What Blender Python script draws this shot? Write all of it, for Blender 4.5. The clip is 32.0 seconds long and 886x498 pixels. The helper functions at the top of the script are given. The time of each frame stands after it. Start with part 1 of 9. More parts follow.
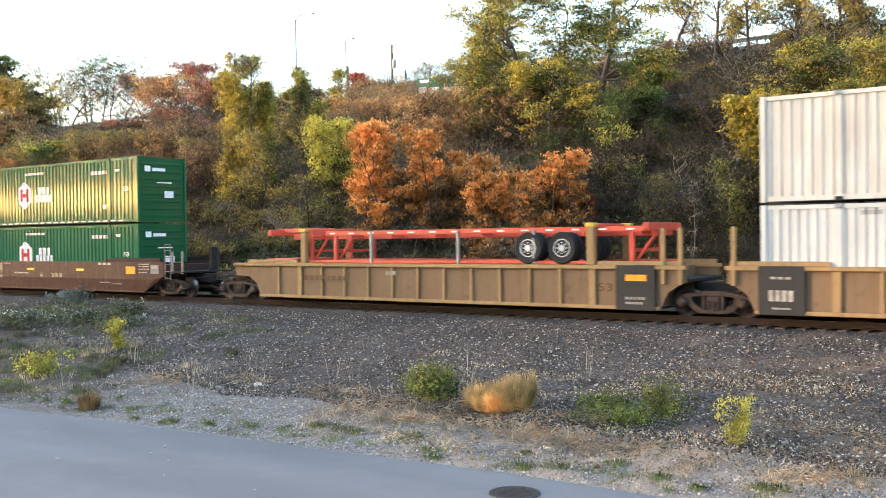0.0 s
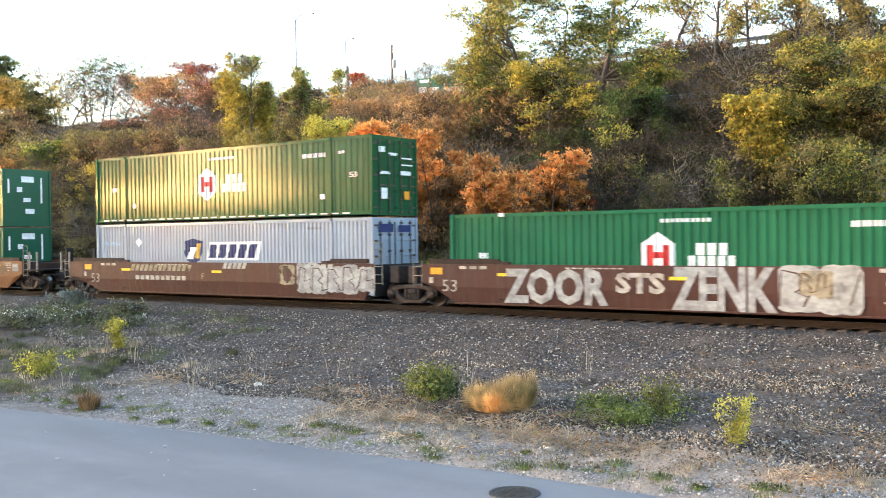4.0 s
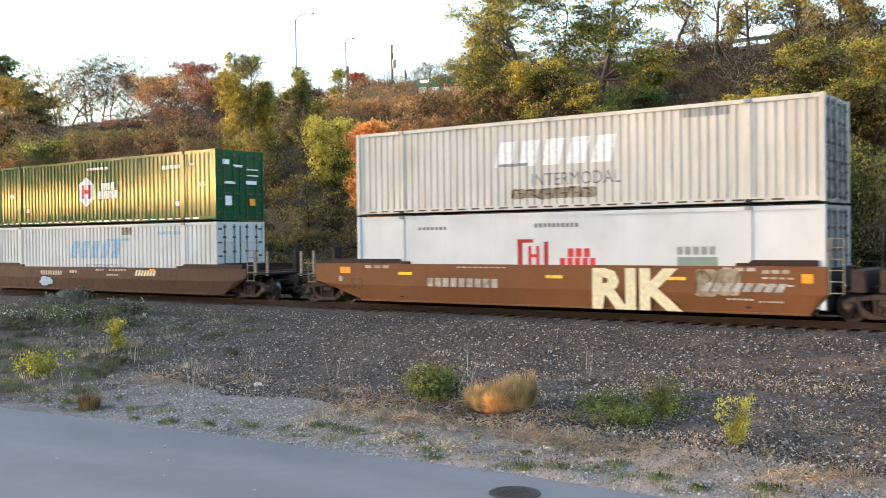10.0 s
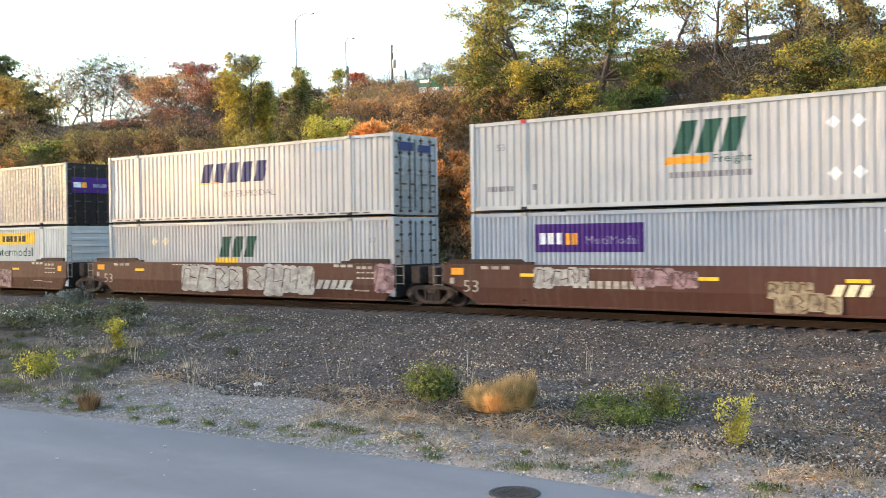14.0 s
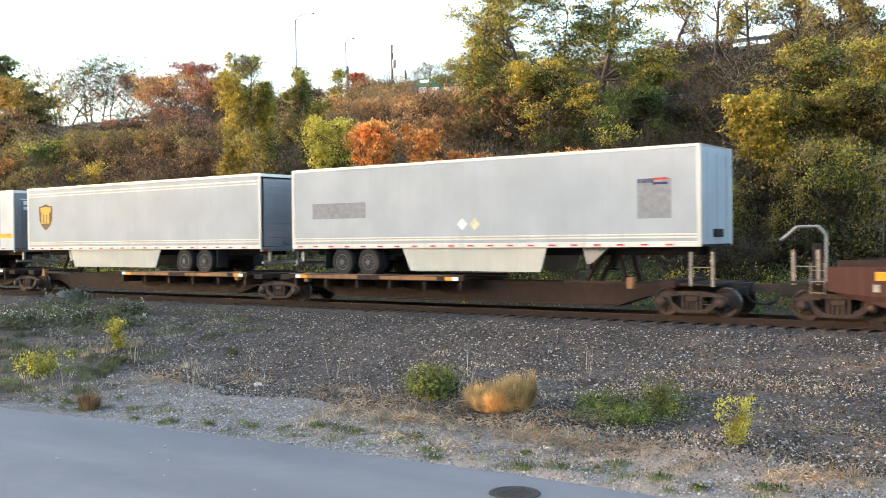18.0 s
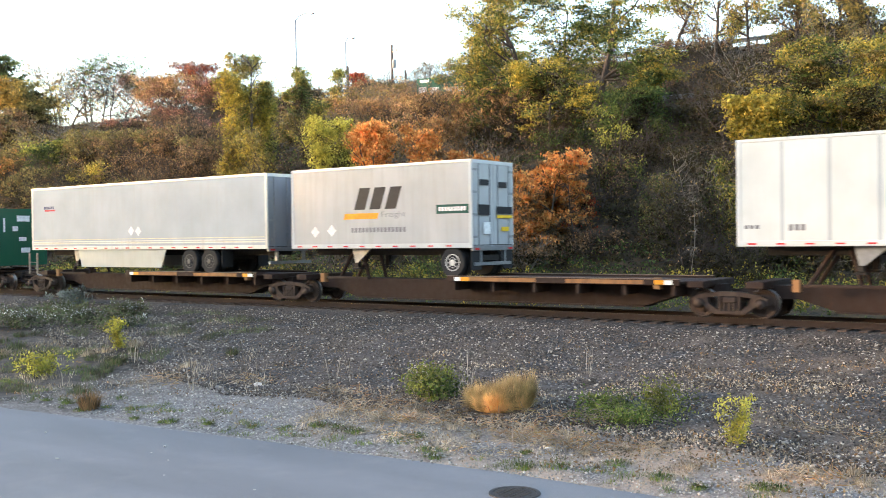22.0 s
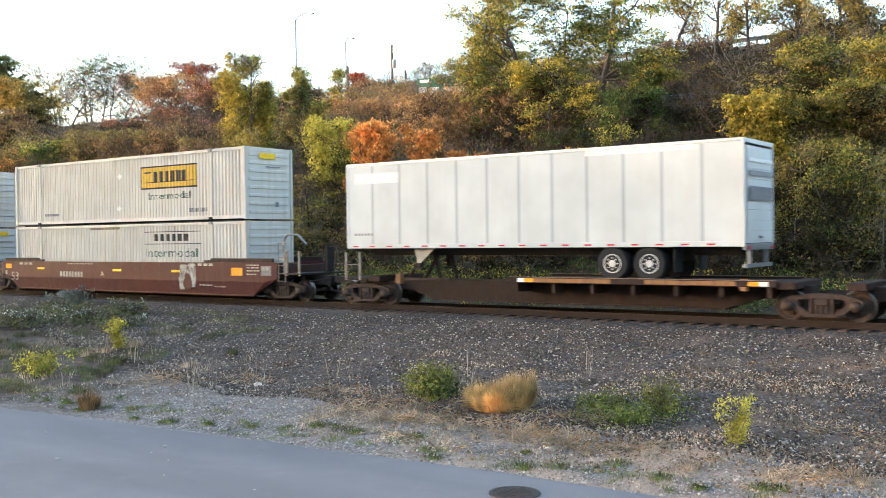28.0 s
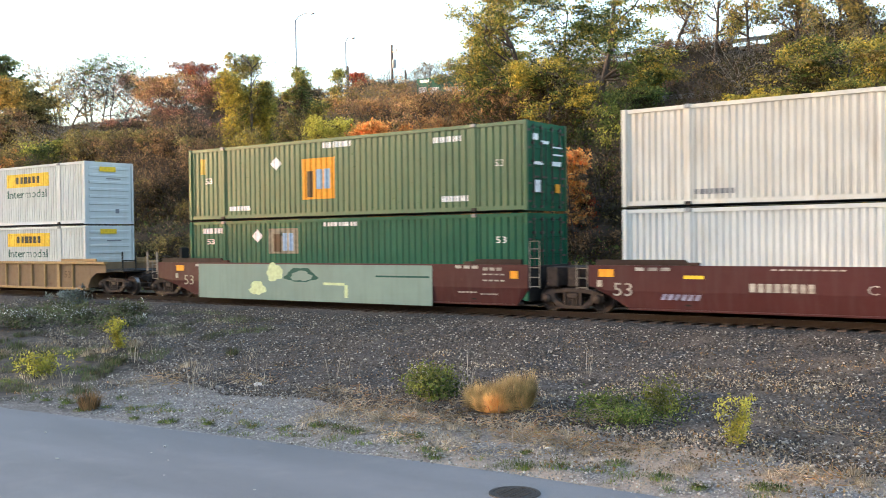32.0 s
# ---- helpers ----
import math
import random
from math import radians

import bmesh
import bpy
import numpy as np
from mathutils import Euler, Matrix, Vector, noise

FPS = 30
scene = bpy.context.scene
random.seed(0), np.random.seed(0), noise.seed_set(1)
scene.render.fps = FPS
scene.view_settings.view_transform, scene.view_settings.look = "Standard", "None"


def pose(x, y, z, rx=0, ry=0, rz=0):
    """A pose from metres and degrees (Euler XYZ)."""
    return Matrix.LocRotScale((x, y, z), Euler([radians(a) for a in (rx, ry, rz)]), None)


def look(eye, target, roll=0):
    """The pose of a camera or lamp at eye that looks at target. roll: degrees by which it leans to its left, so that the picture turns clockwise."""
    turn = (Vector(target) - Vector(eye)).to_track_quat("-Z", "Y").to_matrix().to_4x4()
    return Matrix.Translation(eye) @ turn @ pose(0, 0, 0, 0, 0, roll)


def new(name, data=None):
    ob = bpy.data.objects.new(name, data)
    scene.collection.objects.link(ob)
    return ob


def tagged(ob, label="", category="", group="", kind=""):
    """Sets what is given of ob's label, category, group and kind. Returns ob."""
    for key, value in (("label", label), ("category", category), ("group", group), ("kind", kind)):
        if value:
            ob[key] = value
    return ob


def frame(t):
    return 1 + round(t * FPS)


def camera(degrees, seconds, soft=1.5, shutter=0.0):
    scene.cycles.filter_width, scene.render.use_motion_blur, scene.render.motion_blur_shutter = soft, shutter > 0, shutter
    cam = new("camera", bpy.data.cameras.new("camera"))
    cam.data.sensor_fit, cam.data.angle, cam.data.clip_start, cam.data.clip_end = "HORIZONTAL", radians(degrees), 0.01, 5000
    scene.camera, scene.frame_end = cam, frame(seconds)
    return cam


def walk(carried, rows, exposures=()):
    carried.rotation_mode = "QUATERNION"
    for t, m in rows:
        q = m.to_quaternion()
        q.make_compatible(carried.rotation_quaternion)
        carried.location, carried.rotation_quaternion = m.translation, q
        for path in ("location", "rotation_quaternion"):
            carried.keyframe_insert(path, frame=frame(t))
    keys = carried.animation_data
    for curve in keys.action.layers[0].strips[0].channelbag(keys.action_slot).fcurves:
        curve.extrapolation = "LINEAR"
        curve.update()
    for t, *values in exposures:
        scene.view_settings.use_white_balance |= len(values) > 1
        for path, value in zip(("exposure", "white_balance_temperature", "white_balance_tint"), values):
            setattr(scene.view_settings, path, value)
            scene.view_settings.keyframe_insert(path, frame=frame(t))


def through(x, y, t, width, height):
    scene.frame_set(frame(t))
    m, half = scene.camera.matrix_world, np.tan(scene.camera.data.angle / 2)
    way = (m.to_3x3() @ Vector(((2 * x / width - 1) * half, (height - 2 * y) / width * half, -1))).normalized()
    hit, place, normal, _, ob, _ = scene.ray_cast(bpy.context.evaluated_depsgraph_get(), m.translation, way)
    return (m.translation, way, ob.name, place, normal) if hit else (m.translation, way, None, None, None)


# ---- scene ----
# ---- camera: it stands still beside the road ----
EYE = (0.0, -28.306, 2.388)
cam = camera(48.845, 32.0, 0.55, 0.22)
CAM_POSE = look(EYE, (EYE[0] - 58.165, EYE[1] + 81.336, EYE[2] - 1.140), -0.706)
# the film camera opens up while dark cars fill its view
EXPOSURES = [(t, e + 0.32, 6150, 16.5) for t, e in ((0.0, 2.76), (1.0, 3.02), (3.0, 2.99), (6.0, 2.90), (7.0, 2.92), (8.0, 2.70), (10.0, 2.47), (12.0, 2.66), (13.0, 2.62), (17.0, 2.60), (18.0, 2.70), (19.0, 2.66), (22.0, 2.73), (24.0, 2.76), (25.0, 2.93), (28.0, 2.60), (29.0, 2.57), (30.0, 2.58), (31.0, 2.53), (32.0, 2.52))]
walk(cam, [(0.0, CAM_POSE), (32.0, CAM_POSE)], EXPOSURES)

SPEED = 13.111  # the train, metres a second towards +x
SECONDS = 32.0

# ---- sky, sun, exposure ----
SUN_WAY = Vector((-0.80, -0.60, 0.0)).normalized()
SUN_HEIGHT = radians(6.0)
world = bpy.data.worlds.new("sky")
scene.world = world
world.use_nodes = True
wn, wl = world.node_tree.nodes, world.node_tree.links
sky = wn.new("ShaderNodeTexSky")
sky.sky_type = "NISHITA"
sky.sun_disc = False
sky.sun_elevation = SUN_HEIGHT
sky.sun_rotation = math.atan2(SUN_WAY.x, SUN_WAY.y)
sky.air_density = 1.0
sky.dust_density = 1.2
sky.ozone_density = 1.0
wl.new(sky.outputs[0], wn["Background"].inputs[0])
wn["Background"].inputs[1].default_value = 0.15

sun = new("sun", bpy.data.lights.new("sun", "SUN"))
sun.data.energy = 0.6
sun.data.angle = radians(0.8)
sun.data.color = (1.0, 0.67, 0.36)
SUN_FROM = Vector((SUN_WAY.x * math.cos(SUN_HEIGHT), SUN_WAY.y * math.cos(SUN_HEIGHT), math.sin(SUN_HEIGHT)))
sun.matrix_world = look(SUN_FROM * 100, (0, 0, 0))


# ---- materials ----
def node(nt, kind, **inputs):
    n = nt.nodes.new(kind)
    for k, val in inputs.items():
        n.inputs[k.replace("_", " ")].default_value = val
    return n


def start(name):
    m = bpy.data.materials.new(name)
    m.use_nodes = True
    nt = m.node_tree
    return m, nt, nt.nodes["Principled BSDF"]


def ramp(nt, fac, stops):
    r = nt.nodes.new("ShaderNodeValToRGB")
    el = r.color_ramp.elements
    while len(el) < len(stops):
        el.new(0.5)
    for e, (p, c) in zip(el, stops):
        e.position = p
        e.color = (*c, 1.0) if len(c) == 3 else c
    nt.links.new(fac, r.inputs[0])
    return r.outputs[0]


def mix(nt, fac, a, b, blend="MIX"):
    n = nt.nodes.new("ShaderNodeMix")
    n.data_type = "RGBA"
    n.blend_type = blend
    for slot, val in ((0, fac), (6, a), (7, b)):
        if hasattr(val, "is_linked"):
            nt.links.new(val, n.inputs[slot])
        elif slot == 0:
            n.inputs[0].default_value = val
        else:
            n.inputs[slot].default_value = (*val, 1.0)
    return n.outputs[2]


def noise_tex(nt, scale, detail=4.0, stretch=(1, 1, 1), coords="Object"):
    tc = nt.nodes.new("ShaderNodeTexCoord")
    mp = nt.nodes.new("ShaderNodeMapping")
    mp.inputs["Scale"].default_value = stretch
    nt.links.new(tc.outputs[coords], mp.inputs[0])
    n = node(nt, "ShaderNodeTexNoise", Scale=scale, Detail=detail)
    nt.links.new(mp.outputs[0], n.inputs["Vector"])
    return n.outputs["Fac"]


def bump(nt, bsdf, height, strength=0.3, distance=0.02):
    b = node(nt, "ShaderNodeBump", Strength=strength, Distance=distance)
    nt.links.new(height, b.inputs["Height"])
    nt.links.new(b.outputs[0], bsdf.inputs["Normal"])


def shade(c, k):
    return tuple(min(1.0, v * k) for v in c)


def paint(name, colour, rough=0.4, dirt=0.35, dirt_colour=(0.13, 0.11, 0.09), metal=0.0, streak=True, rust=0.0):
    """Weathered paint: broad fading, streaks that run down, fine grime."""
    m, nt, b = start(name)
    broad = noise_tex(nt, 0.7, 5)
    base = ramp(nt, broad, [(0.3, shade(colour, 0.88)), (0.7, shade(colour, 1.06))])
    lines = noise_tex(nt, 2.2, 6, (3.0, 3.0, 0.22) if streak else (1, 1, 1))
    grime = ramp(nt, lines, [(0.48, (0, 0, 0)), (0.8, (dirt, dirt, dirt))])
    col = mix(nt, grime, base, dirt_colour)
    if rust:
        spots = ramp(nt, noise_tex(nt, 3.5, 8), [(0.64 - 0.1 * rust, (0, 0, 0)), (0.80, (0.55, 0.55, 0.55))])
        col = mix(nt, spots, col, (0.10, 0.045, 0.025))
    nt.links.new(col, b.inputs["Base Color"])
    rr = ramp(nt, noise_tex(nt, 6.0, 5), [(0.3, (rough * 0.75,) * 3), (0.75, (min(1, rough * 1.35),) * 3)])
    nt.links.new(rr, b.inputs["Roughness"])
    b.inputs["Metallic"].default_value = metal
    b.inputs["Specular IOR Level"].default_value = 0.5 if rough < 0.5 else 0.2
    if rough < 0.2:
        # pressed sheet: bowed from rib to rib, true from top to foot
        bump(nt, b, noise_tex(nt, 1.0, 3, (5.0, 5.0, 0.12)), 0.5, 0.01)
    else:
        bump(nt, b, noise_tex(nt, 9.0, 4), 0.08 if rough > 0.4 else 0.025, 0.01)
    return m


def plain(name, colour, rough=0.5, metal=0.0, spread=0.15, scale=8.0):
    m, nt, b = start(name)
    col = ramp(nt, noise_tex(nt, scale, 5), [(0.3, shade(colour, 1 - spread)), (0.7, shade(colour, 1 + spread))])
    nt.links.new(col, b.inputs["Base Color"])
    b.inputs["Roughness"].default_value = rough
    b.inputs["Metallic"].default_value = metal
    b.inputs["Specular IOR Level"].default_value = 0.25
    return m


def sprayed(name, colour, thin=0.35):
    """Spray or stencil paint, worn and uneven: the steel shows through where it is thin."""
    m = plain(name, colour, 0.6)
    nt = m.node_tree
    b = nt.nodes["Principled BSDF"]
    clear = nt.nodes.new("ShaderNodeBsdfTransparent")
    ms = nt.nodes.new("ShaderNodeMixShader")
    nt.links.new(ramp(nt, noise_tex(nt, 3.0, 9, (1, 1, 1.4)), [(0.32, (thin,) * 3), (0.66, (0.95,) * 3)]), ms.inputs[0])
    nt.links.new(clear.outputs[0], ms.inputs[1])
    nt.links.new(b.outputs[0], ms.inputs[2])
    nt.links.new(ms.outputs[0], nt.nodes["Material Output"].inputs[0])
    return m


def leafy(name, *colours, through=0.45):
    """Leaves: each one takes its own tone; part of the light shines through them."""
    m, nt, b = start(name)
    g = nt.nodes.new("ShaderNodeNewGeometry")
    k = len(colours)
    col = ramp(nt, g.outputs["Random Per Island"], [((i + 0.5) / k, c) for i, c in enumerate(colours)])
    patch = ramp(nt, noise_tex(nt, 0.55, 3), [(0.33, (0.5, 0.5, 0.5)), (0.66, (1.2, 1.2, 1.2))])
    col = mix(nt, 1.0, col, patch, "MULTIPLY")
    tuft = ramp(nt, noise_tex(nt, 2.6, 3), [(0.36, (0.5, 0.5, 0.5)), (0.62, (1.3, 1.3, 1.3))])
    col = mix(nt, 1.0, col, tuft, "MULTIPLY")
    nt.links.new(col, b.inputs["Base Color"])
    b.inputs["Roughness"].default_value = 0.6
    b.inputs["Specular IOR Level"].default_value = 0.25
    t = nt.nodes.new("ShaderNodeBsdfTranslucent")
    nt.links.new(col, t.inputs[0])
    ms = nt.nodes.new("ShaderNodeMixShader")
    ms.inputs[0].default_value = through
    nt.links.new(b.outputs[0], ms.inputs[1])
    nt.links.new(t.outputs[0], ms.inputs[2])
    nt.links.new(ms.outputs[0], nt.nodes["Material Output"].inputs[0])
    return m


def stony(name, *colours, rough=0.85):
    m, nt, b = start(name)
    g = nt.nodes.new("ShaderNodeNewGeometry")
    k = len(colours)
    col = ramp(nt, g.outputs["Random Per Island"], [((i + 0.5) / k, c) for i, c in enumerate(colours)])
    col = mix(nt, 0.35, col, ramp(nt, noise_tex(nt, 25, 4), [(0.3, (0.3, 0.3, 0.3)), (0.7, (1.5, 1.5, 1.5))]), "MULTIPLY")
    nt.links.new(col, b.inputs["Base Color"])
    b.inputs["Roughness"].default_value = rough
    b.inputs["Specular IOR Level"].default_value = 0.2
    return m


def ballast_material():
    m, nt, b = start("ballast_stone")
    tc = nt.nodes.new("ShaderNodeTexCoord")
    vo = node(nt, "ShaderNodeTexVoronoi", Scale=17.0)
    nt.links.new(tc.outputs["Object"], vo.inputs["Vector"])
    tone = nt.nodes.new("ShaderNodeSeparateColor")
    nt.links.new(vo.outputs["Color"], tone.inputs[0])
    col = ramp(nt, tone.outputs[0], [(0.0, (0.02, 0.019, 0.019)), (0.5, (0.055, 0.051, 0.049)), (0.88, (0.10, 0.092, 0.086)), (1.0, (0.30, 0.28, 0.26))])
    # darker between the stones: shade of the crevices put into the colour
    gap = ramp(nt, vo.outputs["Distance"], [(0.25, (1, 1, 1)), (0.75, (0.3, 0.3, 0.3))])
    col = mix(nt, 1.0, col, gap, "MULTIPLY")
    soil = ramp(nt, noise_tex(nt, 0.5, 6), [(0.46, (0, 0, 0)), (0.70, (0.6, 0.6, 0.6))])
    # eastern soil is lighter and warmer, partly low sunlight put into the colour
    east = node(nt, "ShaderNodeMapRange", From_Min=-16.0, From_Max=-5.0)
    where = nt.nodes.new("ShaderNodeSeparateXYZ")
    nt.links.new(tc.outputs["Object"], where.inputs[0])
    nt.links.new(where.outputs[0], east.inputs[0])
    col = mix(nt, soil, col, mix(nt, east.outputs[0], (0.15, 0.11, 0.08), (0.26, 0.175, 0.11)))
    nt.links.new(col, b.inputs["Base Color"])
    b.inputs["Roughness"].default_value = 0.85
    inv = ramp(nt, vo.outputs["Distance"], [(0.0, (1, 1, 1)), (0.8, (0, 0, 0))])
    bump(nt, b, inv, 0.9, 0.04)
    return m


def ground_material():
    """Pale crushed gravel beside the road, soil with leaf litter on the hill."""
    m, nt, b = start("ground_soil")
    tc = nt.nodes.new("ShaderNodeTexCoord")
    sep = nt.nodes.new("ShaderNodeSeparateXYZ")
    nt.links.new(tc.outputs["Object"], sep.inputs[0])
    vo = node(nt, "ShaderNodeTexVoronoi", Scale=26.0)
    nt.links.new(tc.outputs["Object"], vo.inputs["Vector"])
    tone = nt.nodes.new("ShaderNodeSeparateColor")
    nt.links.new(vo.outputs["Color"], tone.inputs[0])
    gravel = ramp(nt, tone.outputs[1], [(0.0, (0.072, 0.068, 0.063)), (0.5, (0.225, 0.20, 0.18)), (0.85, (0.33, 0.295, 0.265)), (1.0, (0.56, 0.54, 0.50))])
    fine = ramp(nt, noise_tex(nt, 3.0, 8), [(0.35, (0.12, 0.105, 0.09)), (0.65, (0.28, 0.265, 0.25))])
    gravel = mix(nt, 0.3, gravel, fine)
    dry = ramp(nt, noise_tex(nt, 0.8, 7), [(0.40, (0, 0, 0)), (0.62, (0.85, 0.85, 0.85))])
    # dry tan grows eastward, its brightness partly low sun put into the colour
    east = node(nt, "ShaderNodeMapRange", From_Min=-16.0, From_Max=-8.0)
    nt.links.new(sep.outputs[0], east.inputs[0])
    more = mix(nt, east.outputs[0], (0.06, 0.06, 0.06), (1.0, 1.0, 1.0))
    gravel = mix(nt, mix(nt, 1.0, dry, more, "MULTIPLY"), gravel, (0.50, 0.36, 0.25))
    west = node(nt, "ShaderNodeMapRange", From_Min=-15.0, From_Max=-20.0)
    wob = node(nt, "ShaderNodeMath")
    wob.operation = "MULTIPLY_ADD"
    nt.links.new(noise_tex(nt, 0.7, 5), wob.inputs[0])
    wob.inputs[1].default_value = 9.0
    nt.links.new(sep.outputs[0], wob.inputs[2])
    nt.links.new(wob.outputs[0], west.inputs[0])
    weedy = ramp(nt, noise_tex(nt, 3.0, 8), [(0.3, (0.03, 0.025, 0.02)), (0.5, (0.075, 0.06, 0.045)), (0.68, (0.13, 0.10, 0.075)), (0.8, (0.05, 0.06, 0.03))])
    gravel = mix(nt, west.outputs[0], gravel, weedy)
    litter = ramp(nt, noise_tex(nt, 2.5, 9), [(0.3, (0.028, 0.022, 0.014)), (0.5, (0.07, 0.05, 0.025)), (0.68, (0.12, 0.075, 0.03)), (0.8, (0.05, 0.06, 0.02))])
    rng = nt.nodes.new("ShaderNodeMapRange")
    rng.inputs["From Min"].default_value = -3.0
    rng.inputs["From Max"].default_value = 4.0
    nt.links.new(sep.outputs[1], rng.inputs[0])
    col = mix(nt, rng.outputs[0], gravel, litter)
    nt.links.new(col, b.inputs["Base Color"])
    b.inputs["Roughness"].default_value = 0.9
    bump(nt, b, vo.outputs["Distance"], 0.9, 0.04)
    return m


def asphalt_material():
    m, nt, b = start("asphalt")
    grain = noise_tex(nt, 90.0, 3)
    col = ramp(nt, grain, [(0.3, (0.136, 0.130, 0.129)), (0.7, (0.217, 0.208, 0.205))])
    patch = ramp(nt, noise_tex(nt, 0.35, 7, (0.5, 1.6, 1)), [(0.35, (0.82, 0.82, 0.82)), (0.7, (1.12, 1.12, 1.12))])
    col = mix(nt, 1.0, col, patch, "MULTIPLY")
    dust = ramp(nt, noise_tex(nt, 1.6, 8), [(0.56, (0, 0, 0)), (0.85, (0.5, 0.5, 0.5))])
    col = mix(nt, dust, col, (0.24, 0.22, 0.20))
    nt.links.new(col, b.inputs["Base Color"])
    b.inputs["Roughness"].default_value = 0.8
    bump(nt, b, grain, 0.35, 0.01)
    return m


def bark(name, colour):
    m, nt, b = start(name)
    n = noise_tex(nt, 5.0, 7, (4, 4, 0.6))
    nt.links.new(ramp(nt, n, [(0.3, shade(colour, 0.5)), (0.7, shade(colour, 1.3))]), b.inputs["Base Color"])
    b.inputs["Roughness"].default_value = 0.9
    bump(nt, b, n, 0.6, 0.03)
    return m


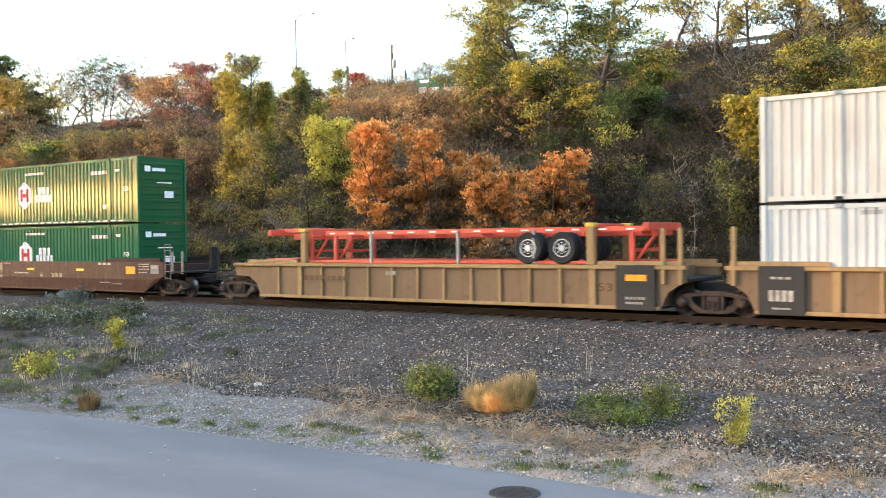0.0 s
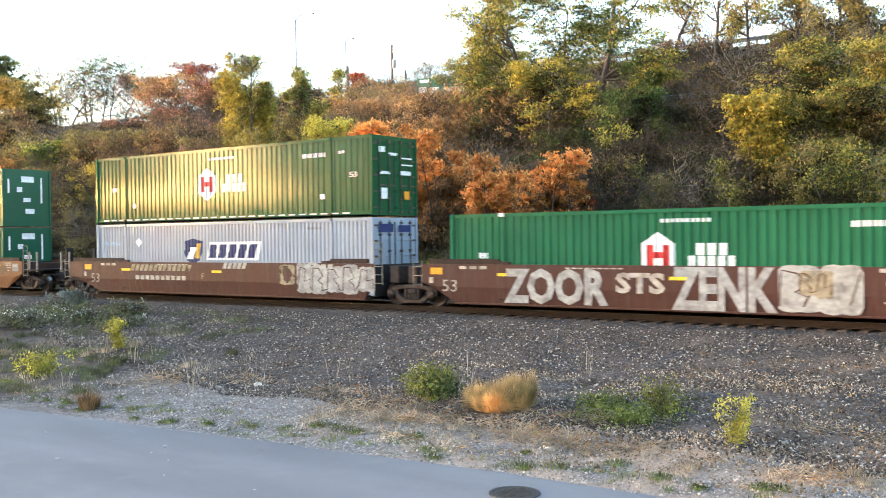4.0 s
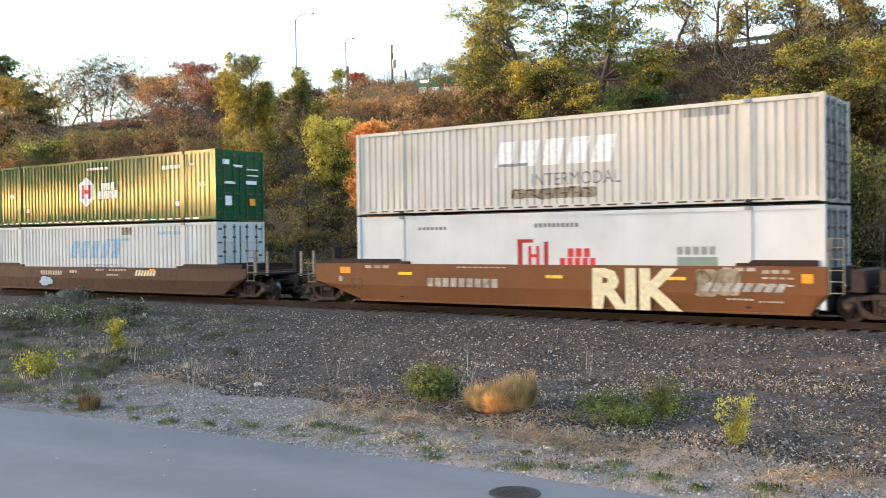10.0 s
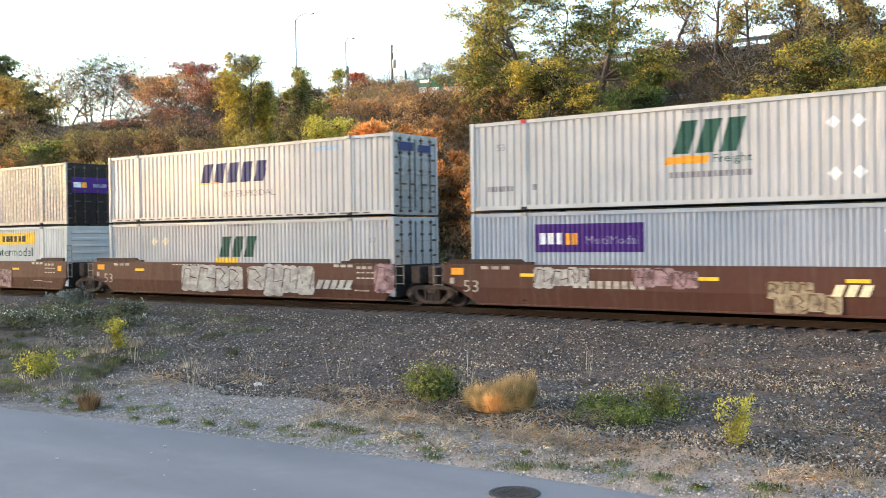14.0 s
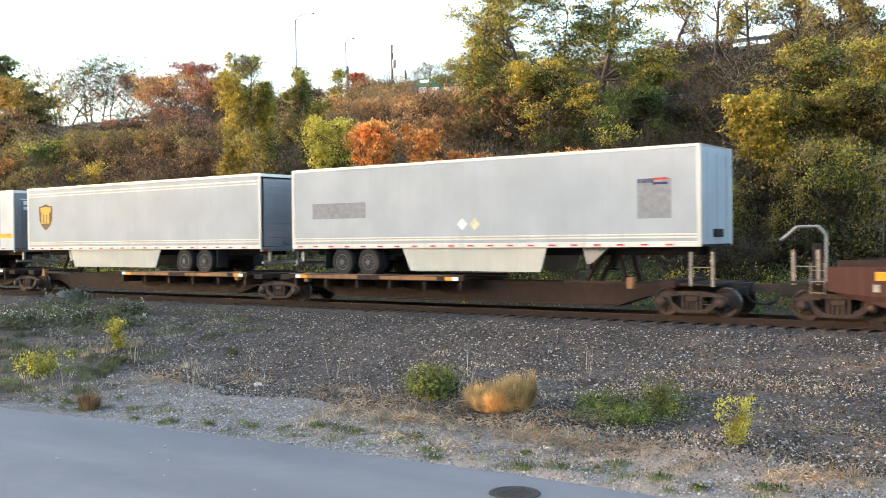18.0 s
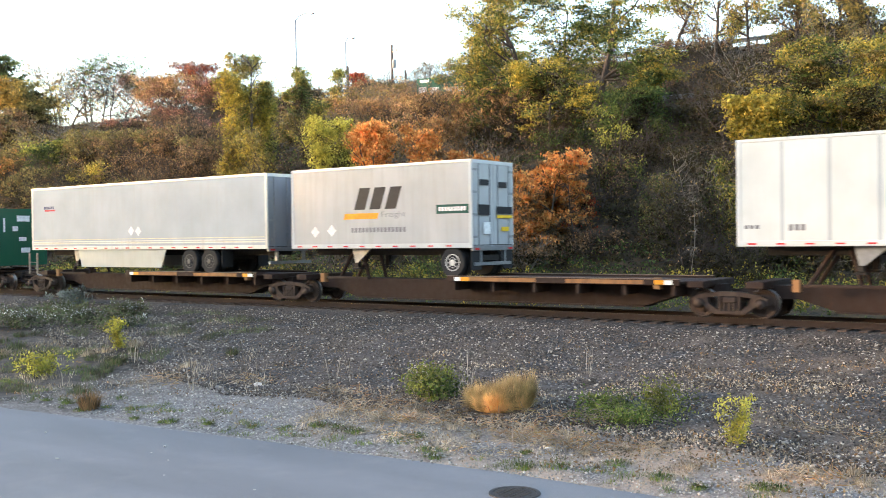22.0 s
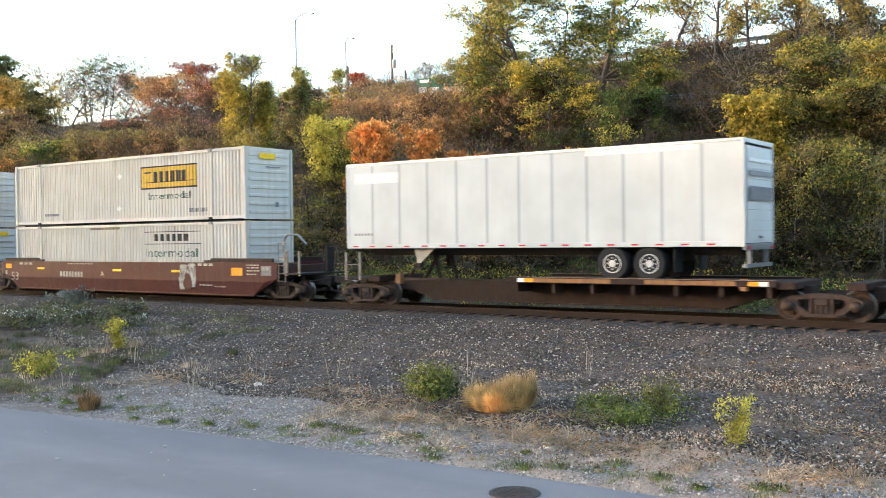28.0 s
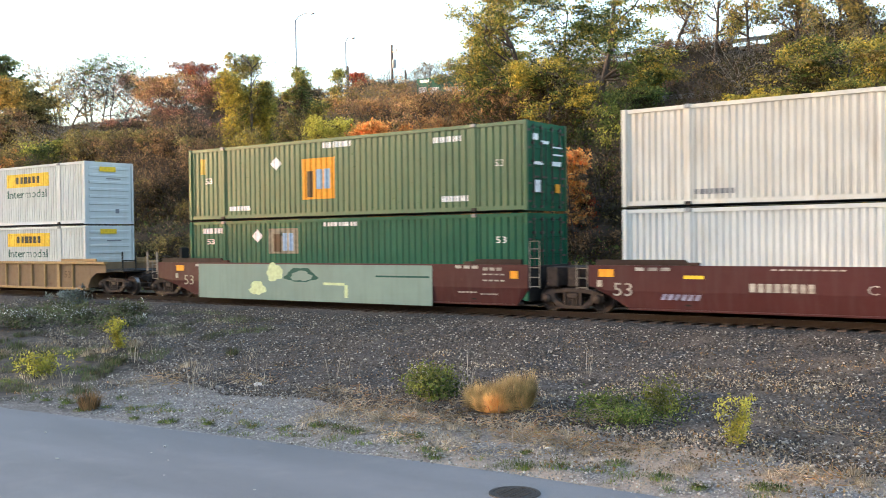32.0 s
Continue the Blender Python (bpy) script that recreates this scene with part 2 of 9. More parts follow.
M = {
    "ballast": ballast_material(), "ground": ground_material(), "asphalt": asphalt_material(),
    "stones": stony("loose_stone", (0.038, 0.032, 0.027), (0.079, 0.067, 0.055), (0.125, 0.102, 0.082), (0.054, 0.044, 0.036), (0.166, 0.136, 0.108), (0.090, 0.074, 0.060), (0.205, 0.166, 0.132), (0.115, 0.093, 0.076), (0.061, 0.051, 0.044), (0.504, 0.444, 0.360)),
    "pebbles": stony("pale_pebble", (0.179, 0.165, 0.143), (0.277, 0.256, 0.227), (0.387, 0.355, 0.310), (0.222, 0.184, 0.143), (0.333, 0.303, 0.263), (0.609, 0.553, 0.478)),
    "rail_rust": plain("rusty_rail_steel", (0.036, 0.024, 0.018), 0.95, 0.0),
    "rail_head": plain("polished_rail_steel", (0.42, 0.40, 0.38), 0.25, 1.0),
    "tie": bark("creosoted_timber", (0.075, 0.05, 0.036)),
    "iron": plain("cast_iron", (0.06, 0.055, 0.05), 0.6, 0.6),
    "steel_dark": plain("grimy_black_steel", (0.022, 0.019, 0.017), 0.65, 0.1, 0.3),
    "truck": plain("dusty_truck_iron", (0.048, 0.033, 0.026), 0.75, 0.0, 0.35),
    "wheel": plain("wheel_steel", (0.055, 0.038, 0.030), 0.6, 0.3, 0.3),
    "tread": plain("worn_wheel_tread", (0.22, 0.20, 0.18), 0.3, 1.0),
    "galv": plain("galvanised_steel", (0.27, 0.275, 0.28), 0.5, 0.6),
    "post_tan": plain("dusty_post_steel", (0.27, 0.22, 0.17), 0.7, 0.0, 0.3),
    "rubber": plain("tyre_rubber", (0.022, 0.022, 0.023), 0.75),
    "rod_dark": plain("dirty_lock_rod_steel", (0.085, 0.068, 0.056), 0.6, 0.2, 0.4),
    "rim": plain("painted_wheel_rim", (0.62, 0.62, 0.60), 0.4, 0.2),
    "rim_dark": plain("dirty_wheel_rim", (0.12, 0.115, 0.11), 0.6, 0.2),
    "car_brown": paint("oxide_brown_car_paint", (0.072, 0.030, 0.022), 0.55, 0.5, (0.10, 0.075, 0.06), rust=0.35),
    "car_maroon": paint("maroon_car_paint", (0.069, 0.019, 0.019), 0.5, 0.4, (0.09, 0.06, 0.055), rust=0.1),
    "car_orange": paint("orange_brown_car_paint", (0.171, 0.069, 0.025), 0.55, 0.45, (0.15, 0.09, 0.055), rust=0.3),
    "car_tan": paint("faded_yellow_car_paint", (0.34, 0.22, 0.10), 0.6, 0.55, (0.17, 0.11, 0.06), rust=0.3),
    "car_panel": paint("brown_stained_yellow_paint", (0.20, 0.13, 0.075), 0.65, 0.6, (0.13, 0.085, 0.05), rust=0.4),
    "car_dull": paint("dull_brown_car_paint", (0.058, 0.031, 0.023), 0.6, 0.4, (0.07, 0.055, 0.045), rust=0.3),
    "spine": paint("dark_brown_spine_paint", (0.036, 0.021, 0.016), 0.7, 0.5, (0.04, 0.032, 0.028), rust=0.1),
    "deck_lip": paint("worn_bare_deck_lip", (0.22, 0.16, 0.12), 0.5, 0.6, (0.08, 0.05, 0.04)),
    "plate_grey": paint("dark_grey_plate", (0.035, 0.034, 0.034), 0.6, 0.5, (0.05, 0.045, 0.04)),
    "deck_edge": paint("worn_orange_deck_paint", (0.30, 0.15, 0.06), 0.6, 0.8, (0.10, 0.065, 0.045), rust=0.7),
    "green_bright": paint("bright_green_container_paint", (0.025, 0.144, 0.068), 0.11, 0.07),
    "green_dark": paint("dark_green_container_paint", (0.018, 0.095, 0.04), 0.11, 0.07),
    "green_deep": paint("deep_green_container_paint", (0.022, 0.11, 0.062), 0.17, 0.09),
    "green_old": paint("weathered_green_container_paint", (0.045, 0.115, 0.05), 0.36, 0.3, (0.12, 0.09, 0.04)),
    "white": paint("white_container_paint", (0.56, 0.58, 0.57), 0.5, 0.25, (0.40, 0.36, 0.29)),
    "white_old": paint("yellowed_white_container_paint", (0.58, 0.565, 0.515), 0.5, 0.5, (0.38, 0.29, 0.19)),
    "grey_white": paint("pale_grey_container_paint", (0.459, 0.468, 0.468), 0.17, 0.3, (0.30, 0.27, 0.23)),
    "grey_blue": paint("blue_grey_container_paint", (0.36, 0.40, 0.45), 0.19, 0.2, (0.28, 0.28, 0.28)),
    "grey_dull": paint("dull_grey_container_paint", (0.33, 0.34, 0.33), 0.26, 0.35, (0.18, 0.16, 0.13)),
    "reefer": paint("smooth_white_reefer_skin", (0.60, 0.63, 0.645), 0.5, 0.15, (0.45, 0.42, 0.38)),
    "trailer_white": paint("white_trailer_skin", (0.60, 0.63, 0.62), 0.52, 0.15, (0.48, 0.46, 0.42)),
    "trailer_grey": paint("grey_white_trailer_skin", (0.41, 0.45, 0.475), 0.52, 0.25, (0.36, 0.35, 0.32)),
    "aluminium": plain("mill_aluminium", (0.62, 0.61, 0.58), 0.38, 0.7),
    "rail_cream": paint("cream_trailer_rail", (0.72, 0.69, 0.61), 0.45, 0.4, (0.34, 0.29, 0.22)),
    "skirt": paint("pale_green_white_skirt", (0.52, 0.52, 0.45), 0.55, 0.3, (0.38, 0.35, 0.26)),
    "door_grey": paint("grey_trailer_door", (0.22, 0.23, 0.25), 0.45, 0.3),
    "red_frame": paint("red_chassis_paint", (0.60, 0.075, 0.035), 0.45, 0.25, (0.22, 0.07, 0.04)),
    "dk_white": plain("white_marking", (0.78, 0.78, 0.76), 0.5), "dk_cream": plain("cream_marking", (0.66, 0.60, 0.40), 0.5),
    "dk_yellow": plain("yellow_marking", (0.78, 0.50, 0.03), 0.5), "dk_orange": plain("orange_marking", (0.80, 0.33, 0.02), 0.5),
    "dk_gold": plain("faded_gold_marking", (0.56, 0.36, 0.05), 0.5), "dk_black": plain("black_marking", (0.025, 0.025, 0.027), 0.5),
    "dk_navy": plain("navy_marking", (0.03, 0.04, 0.12), 0.5), "dk_blue": plain("blue_marking", (0.05, 0.20, 0.45), 0.5),
    "dk_faded": plain("faded_blue_marking", (0.30, 0.42, 0.55), 0.6), "dk_ghost": plain("ghost_grey_marking", (0.25, 0.26, 0.27), 0.6),
    "dk_red": plain("red_marking", (0.55, 0.04, 0.035), 0.5), "dk_crimson": plain("brick_red_marking", (0.36, 0.03, 0.025), 0.5),
    "dk_green": plain("green_marking", (0.014, 0.075, 0.055), 0.5), "dk_purple": plain("purple_marking", (0.055, 0.014, 0.16), 0.5),
    "dk_brown": plain("brown_marking", (0.09, 0.05, 0.02), 0.5), "dk_grey": plain("grey_marking", (0.20, 0.20, 0.21), 0.6),
    "dk_lilac": sprayed("lilac_spray_paint", (0.34, 0.33, 0.45), 0.4), "dk_pink": sprayed("pink_spray_paint", (0.36, 0.24, 0.25), 0.35),
    "dk_spray": sprayed("grey_white_spray_paint", (0.42, 0.42, 0.40), 0.5), "dk_beige": sprayed("beige_spray_paint", (0.33, 0.28, 0.19), 0.5),
    "dk_stencil": sprayed("worn_white_stencil", (0.50, 0.46, 0.40), 0.5),
    "dk_mint": paint("faded_mint_spray_paint", (0.215, 0.29, 0.25), 0.6, 0.35, (0.16, 0.19, 0.16)), "dk_lime": plain("lime_spray_paint", (0.55, 0.62, 0.35), 0.6),
    "sign_green": plain("green_sign_sheet", (0.01, 0.13, 0.08), 0.4),
    "concrete": plain("weathered_concrete", (0.27, 0.25, 0.23), 0.85, 0, 0.25, 2.0),
    "pole_wood": bark("grey_pole_wood", (0.13, 0.10, 0.08)),
    "bark": bark("grey_brown_bark", (0.085, 0.065, 0.05)), "bark_pale": bark("pale_twig_bark", (0.26, 0.22, 0.17)),
    "lf_darkgreen": leafy("dark_green_leaf", (0.055, 0.098, 0.028), (0.115, 0.165, 0.045), (0.20, 0.23, 0.06)),
    "lf_olive": leafy("olive_tan_leaf", (0.20, 0.18, 0.07), (0.32, 0.25, 0.085), (0.45, 0.31, 0.11), (0.24, 0.235, 0.075)),
    "lf_yellow": leafy("yellow_green_leaf", (0.36, 0.31, 0.05), (0.58, 0.44, 0.07), (0.78, 0.56, 0.09), (0.40, 0.37, 0.07)),
    "lf_gold": leafy("golden_leaf", (0.56, 0.36, 0.08), (0.72, 0.50, 0.11), (0.42, 0.29, 0.08), (0.30, 0.26, 0.08)),
    "lf_mixed": leafy("half_turned_locust_leaf", (0.13, 0.17, 0.045), (0.24, 0.26, 0.06), (0.40, 0.36, 0.075), (0.64, 0.47, 0.09)),
    "lf_green": leafy("fresh_green_leaf", (0.21, 0.24, 0.05), (0.37, 0.37, 0.07), (0.55, 0.50, 0.09)),
    "lf_orange": leafy("orange_leaf", (0.76, 0.27, 0.065), (0.90, 0.43, 0.12), (0.92, 0.58, 0.18), (0.80, 0.34, 0.10)),
    "lf_red": leafy("red_leaf", (0.356, 0.056, 0.024), (0.582, 0.097, 0.035), (0.648, 0.162, 0.048)),
    "lf_brown": leafy("brown_russet_leaf", (0.20, 0.125, 0.065), (0.33, 0.195, 0.09), (0.46, 0.29, 0.14), (0.16, 0.13, 0.07)),
    "lf_tan": leafy("pinkish_tan_leaf", (0.553, 0.302, 0.138), (0.755, 0.429, 0.202), (0.429, 0.252, 0.101), (0.553, 0.403, 0.151)),
    "lf_purple": leafy("purple_brown_leaf", (0.293, 0.135, 0.102), (0.450, 0.191, 0.135), (0.539, 0.293, 0.180)),
    # toned dark as in shade: depth of crowns and thickets put into the colour
    "lf_shade": leafy("shade_toned_leaf", (0.040, 0.035, 0.018), (0.072, 0.060, 0.025), (0.10, 0.09, 0.031), (0.065, 0.042, 0.022)),
    "ridge": plain("far_autumn_woods", (0.26, 0.16, 0.05), 0.9, 0.0, 0.6, 0.25),
    "straw": leafy("dry_straw", (0.515, 0.414, 0.280), (0.717, 0.594, 0.426), (0.381, 0.280, 0.168), through=0.3),
    "straw_orange": leafy("orange_dry_grass", (0.76, 0.50, 0.22), (0.90, 0.66, 0.34), (0.62, 0.48, 0.20), through=0.55),
    "straw_green": leafy("half_green_dry_grass", (0.42, 0.38, 0.12), (0.60, 0.50, 0.16), (0.34, 0.34, 0.10), through=0.5),
    "straw_pale": leafy("bleached_dead_stalk", (0.62, 0.52, 0.38), (0.74, 0.64, 0.50), (0.50, 0.40, 0.28), through=0.3),
    "weed_lime": leafy("yellow_green_weed", (0.22, 0.24, 0.045), (0.34, 0.33, 0.06), (0.16, 0.20, 0.045), through=0.45),
    "lf_lime": leafy("lime_yellow_leaf", (0.58, 0.53, 0.09), (0.78, 0.67, 0.12), (0.44, 0.44, 0.085), through=0.5),
    "weed": leafy("weed_green", (0.10, 0.15, 0.035), (0.17, 0.22, 0.05), (0.27, 0.28, 0.075), through=0.4),
    "weed_grey": leafy("grey_green_weed", (0.12, 0.15, 0.06), (0.19, 0.21, 0.10), (0.09, 0.11, 0.045), (0.19, 0.16, 0.10), through=0.45),
    "silver": leafy("silvery_leaf", (0.20, 0.22, 0.20), (0.30, 0.32, 0.30), (0.14, 0.16, 0.12), through=0.2),
    "petal": leafy("white_petal", (0.85, 0.85, 0.80), (0.75, 0.75, 0.70), through=0.3),
}


# ---- mesh helpers ----
def link(name, mesh, parent=None, label="", m=None):
    ob = new(name, mesh)
    if parent:
        ob.parent = parent
    if label:
        ob["label"] = label
    if m is not None:
        ob.matrix_basis = m
    return ob


def finish(name, bm, material, smooth=False):
    bmesh.ops.recalc_face_normals(bm, faces=bm.faces)
    me = bpy.data.meshes.new(name)
    bm.to_mesh(me)
    bm.free()
    me.materials.append(M[material])
    if smooth:
        me.shade_smooth()
    return me


def part(name, bm, material, parent, label="", smooth=False):
    return link(name, finish(name, bm, material, smooth), parent, label)


def box(bm, x0, x1, y0, y1, z0, z1, bevel=0.0):
    vs = [bm.verts.new((x, y, z)) for x in (x0, x1) for y in (y0, y1) for z in (z0, z1)]
    fs = [bm.faces.new([vs[i] for i in q]) for q in ((0, 1, 3, 2), (4, 6, 7, 5), (0, 4, 5, 1), (2, 3, 7, 6), (0, 2, 6, 4), (1, 5, 7, 3))]
    if bevel:
        es = list({e for f in fs for e in f.edges})
        bmesh.ops.bevel(bm, geom=es, offset=bevel, segments=1, affect="EDGES")
    return bm


def boxed(*dims, bevel=0.0):
    return box(bmesh.new(), *dims, bevel=bevel)


def rod(bm, a, b, r, sides=6, r2=None):
    a, b = Vector(a), Vector(b)
    q = (b - a).to_track_quat("Z", "Y")
    rings = []
    for p, rr in ((a, r), (b, r if r2 is None else r2)):
        rings.append([bm.verts.new(p + q @ Vector((rr * math.cos(2 * math.pi * i / sides), rr * math.sin(2 * math.pi * i / sides), 0))) for i in range(sides)])
    for i in range(sides):
        j = (i + 1) % sides
        bm.faces.new((rings[0][i], rings[0][j], rings[1][j], rings[1][i]))
    bm.faces.new(rings[0][::-1])
    bm.faces.new(rings[1])
    return bm


def slab(bm, outline, y0, y1):
    """A plate with that outline in x and z, from y0 to y1."""
    a = [bm.verts.new((x, y0, z)) for x, z in outline]
    b = [bm.verts.new((x, y1, z)) for x, z in outline]
    n = len(outline)
    bm.faces.new(a)
    bm.faces.new(b[::-1])
    for i in range(n):
        bm.faces.new((a[i], b[i], b[(i + 1) % n], a[(i + 1) % n]))
    return bm


def lathe(bm, profile, sides=20, centre=(0, 0, 0)):
    """Turn a profile of (radius, y) about the y axis."""
    cx, cy, cz = centre
    rings = [[bm.verts.new((cx + r * math.cos(2 * math.pi * i / sides), cy + y, cz + r * math.sin(2 * math.pi * i / sides))) for i in range(sides)] for r, y in profile]
    for p, q in zip(rings, rings[1:]):
        for i in range(sides):
            j = (i + 1) % sides
            bm.faces.new((p[i], p[j], q[j], q[i]))
    bm.faces.new(rings[0][::-1])
    bm.faces.new(rings[-1])
    return bm


def mesh_arrays(name, verts, faces, material, smooth=False):
    """A mesh from arrays of corners and of triangles or quads."""
    me = bpy.data.meshes.new(name)
    k = faces.shape[1]
    me.vertices.add(len(verts))
    me.vertices.foreach_set("co", np.ascontiguousarray(verts, dtype=np.float32).ravel())
    me.loops.add(faces.size)
    me.loops.foreach_set("vertex_index", np.ascontiguousarray(faces, dtype=np.int32).ravel())
    me.polygons.add(len(faces))
    me.polygons.foreach_set("loop_start", np.arange(0, faces.size, k, dtype=np.int32))
    me.update(calc_edges=True)
    me.validate()
    me.materials.append(M[material])
    if smooth:
        me.shade_smooth()
    return me


# ---- ground, bank, road, track ----
def profile(y, rows):
    for (a, za), (b, zb) in zip(rows, rows[1:]):
        if y <= b:
            return za + (zb - za) * max(0.0, (y - a) / (b - a))
    return rows[-1][1]


LAND = [(-90.0, -1.66), (-14.4, -1.66), (-11.6, -1.50), (-2.6, -0.42), (-1.9, -0.34), (1.9, -0.34), (4.5, -0.5), (10.0, 0.45), (29.0, 10.3), (33.5, 10.5), (44.0, 16.3), (62.0, 16.5), (140.0, 14.0), (3000.0, 0.0)]


def land(x, y):
    z = profile(y, LAND)
    rough = 0.0
    if y > 5:
        rough = min(1.0, (y - 5) / 6) * 0.45
        if 29 < y < 34 or 44 < y < 62:
            rough = 0.05
    elif -14.2 < y < -2.6:
        rough = 0.07 * min(1.0, (-2.6 - y))
    if rough:
        z += rough * (noise.noise(Vector((x * 0.35, y * 0.35, 0.3))) + 0.4 * noise.noise(Vector((x * 1.3, y * 1.3, 2.0))))
    return z


def grid(name, xs, ys, height, material):
    v = np.array([(x, y, height(x, y)) for y in ys for x in xs])
    n, k = len(xs), len(ys)
    i = np.arange(n - 1)
    f = np.concatenate([np.stack([j * n + i, j * n + i + 1, (j + 1) * n + i + 1, (j + 1) * n + i], 1) for j in range(k - 1)])
    return mesh_arrays(name, v, f, material, True)


def steps(a, b, d):
    return list(np.arange(a, b, d))


XS = [-3000, -1200, -600, -350, -250] + steps(-200, -60, 4) + steps(-60, 12, 0.5) + steps(12, 60, 4) + [60, 120, 300, 900, 3000]
YS = [-3000, -900, -300, -150, -90, -60, -40, -25, -18] + steps(-15, 12, 0.35) + steps(12, 64, 1.0) + [64, 80, 100, 140, 250, 600, 1500, 3000]
ground = link("ground", grid("ground", XS, YS, land, "ground"))
tagged(ground, "sloping ground of pale gravel and leaf litter", "ground", kind="structure")


def added_ridge():
    """A wooded rise added unseen behind the camera, across the valley, over which the low sun comes; it hides the
    lowest sky and stands in reflections.
    """
    xs = steps(-520, 200, 6)
    ts = [0.0, 0.12, 0.3, 0.5, 0.7, 0.85, 1.0]
    rows = []
    for x in xs:
        h = 11.5 + 2.5 * noise.noise(Vector((x * 0.02, 3.0, 0.0))) + 2.0 * noise.noise(Vector((x * 0.11, 8.0, 0.0)))
        for t in ts:
            n = noise.noise(Vector((x * 0.2, t * 6, 1.0)))
            rows.append((x, -125 - 40 * t + 3 * n, -2.2 + h * t ** 0.7 + 1.5 * n * t))
    n = len(ts)
    i = np.arange(n - 1)
    f = np.concatenate([np.stack([j * n + i, j * n + i + 1, (j + 1) * n + i + 1, (j + 1) * n + i], 1) for j in range(len(xs) - 1)])
    ob = link("backdrop", mesh_arrays("backdrop", np.array(rows), f, "ridge", False))
    return tagged(ob, "unseen wooded rise added behind the camera", "hill", kind="structure")


added_ridge()


def sun_screen_crowns():
    """Unseen tall trees added along the top of the rise to keep the low sun off the train; the low sky shows between
    their trunks, under the crowns.
    """
    rng = np.random.default_rng(19)
    cs, segs = [], []
    for x in np.arange(-560, 240, 2.5):
        h = 36.0 + 2.2 * noise.noise(Vector((x * 0.045, 5.0, 0.0))) + 1.6 * noise.noise(Vector((x * 0.16, 2.0, 0.0)))
        wave = 1.4 * noise.noise(Vector((x * 0.05, 9.0, 0.0)))
        # open band under the crowns, placed to mirror a bright streak in the containers
        brush, low = (14.6 + wave, 17.9 + wave) if x < -180 else (15.0, 15.0)
        # crowns thinned here to let sun onto the right of the bank
        for k in range(8 if -230 < x < -192 else 40):
            cs.append((x + rng.normal(0, 1.2), -160 + rng.normal(0, 3), low + (h - low) * rng.random() ** 0.85))
        for k in range(16):
            cs.append((x + rng.normal(0, 1.2), -160 + rng.normal(0, 3), 6.0 + (brush - 6.6) * rng.random() ** 0.7))
        if rng.random() < 0.35:
            p = np.array([x + rng.normal(0, 1.0), -160 + rng.normal(0, 3), 4.0])
            segs.append((p, p + np.array([rng.normal(0, 0.8), 0, 24.0]), 0.4, 0.2))
    top = new("sun_screen_woods")
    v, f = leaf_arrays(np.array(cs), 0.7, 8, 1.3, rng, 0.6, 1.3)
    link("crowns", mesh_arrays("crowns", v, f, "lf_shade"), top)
    v, f = tubes(segs, 5)
    link("trunks", mesh_arrays("trunks", v, f, "bark"), top)
    return tagged(top, "unseen dark trees added along the rise to screen the sun", "woods", kind="stuff")


def toe(x):
    """The foot of the dark ballast; it draws back uphill where the weeds grow."""
    t = -11.5 - 0.02 * (x + 12) + 0.5 * noise.noise(Vector((x * 0.4, 7.0, 0.0)))
    if x < -21:
        t += min(4.5, (-21 - x) * 0.28)
    return t


def bank_mesh():
    xs = [-300, -200, -120, -80] + steps(-62, 14, 0.4) + [14, 30, 80, 200]
    ts = [0, 0.05] + steps(0.1, 0.95, 0.05) + [0.97, 1.0]
    rows = []
    for x in xs:
        t0 = toe(max(-62, min(14, x)))
        for t in ts:
            y = t0 + (4.2 - t0) * t
            lift = 0.035 * (1 if 0.01 < t < 0.99 else -1)
            z = land(x, y) + lift + 0.02 * noise.noise(Vector((x * 3, y * 3, 5)))
            if -1.8 < y < 1.8:
                z = -0.225
            rows.append((x, y, z))
    n = len(ts)
    i = np.arange(n - 1)
    f = np.concatenate([np.stack([j * n + i, (j + 1) * n + i, (j + 1) * n + i + 1, j * n + i + 1], 1) for j in range(len(xs) - 1)])
    return mesh_arrays("ballast_bed", np.array(rows), f, "ballast", True)


bank = link("ballast_bed", bank_mesh())
tagged(bank, "bank of dark grey crushed ballast under the track", "ballast", kind="structure")


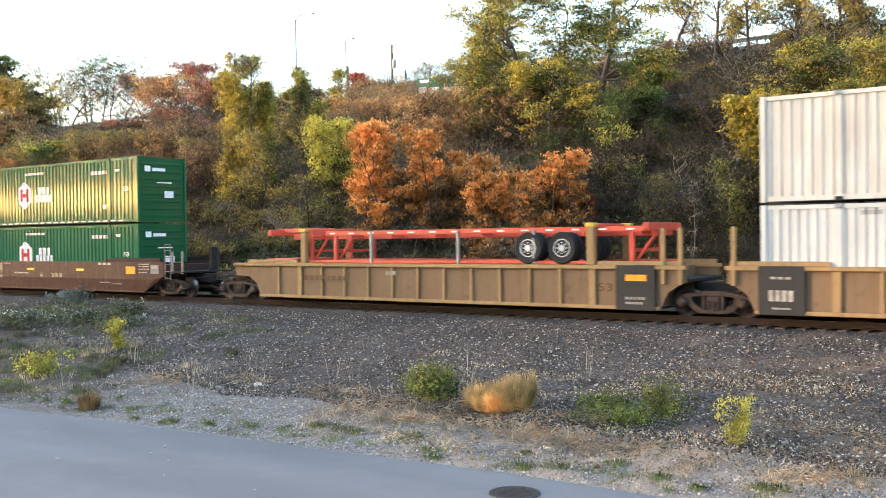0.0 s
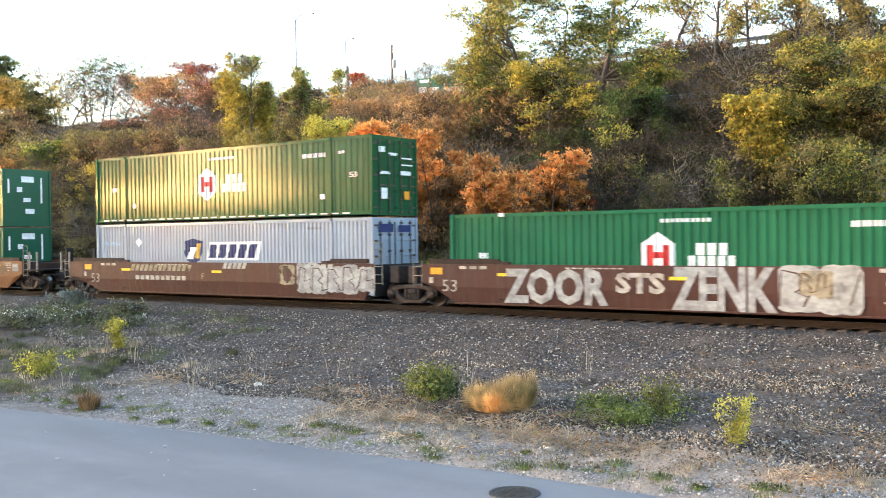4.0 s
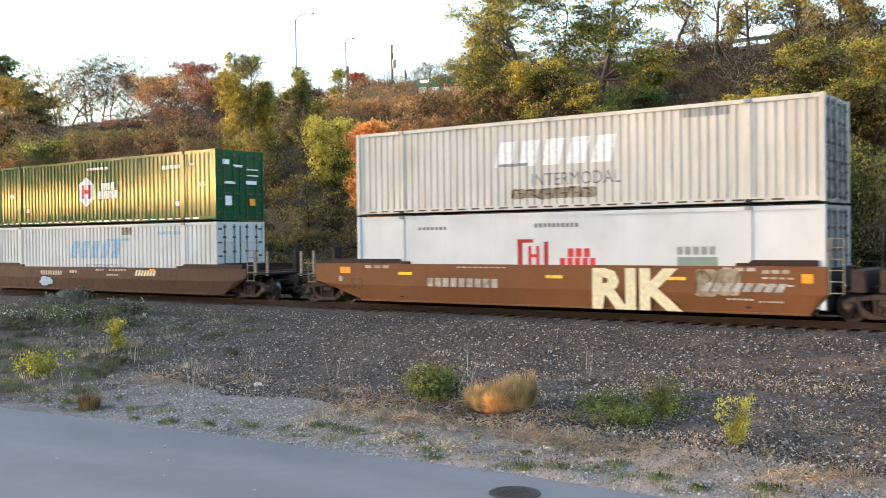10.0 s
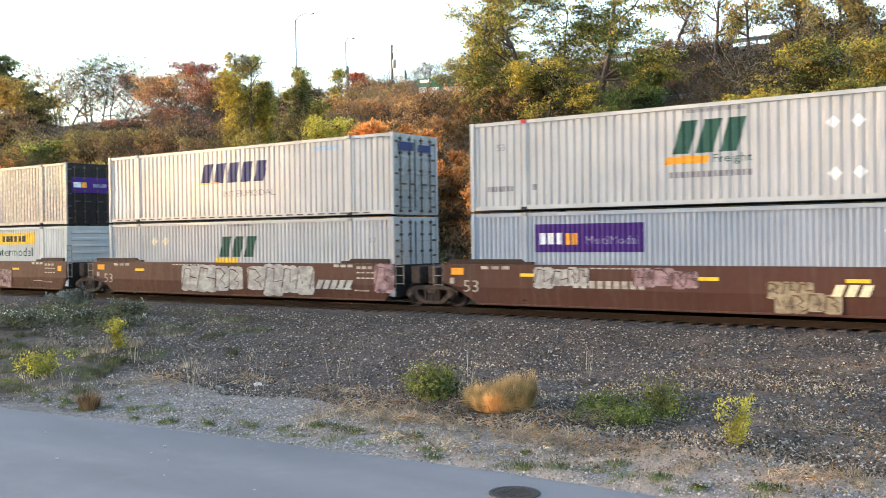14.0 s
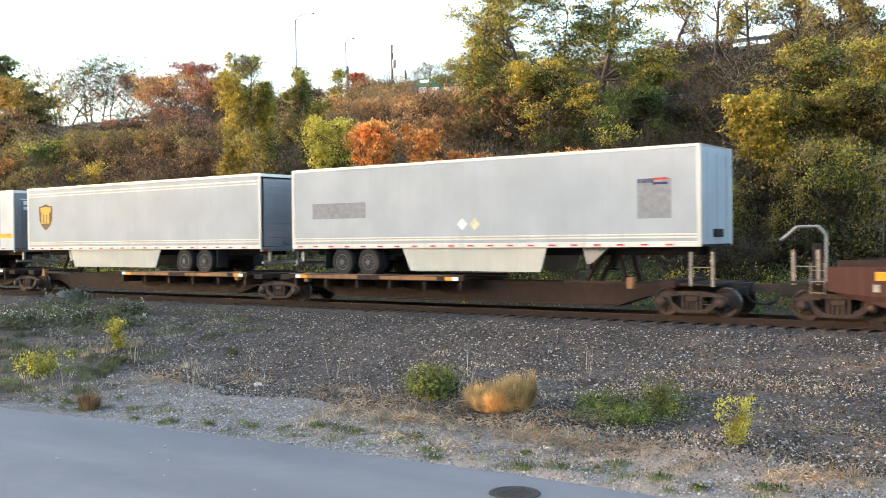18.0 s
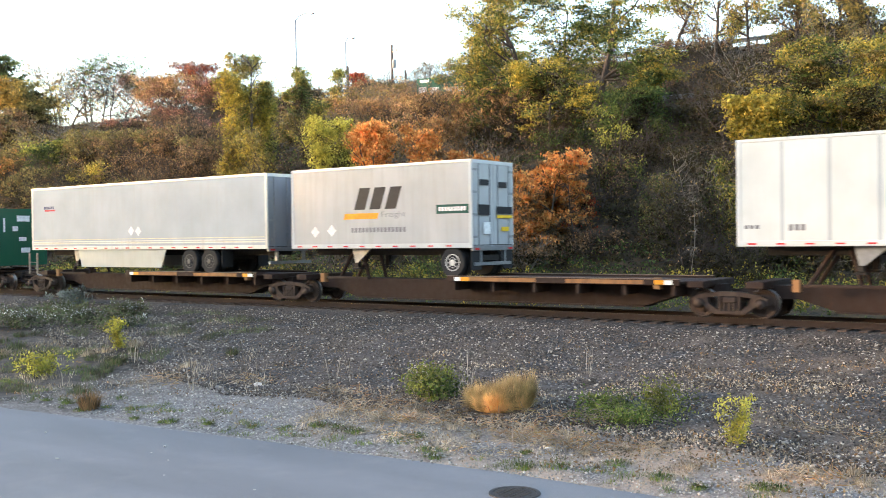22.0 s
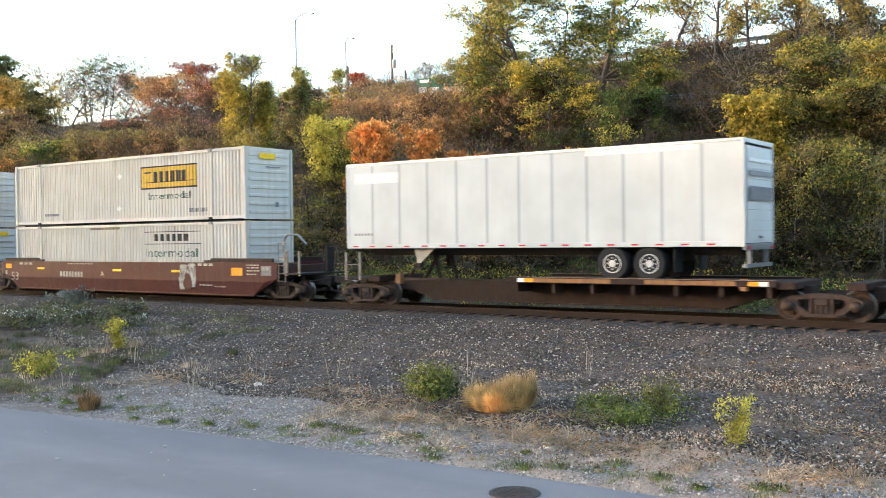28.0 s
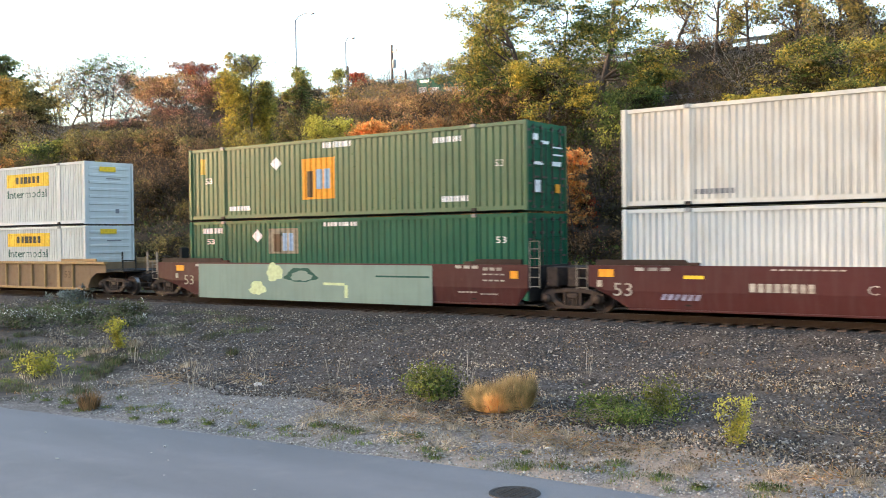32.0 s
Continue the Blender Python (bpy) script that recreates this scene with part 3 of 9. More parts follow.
def scatter_stones(name, material, count, x0, x1, place, lo, hi, seed, label):
    """Loose stones: uneven little double pyramids half sunk in the ground."""
    rng = np.random.default_rng(seed)
    base = np.array([(1, 0, 0), (0.3, 0.95, 0), (-0.8, 0.6, 0), (-0.8, -0.6, 0), (0.3, -0.95, 0), (0.1, 0, 0.75), (0, 0.1, -0.6)])
    tri = np.array([(0, 1, 5), (1, 2, 5), (2, 3, 5), (3, 4, 5), (4, 0, 5), (1, 0, 6), (2, 1, 6), (3, 2, 6), (4, 3, 6), (0, 4, 6)])
    pts = []
    while len(pts) < count:
        x = x0 + (x1 - x0) * rng.random()
        y = place(x, rng)
        if y is not None:
            pts.append((x, y, land(x, y) + 0.035))
    c = np.array(pts)
    size = lo + (hi - lo) * rng.random(count) ** 2.2
    v = np.repeat(base[None], count, 0) * (0.65 + 0.7 * rng.random((count, 7, 3)))
    a = rng.random(count) * 6.283
    b = (rng.random(count) - 0.5) * 1.4
    ca, sa, cb, sb = np.cos(a)[:, None], np.sin(a)[:, None], np.cos(b)[:, None], np.sin(b)[:, None]
    x, y, z = v[..., 0], v[..., 1], v[..., 2]
    y, z = y * cb - z * sb, y * sb + z * cb
    x, y = x * ca - y * sa, x * sa + y * ca
    v = np.stack([x, y, z], -1) * size[:, None, None] + c[:, None]
    f = (tri[None] + 7 * np.arange(count)[:, None, None]).reshape(-1, 3)
    ob = link(name, mesh_arrays(name, v.reshape(-1, 3), f, material))
    return tagged(ob, label, "stones", kind="stuff")


def on_bank(x, rng):
    t0 = toe(x)
    y = t0 + (-1.45 - t0) * rng.random()
    return y


def on_verge(x, rng):
    return -14.6 + (toe(x) + 1.2 + 14.6) * rng.random()


scatter_stones("ballast_stones", "stones", 96000, -44, 1, on_bank, 0.018, 0.050, 3, "loose dark crushed ballast stones on the bank")
scatter_stones("verge_stones", "pebbles", 14000, -24, 0, on_verge, 0.010, 0.034, 4, "pale crushed stones strewn on the verge")


# the road, a slab a hand's breadth below the gravel's crown
def road_edge(x):
    return -14.05 - 0.075 * max(0.0, -x - 9) + 0.12 * noise.noise(Vector((x * 0.6, 1.0, 0.0))) + 0.05 * noise.noise(Vector((x * 2.6, 4.0, 0.0)))


def road_mesh():
    xs = [-800, -300, -120, -80] + steps(-60, 10, 0.5) + [10, 40, 120, 400, 800]
    us = [0.0, 0.03, 0.2, 0.5, 1.0]
    rows = []
    for x in xs:
        e = road_edge(max(-60, min(10, x)))
        for u in us:
            y = e + (-25.5 - e) * u
            rows.append((x, y, -1.60 + (0.05 * min(u, 0.5) - (0.07 if u == 0 else 0.0))))
    n = len(us)
    i = np.arange(n - 1)
    f = np.concatenate([np.stack([j * n + i, j * n + i + 1, (j + 1) * n + i + 1, (j + 1) * n + i], 1) for j in range(len(xs) - 1)])
    return mesh_arrays("road", np.array(rows), f, "asphalt", True)


road = link("road", road_mesh())
tagged(road, "worn grey asphalt road with a ragged gravel edge", "road", kind="structure")


def manhole():
    top = new("manhole_cover")
    top.matrix_basis = pose(-7.92, -15.40, -1.598)
    ring = bmesh.new()
    s = 32
    a = [[ring.verts.new((r * math.cos(2 * math.pi * i / s), r * math.sin(2 * math.pi * i / s), z)) for i in range(s)] for r, z in ((0.41, -0.01), (0.40, 0.022), (0.345, 0.022), (0.34, 0.004))]
    for p, q in zip(a, a[1:]):
        for i in range(s):
            ring.faces.new((p[i], p[(i + 1) % s], q[(i + 1) % s], q[i]))
    part("frame_ring", ring, "iron", top)
    lid = bmesh.new()
    rr = [[lid.verts.new((r * math.cos(2 * math.pi * i / s), r * math.sin(2 * math.pi * i / s), z)) for i in range(s)] for r, z in ((0.335, 0.0), (0.33, 0.018))]
    for i in range(s):
        lid.faces.new((rr[0][i], rr[0][(i + 1) % s], rr[1][(i + 1) % s], rr[1][i]))
    lid.faces.new(rr[1])
    for i in range(-4, 5):
        for j in range(-4, 5):
            if i * i + j * j < 17:
                box(lid, i * 0.07 - 0.022, i * 0.07 + 0.022, j * 0.07 - 0.022, j * 0.07 + 0.022, 0.016, 0.026)
    part("lid", lid, "iron", top)
    return tagged(top, "round dark iron manhole cover set in the road", "manhole cover")


manhole()


def track():
    for side, name in ((-1, "rail_near"), (1, "rail_far")):
        rail = new(name)
        y = side * 0.755
        for piece, mat_, dims in (("rail_foot", "rail_rust", (0.07, -0.178, -0.150)), ("rail_web", "rail_rust", (0.012, -0.150, -0.042)), ("rail_head", "rail_rust", (0.036, -0.042, -0.004)), ("running_face", "rail_head", (0.033, -0.004, 0.0))):
            w, z0, z1 = dims
            part(piece, boxed(-420, 160, y - w, y + w, z0, z1), mat_, rail)
        tagged(rail, "long rusty steel rail with a polished head", "rail", kind="structure")
    tie = new("track_ties")
    rng = random.Random(5)
    kinds = []
    for k in range(6):
        kinds.append(finish("tie", boxed(-0.115, 0.115, -1.30 - 0.02 * rng.random(), 1.30 + 0.03 * rng.random(), -0.34, -0.183, bevel=0.012), "tie"))
    for i in range(110):
        x = -52 + 0.53 * i + rng.uniform(-0.03, 0.03)
        link("tie", rng.choice(kinds), tie, m=pose(x, rng.uniform(-0.03, 0.03), 0, 0, 0, rng.uniform(-0.6, 0.6)))
    tagged(tie, "creosoted timber railway ties under the rails", "ties", kind="structure")
    plate = boxed(-0.17, 0.17, -0.13, 0.13, -0.183, -0.176)
    box(plate, -0.12, -0.08, -0.10, -0.07, -0.176, -0.13)
    box(plate, 0.08, 0.12, -0.10, -0.07, -0.176, -0.13)
    me = finish("tie_plate", plate, "rail_rust")
    for i in range(110):
        link("tie_plate", me, tie, m=pose(-52 + 0.53 * i, -0.755, 0.003))


track()


# ---- the highway on the hill ----
def guardrail(name, x0, x1, y, z, gap, label):
    g = new(name)
    post = finish("post", boxed(-0.07, 0.07, 0.05, 0.19, -0.6, 0.78), "galv")
    wave = bmesh.new()
    prof = [(0.0, 0.45), (-0.05, 0.50), (-0.05, 0.56), (0.0, 0.61), (-0.05, 0.66), (-0.05, 0.72), (0.0, 0.77)]
    a = [wave.verts.new((0, yy, zz)) for yy, zz in prof]
    b = [wave.verts.new((gap, yy, zz)) for yy, zz in prof]
    for i in range(len(prof) - 1):
        wave.faces.new((a[i], b[i], b[i + 1], a[i + 1]))
    bmesh.ops.solidify(wave, geom=wave.faces[:], thickness=0.012)
    beam = finish("beam", wave, "galv")
    x = x0
    while x < x1:
        link("post", post, g, m=pose(x, y, z))
        link("beam", beam, g, m=pose(x, y, z))
        x += gap
    return tagged(g, label, "guardrail", kind="structure")


guardrail("guardrail_upper", -160, 20, 44.6, 16.35, 3.8, "galvanised steel guardrail along the highway's edge")
guardrail("guardrail_lower", -44, 10, 29.6, 10.35, 3.8, "galvanised steel guardrail beside the lower ramp")

hw = link("highway", finish("highway", boxed(-400, 200, 45.2, 60.0, 16.2, 16.62), "asphalt"))
tagged(hw, "asphalt highway deck along the top of the hill", "road", kind="structure")
ramp_road = link("ramp", finish("ramp", boxed(-90, 60, 30.0, 33.2, 10.0, 10.62), "asphalt"))
tagged(ramp_road, "narrow asphalt ramp cut into the hillside", "road", kind="structure")
wall_ob = new("parapet_wall")
for i in range(14):
    part("wall_panel", boxed(-100 + 5 * i, -95.05 + 5 * i, 61.0, 61.3, 16.3, 17.5, bevel=0.03), "concrete", wall_ob)
tagged(wall_ob, "low concrete parapet on the far highway edge", "wall", kind="structure")


def street_lamp(x, y, z, height, arm, label):
    lamp = new("street_lamp")
    lamp.matrix_basis = pose(x, y, z)
    part("pole", rod(bmesh.new(), (0, 0, 0), (0, 0, height - 0.35), 0.11, 10, 0.06), "galv", lamp, smooth=True)
    part("base", boxed(-0.2, 0.2, -0.2, 0.2, 0, 0.12, bevel=0.02), "galv", lamp)
    bm = bmesh.new()
    pts = [(0, 0, height - 0.4), (arm * 0.25, 0, height - 0.05), (arm * 0.6, 0, height + 0.1), (arm, 0, height + 0.05)]
    for a, b in zip(pts, pts[1:]):
        rod(bm, a, b, 0.045, 6)
    part("arm", bm, "galv", lamp)
    head = bmesh.new()
    slab(head, [(arm - 0.1, height + 0.0), (arm + 0.1, height + 0.12), (arm + 0.5, height + 0.08), (arm + 0.72, height - 0.06), (arm + 0.3, height - 0.12)], -0.13, 0.13)
    part("lamp_head", head, "galv", lamp)
    return tagged(lamp, label, "street lamp")


street_lamp(-71.7, 46.0, 16.4, 9.3, 1.9, "tall galvanised highway lamp with one curved arm")
street_lamp(-75.3, 58.0, 16.6, 9.1, 0.7, "slim highway lamp with a short arm")


def utility_pole(x, y, z, height, gear, label):
    p = new("utility_pole")
    p.matrix_basis = pose(x, y, z, 0, -0.6)
    part("pole", rod(bmesh.new(), (0, 0, 0), (0, 0, height), 0.16, 10, 0.11), "pole_wood", p, smooth=True)
    if gear:
        part("bracket", boxed(0.0, 0.75, -0.05, 0.05, height - 0.95, height - 0.83), "galv", p)
        part("insulator", rod(bmesh.new(), (0.68, 0, height - 0.83), (0.68, 0, height - 0.55), 0.06, 8), "concrete", p)
        part("transformer", rod(bmesh.new(), (0.32, 0, height - 2.7), (0.32, 0, height - 1.75), 0.24, 12), "galv", p)
    return tagged(p, label, "utility pole")


utility_pole(-68.7, 58.4, 16.5, 7.8, True, "wooden utility pole with a small transformer can")
utility_pole(-74.1, 57.0, 16.5, 5.8, False, "short bare wooden pole beside the highway")
utility_pole(-68.2, 60.2, 16.5, 5.1, False, "short bare wooden pole beside the utility pole")


def highway_sign():
    s = new("highway_sign")
    s.matrix_basis = pose(-47.2, 38.0, 13.5, 0, 0, 8)
    for x in (-1.9, 1.9):
        part("sign_post", rod(bmesh.new(), (x, 0.12, -1.6), (x, 0.12, 2.2), 0.08, 8), "galv", s)
    part("sign_panel", boxed(-2.5, 2.5, -0.03, 0.03, 0.0, 2.3, bevel=0.01), "sign_green", s, "green sheet metal sign face")
    for k, (x0, x1, z0, z1) in enumerate(((-2.2, -1.3, 1.95, 2.2), (-2.3, -1.5, 0.9, 1.6), (-1.2, -0.4, 0.8, 1.5), (0.2, 2.1, 1.0, 1.4), (-2.0, 1.8, 0.25, 0.5))):
        part("sign_bar", boxed(x0, x1, -0.042, -0.034, z0, z1), "dk_white", s)
    return tagged(s, "green highway guide sign with white bars", "road sign")


highway_sign()


# ---- the train ----
MOVERS = []   # (thing, its x at the start)
WHEELS = []   # (wheelset, x of its thing at the start)

RIB = 0.27


def rib_breaks(length, smooth, rib=RIB):
    """x and depth along a corrugated side wall, from its left end."""
    if smooth:
        return [(0.0, 0.0), (length, 0.0)]
    out = [(0.0, 0.0)]
    n = int(length / rib)
    pitch = length / n
    for i in range(n):
        a = i * pitch
        out += [(a + pitch * 0.56, 0.0), (a + pitch * 0.66, 1.0), (a + pitch * 0.88, 1.0), (a + pitch * 0.98, 0.0)]
    out.append((length, 0.0))
    return out


def depth_at(x, breaks):
    for (a, da), (b, db) in zip(breaks, breaks[1:]):
        if x <= b:
            return da + (db - da) * ((x - a) / (b - a) if b > a else 0.0)
    return 0.0


class Side:
    """The camera's side wall of a box: where its skin lies, to lay markings on."""

    def __init__(self, x0, length, y, z0, deep, smooth, rib=RIB):
        self.x0, self.length, self.y, self.z0, self.deep = x0, length, y, z0, deep
        self.breaks = rib_breaks(length, smooth, rib)
        self.smooth = smooth

    def skin(self, x):
        return self.y + (0.0 if self.smooth else self.deep * depth_at(x - self.x0, self.breaks))


LETTERS = {}


def word_mesh(text, width, height, lean=0.0, bold=0.0):
    """The word's flat mesh in x and z, from (0, 0) to (width, height)."""
    cu = bpy.data.curves.new("word", "FONT")
    cu.body = text
    cu.resolution_u = 2
    cu.offset = bold
    ob = new("word", cu)
    me = bpy.data.meshes.new_from_object(ob.evaluated_get(bpy.context.evaluated_depsgraph_get()))
    bm = bmesh.new()
    bm.from_mesh(me)
    bpy.data.objects.remove(ob)
    bpy.data.curves.remove(cu)
    bpy.data.meshes.remove(me)
    xs = [v.co.x for v in bm.verts]
    ys = [v.co.y for v in bm.verts]
    kx, kz = width / (max(xs) - min(xs)), height / (max(ys) - min(ys))
    x0, y0 = min(xs), min(ys)
    for v in bm.verts:
        z = (v.co.y - y0) * kz
        v.co = ((v.co.x - x0) * kx + lean * z, 0, z)
    return bm


def lay(side, name, bm, material, parent, proud=0.004, label=""):
    """Lay a flat shape (in x and z) on a side wall so that it follows the ribs."""
    if not side.smooth and side.deep:
        xs = [v.co.x for v in bm.verts]
        lo, hi = min(xs), max(xs)
        for b, _ in side.breaks:
            x = side.x0 + b
            if lo + 0.01 < x < hi - 0.01:
                bmesh.ops.bisect_plane(bm, geom=bm.verts[:] + bm.edges[:] + bm.faces[:], plane_co=(x, 0, 0), plane_no=(1, 0, 0))
    for v in bm.verts:
        v.co.y = side.skin(v.co.x) - proud
    for f in bm.faces:
        f.normal_update()
        if f.normal.y > 0:
            f.normal_flip()
    me = bpy.data.meshes.new(name)
    bm.to_mesh(me)
    bm.free()
    me.materials.append(M[material])
    return link(name, me, parent, label)


def flat(*outlines):
    bm = bmesh.new()
    for o in outlines:
        bm.faces.new([bm.verts.new((x, 0, z)) for x, z in o])
    return bm


def bar(x0, x1, z0, z1, lean=0.0):
    k = lean * (z1 - z0)
    return [(x0, z0), (x1, z0), (x1 + k, z1), (x0 + k, z1)]


def bars(x0, x1, z0, z1, count, lean=0.0, gap=0.28):
    """A line of unreadable writing: one plain bar for each letter."""
    w = (x1 - x0) / count
    return [bar(x0 + i * w, x0 + (i + 1 - gap) * w, z0, z1, lean) for i in range(count)]


def blob(cx, cz, rx, rz, seed, n=28, wild=0.35):
    rng = random.Random(seed)
    ph = [rng.uniform(0, 6.28) for _ in range(4)]
    out = []
    for i in range(n):
        a = 2 * math.pi * i / n
        k = 1 + wild * (0.5 * math.sin(3 * a + ph[0]) + 0.35 * math.sin(5 * a + ph[1]) + 0.3 * math.sin(8 * a + ph[2])) * 0.6
        out.append((cx + rx * k * math.cos(a), cz + rz * min(k, 1.12) * math.sin(a)))
    return out


def diamond(cx, cz, r):
    return [(cx - r, cz), (cx, cz - r), (cx + r, cz), (cx, cz + r)]


def tag_rows(cx, cz, rx, rz, seed):
    """Where the unreadable sprayed letters of one tag stand, and how each is pushed about."""
    rng = random.Random(seed)
    n = max(1, min(6, int(round(rx / rz * rng.uniform(1.0, 1.6)))))
    w = 2 * rx / n
    return [(cx - rx + w * i, w, cz + rz * rng.uniform(0.82, 1.08), cz - rz * rng.uniform(0.75, 1.1), rng.uniform(-0.12, 0.12) * w, rng.random()) for i in range(n)]


def lettered(cx, cz, rx, rz, seed):
    """One sprayed mass of swollen letters with a ragged top and foot."""
    bm = bmesh.new()
    cols = []
    for x, w, t, b, k, q in tag_rows(cx, cz, rx, rz, seed):
        for u, dt, db in ((0.0, -0.16 - 0.1 * q, 0.14), (0.10, -0.03, 0.04), (0.32, 0.03, -0.02), (0.5, -0.06 * q, 0.10 * q), (0.7, 0.02, 0.0), (0.9, -0.03, 0.03)):
            cols.append((x + u * w + k * (0.5 if 0 < u < 0.8 else 0.0), t + dt * rz, b + db * rz))
    cols.append((cx + rx, cz + rz * 0.7, cz - rz * 0.7))
    rows = [(bm.verts.new((x, 0, b)), bm.verts.new((x, 0, t))) for x, t, b in cols]
    for (a, b), (c, d) in zip(rows, rows[1:]):
        bm.faces.new((a, c, d, b))
    return bm


def scrawl(cx, cz, rx, rz, seed):
    """The thin dark line that runs round and between the letters of a tag."""
    rng = random.Random(seed + 5)
    pts = []
    for x, w, t, b, k, q in tag_rows(cx, cz, rx, rz, seed):
        h = t - b
        if q > 0.62:
            pts += [(x + 0.02 * w, b + rng.uniform(0.1, 0.3) * h), (x + 0.2 * w, t - 0.1 * h), (x + 0.55 * w, t - 0.15 * h), (x + 0.5 * w, b + rng.uniform(0.3, 0.6) * h), (x + 0.9 * w, b + 0.5 * h), (x + 0.88 * w, b + 0.15 * h)]
            continue
        if q > 0.33:
            pts += [(x + 0.05 * w, t - 0.15 * h), (x + 0.3 * w, b + rng.uniform(0.15, 0.4) * h), (x + 0.5 * w, t - rng.uniform(0.2, 0.4) * h), (x + 0.7 * w, b + 0.2 * h), (x + 0.95 * w, t - 0.12 * h)]
            continue
        pts += [(x + 0.02 * w, b + 0.12 * h), (x + 0.04 * w, b + 0.5 * h), (x + 0.08 * w, t - 0.10 * h), (x + 0.45 * w, t - rng.uniform(0.08, 0.2) * h), (x + 0.72 * w, b + rng.uniform(0.55, 0.75) * h), (x + 0.4 * w, b + rng.uniform(0.4, 0.55) * h), (x + 0.7 * w, b + rng.uniform(0.25, 0.4) * h), (x + rng.uniform(0.6, 0.8) * w, b + 0.12 * h)]
    bm = bmesh.new()
    rows = []
    for i, (x, z) in enumerate(pts):
        p, q = pts[max(0, i - 1)], pts[min(len(pts) - 1, i + 1)]
        d = Vector((q[0] - p[0], q[1] - p[1]))
        d = d.normalized() if d.length > 1e-5 else Vector((1, 0))
        g = 0.018 + 0.012 * rng.random()
        rows.append((bm.verts.new((x - d.y * g, 0, z + d.x * g)), bm.verts.new((x + d.y * g, 0, z - d.x * g))))
    for (a, b), (c, d) in zip(rows, rows[1:]):
        bm.faces.new((a, c, d, b))
    return bm


def mark(side, parent, kind, material, *a):
    """One marking: r bar, b letters as bars, t words, d diamond, s spray blob, h hexagon, g shield."""
    x = side.x0
    z = side.z0
    name = "marking"
    tag = False
    if kind == "r":
        bm = flat(bar(x + a[0], x + a[1], z + a[2], z + a[3], a[4] if len(a) > 4 else 0.0))
    elif kind == "b":
        bm = flat(*bars(x + a[0], x + a[1], z + a[2], z + a[3], a[4], a[5] if len(a) > 5 else 0.0))
    elif kind == "t":
        bm = word_mesh(a[4], a[1] - a[0], a[3] - a[2], a[5] if len(a) > 5 else 0.0, 0.045 if a[4] in ("RIK", "ZOOR", "STS", "ZENK") else 0.0)
        bmesh.ops.translate(bm, verts=bm.verts[:], vec=(x + a[0], 0, z + a[2]))
        name = "lettering"
    elif kind == "d":
        bm = flat(diamond(x + a[0], z + a[1], a[2]))
        name = "placard"
    elif kind == "s":
        tag = material in ("dk_beige", "dk_spray", "dk_white", "dk_pink") and a[2] > 0.22
        if tag and material == "dk_white":
            material = "dk_spray"
        bm = lettered(x + a[0], z + a[1], a[2], a[3], a[4]) if tag else flat(blob(x + a[0], z + a[1], a[2], a[3], a[4]))
        name = "graffiti"
    elif kind == "h":
        r = a[2]
        bm = flat([(x + a[0] + r * 0.87 * math.sin(k * math.pi / 3), z + a[1] + r * math.cos(k * math.pi / 3)) for k in range(6)])
        name = "emblem"
    elif kind == "g":
        cx, cz, w, h = x + a[0], z + a[1], a[2], a[3]
        bm = flat([(cx - w, cz + h * 0.8), (cx - w * 0.5, cz + h * 0.85), (cx, cz + h), (cx + w * 0.5, cz + h * 0.85), (cx + w, cz + h * 0.8), (cx + w * 0.95, cz - h * 0.2), (cx + w * 0.6, cz - h * 0.7), (cx, cz - h), (cx - w * 0.6, cz - h * 0.7), (cx - w * 0.95, cz - h * 0.2)])
        name = "emblem"
    lay(side, name, bm, material, parent, 0.004 + 0.0009 * parent.get("layers", 0))
    parent["layers"] = parent.get("layers", 0) + 1
    if tag:
        lay(side, "graffiti_outline", scrawl(x + a[0], z + a[1], a[2], a[3], a[4]), "dk_brown" if material == "dk_beige" else parent.get("paint", "dk_grey"), parent, 0.004 + 0.0009 * parent["layers"])
        parent["layers"] += 1


def corrugated(x0, length, y, z0, z1, deep, smooth, rib):
    bm = bmesh.new()
    rows = []
    s = 1 if y < 0 else -1
    for b, d in rib_breaks(length, smooth, rib):
        yy = y + s * deep * d
        rows.append((bm.verts.new((x0 + b, yy, z0)), bm.verts.new((x0 + b, yy, z1))))
    for (a, b), (c, d) in zip(rows, rows[1:]):
        bm.faces.new((a, c, d, b))
    return bm


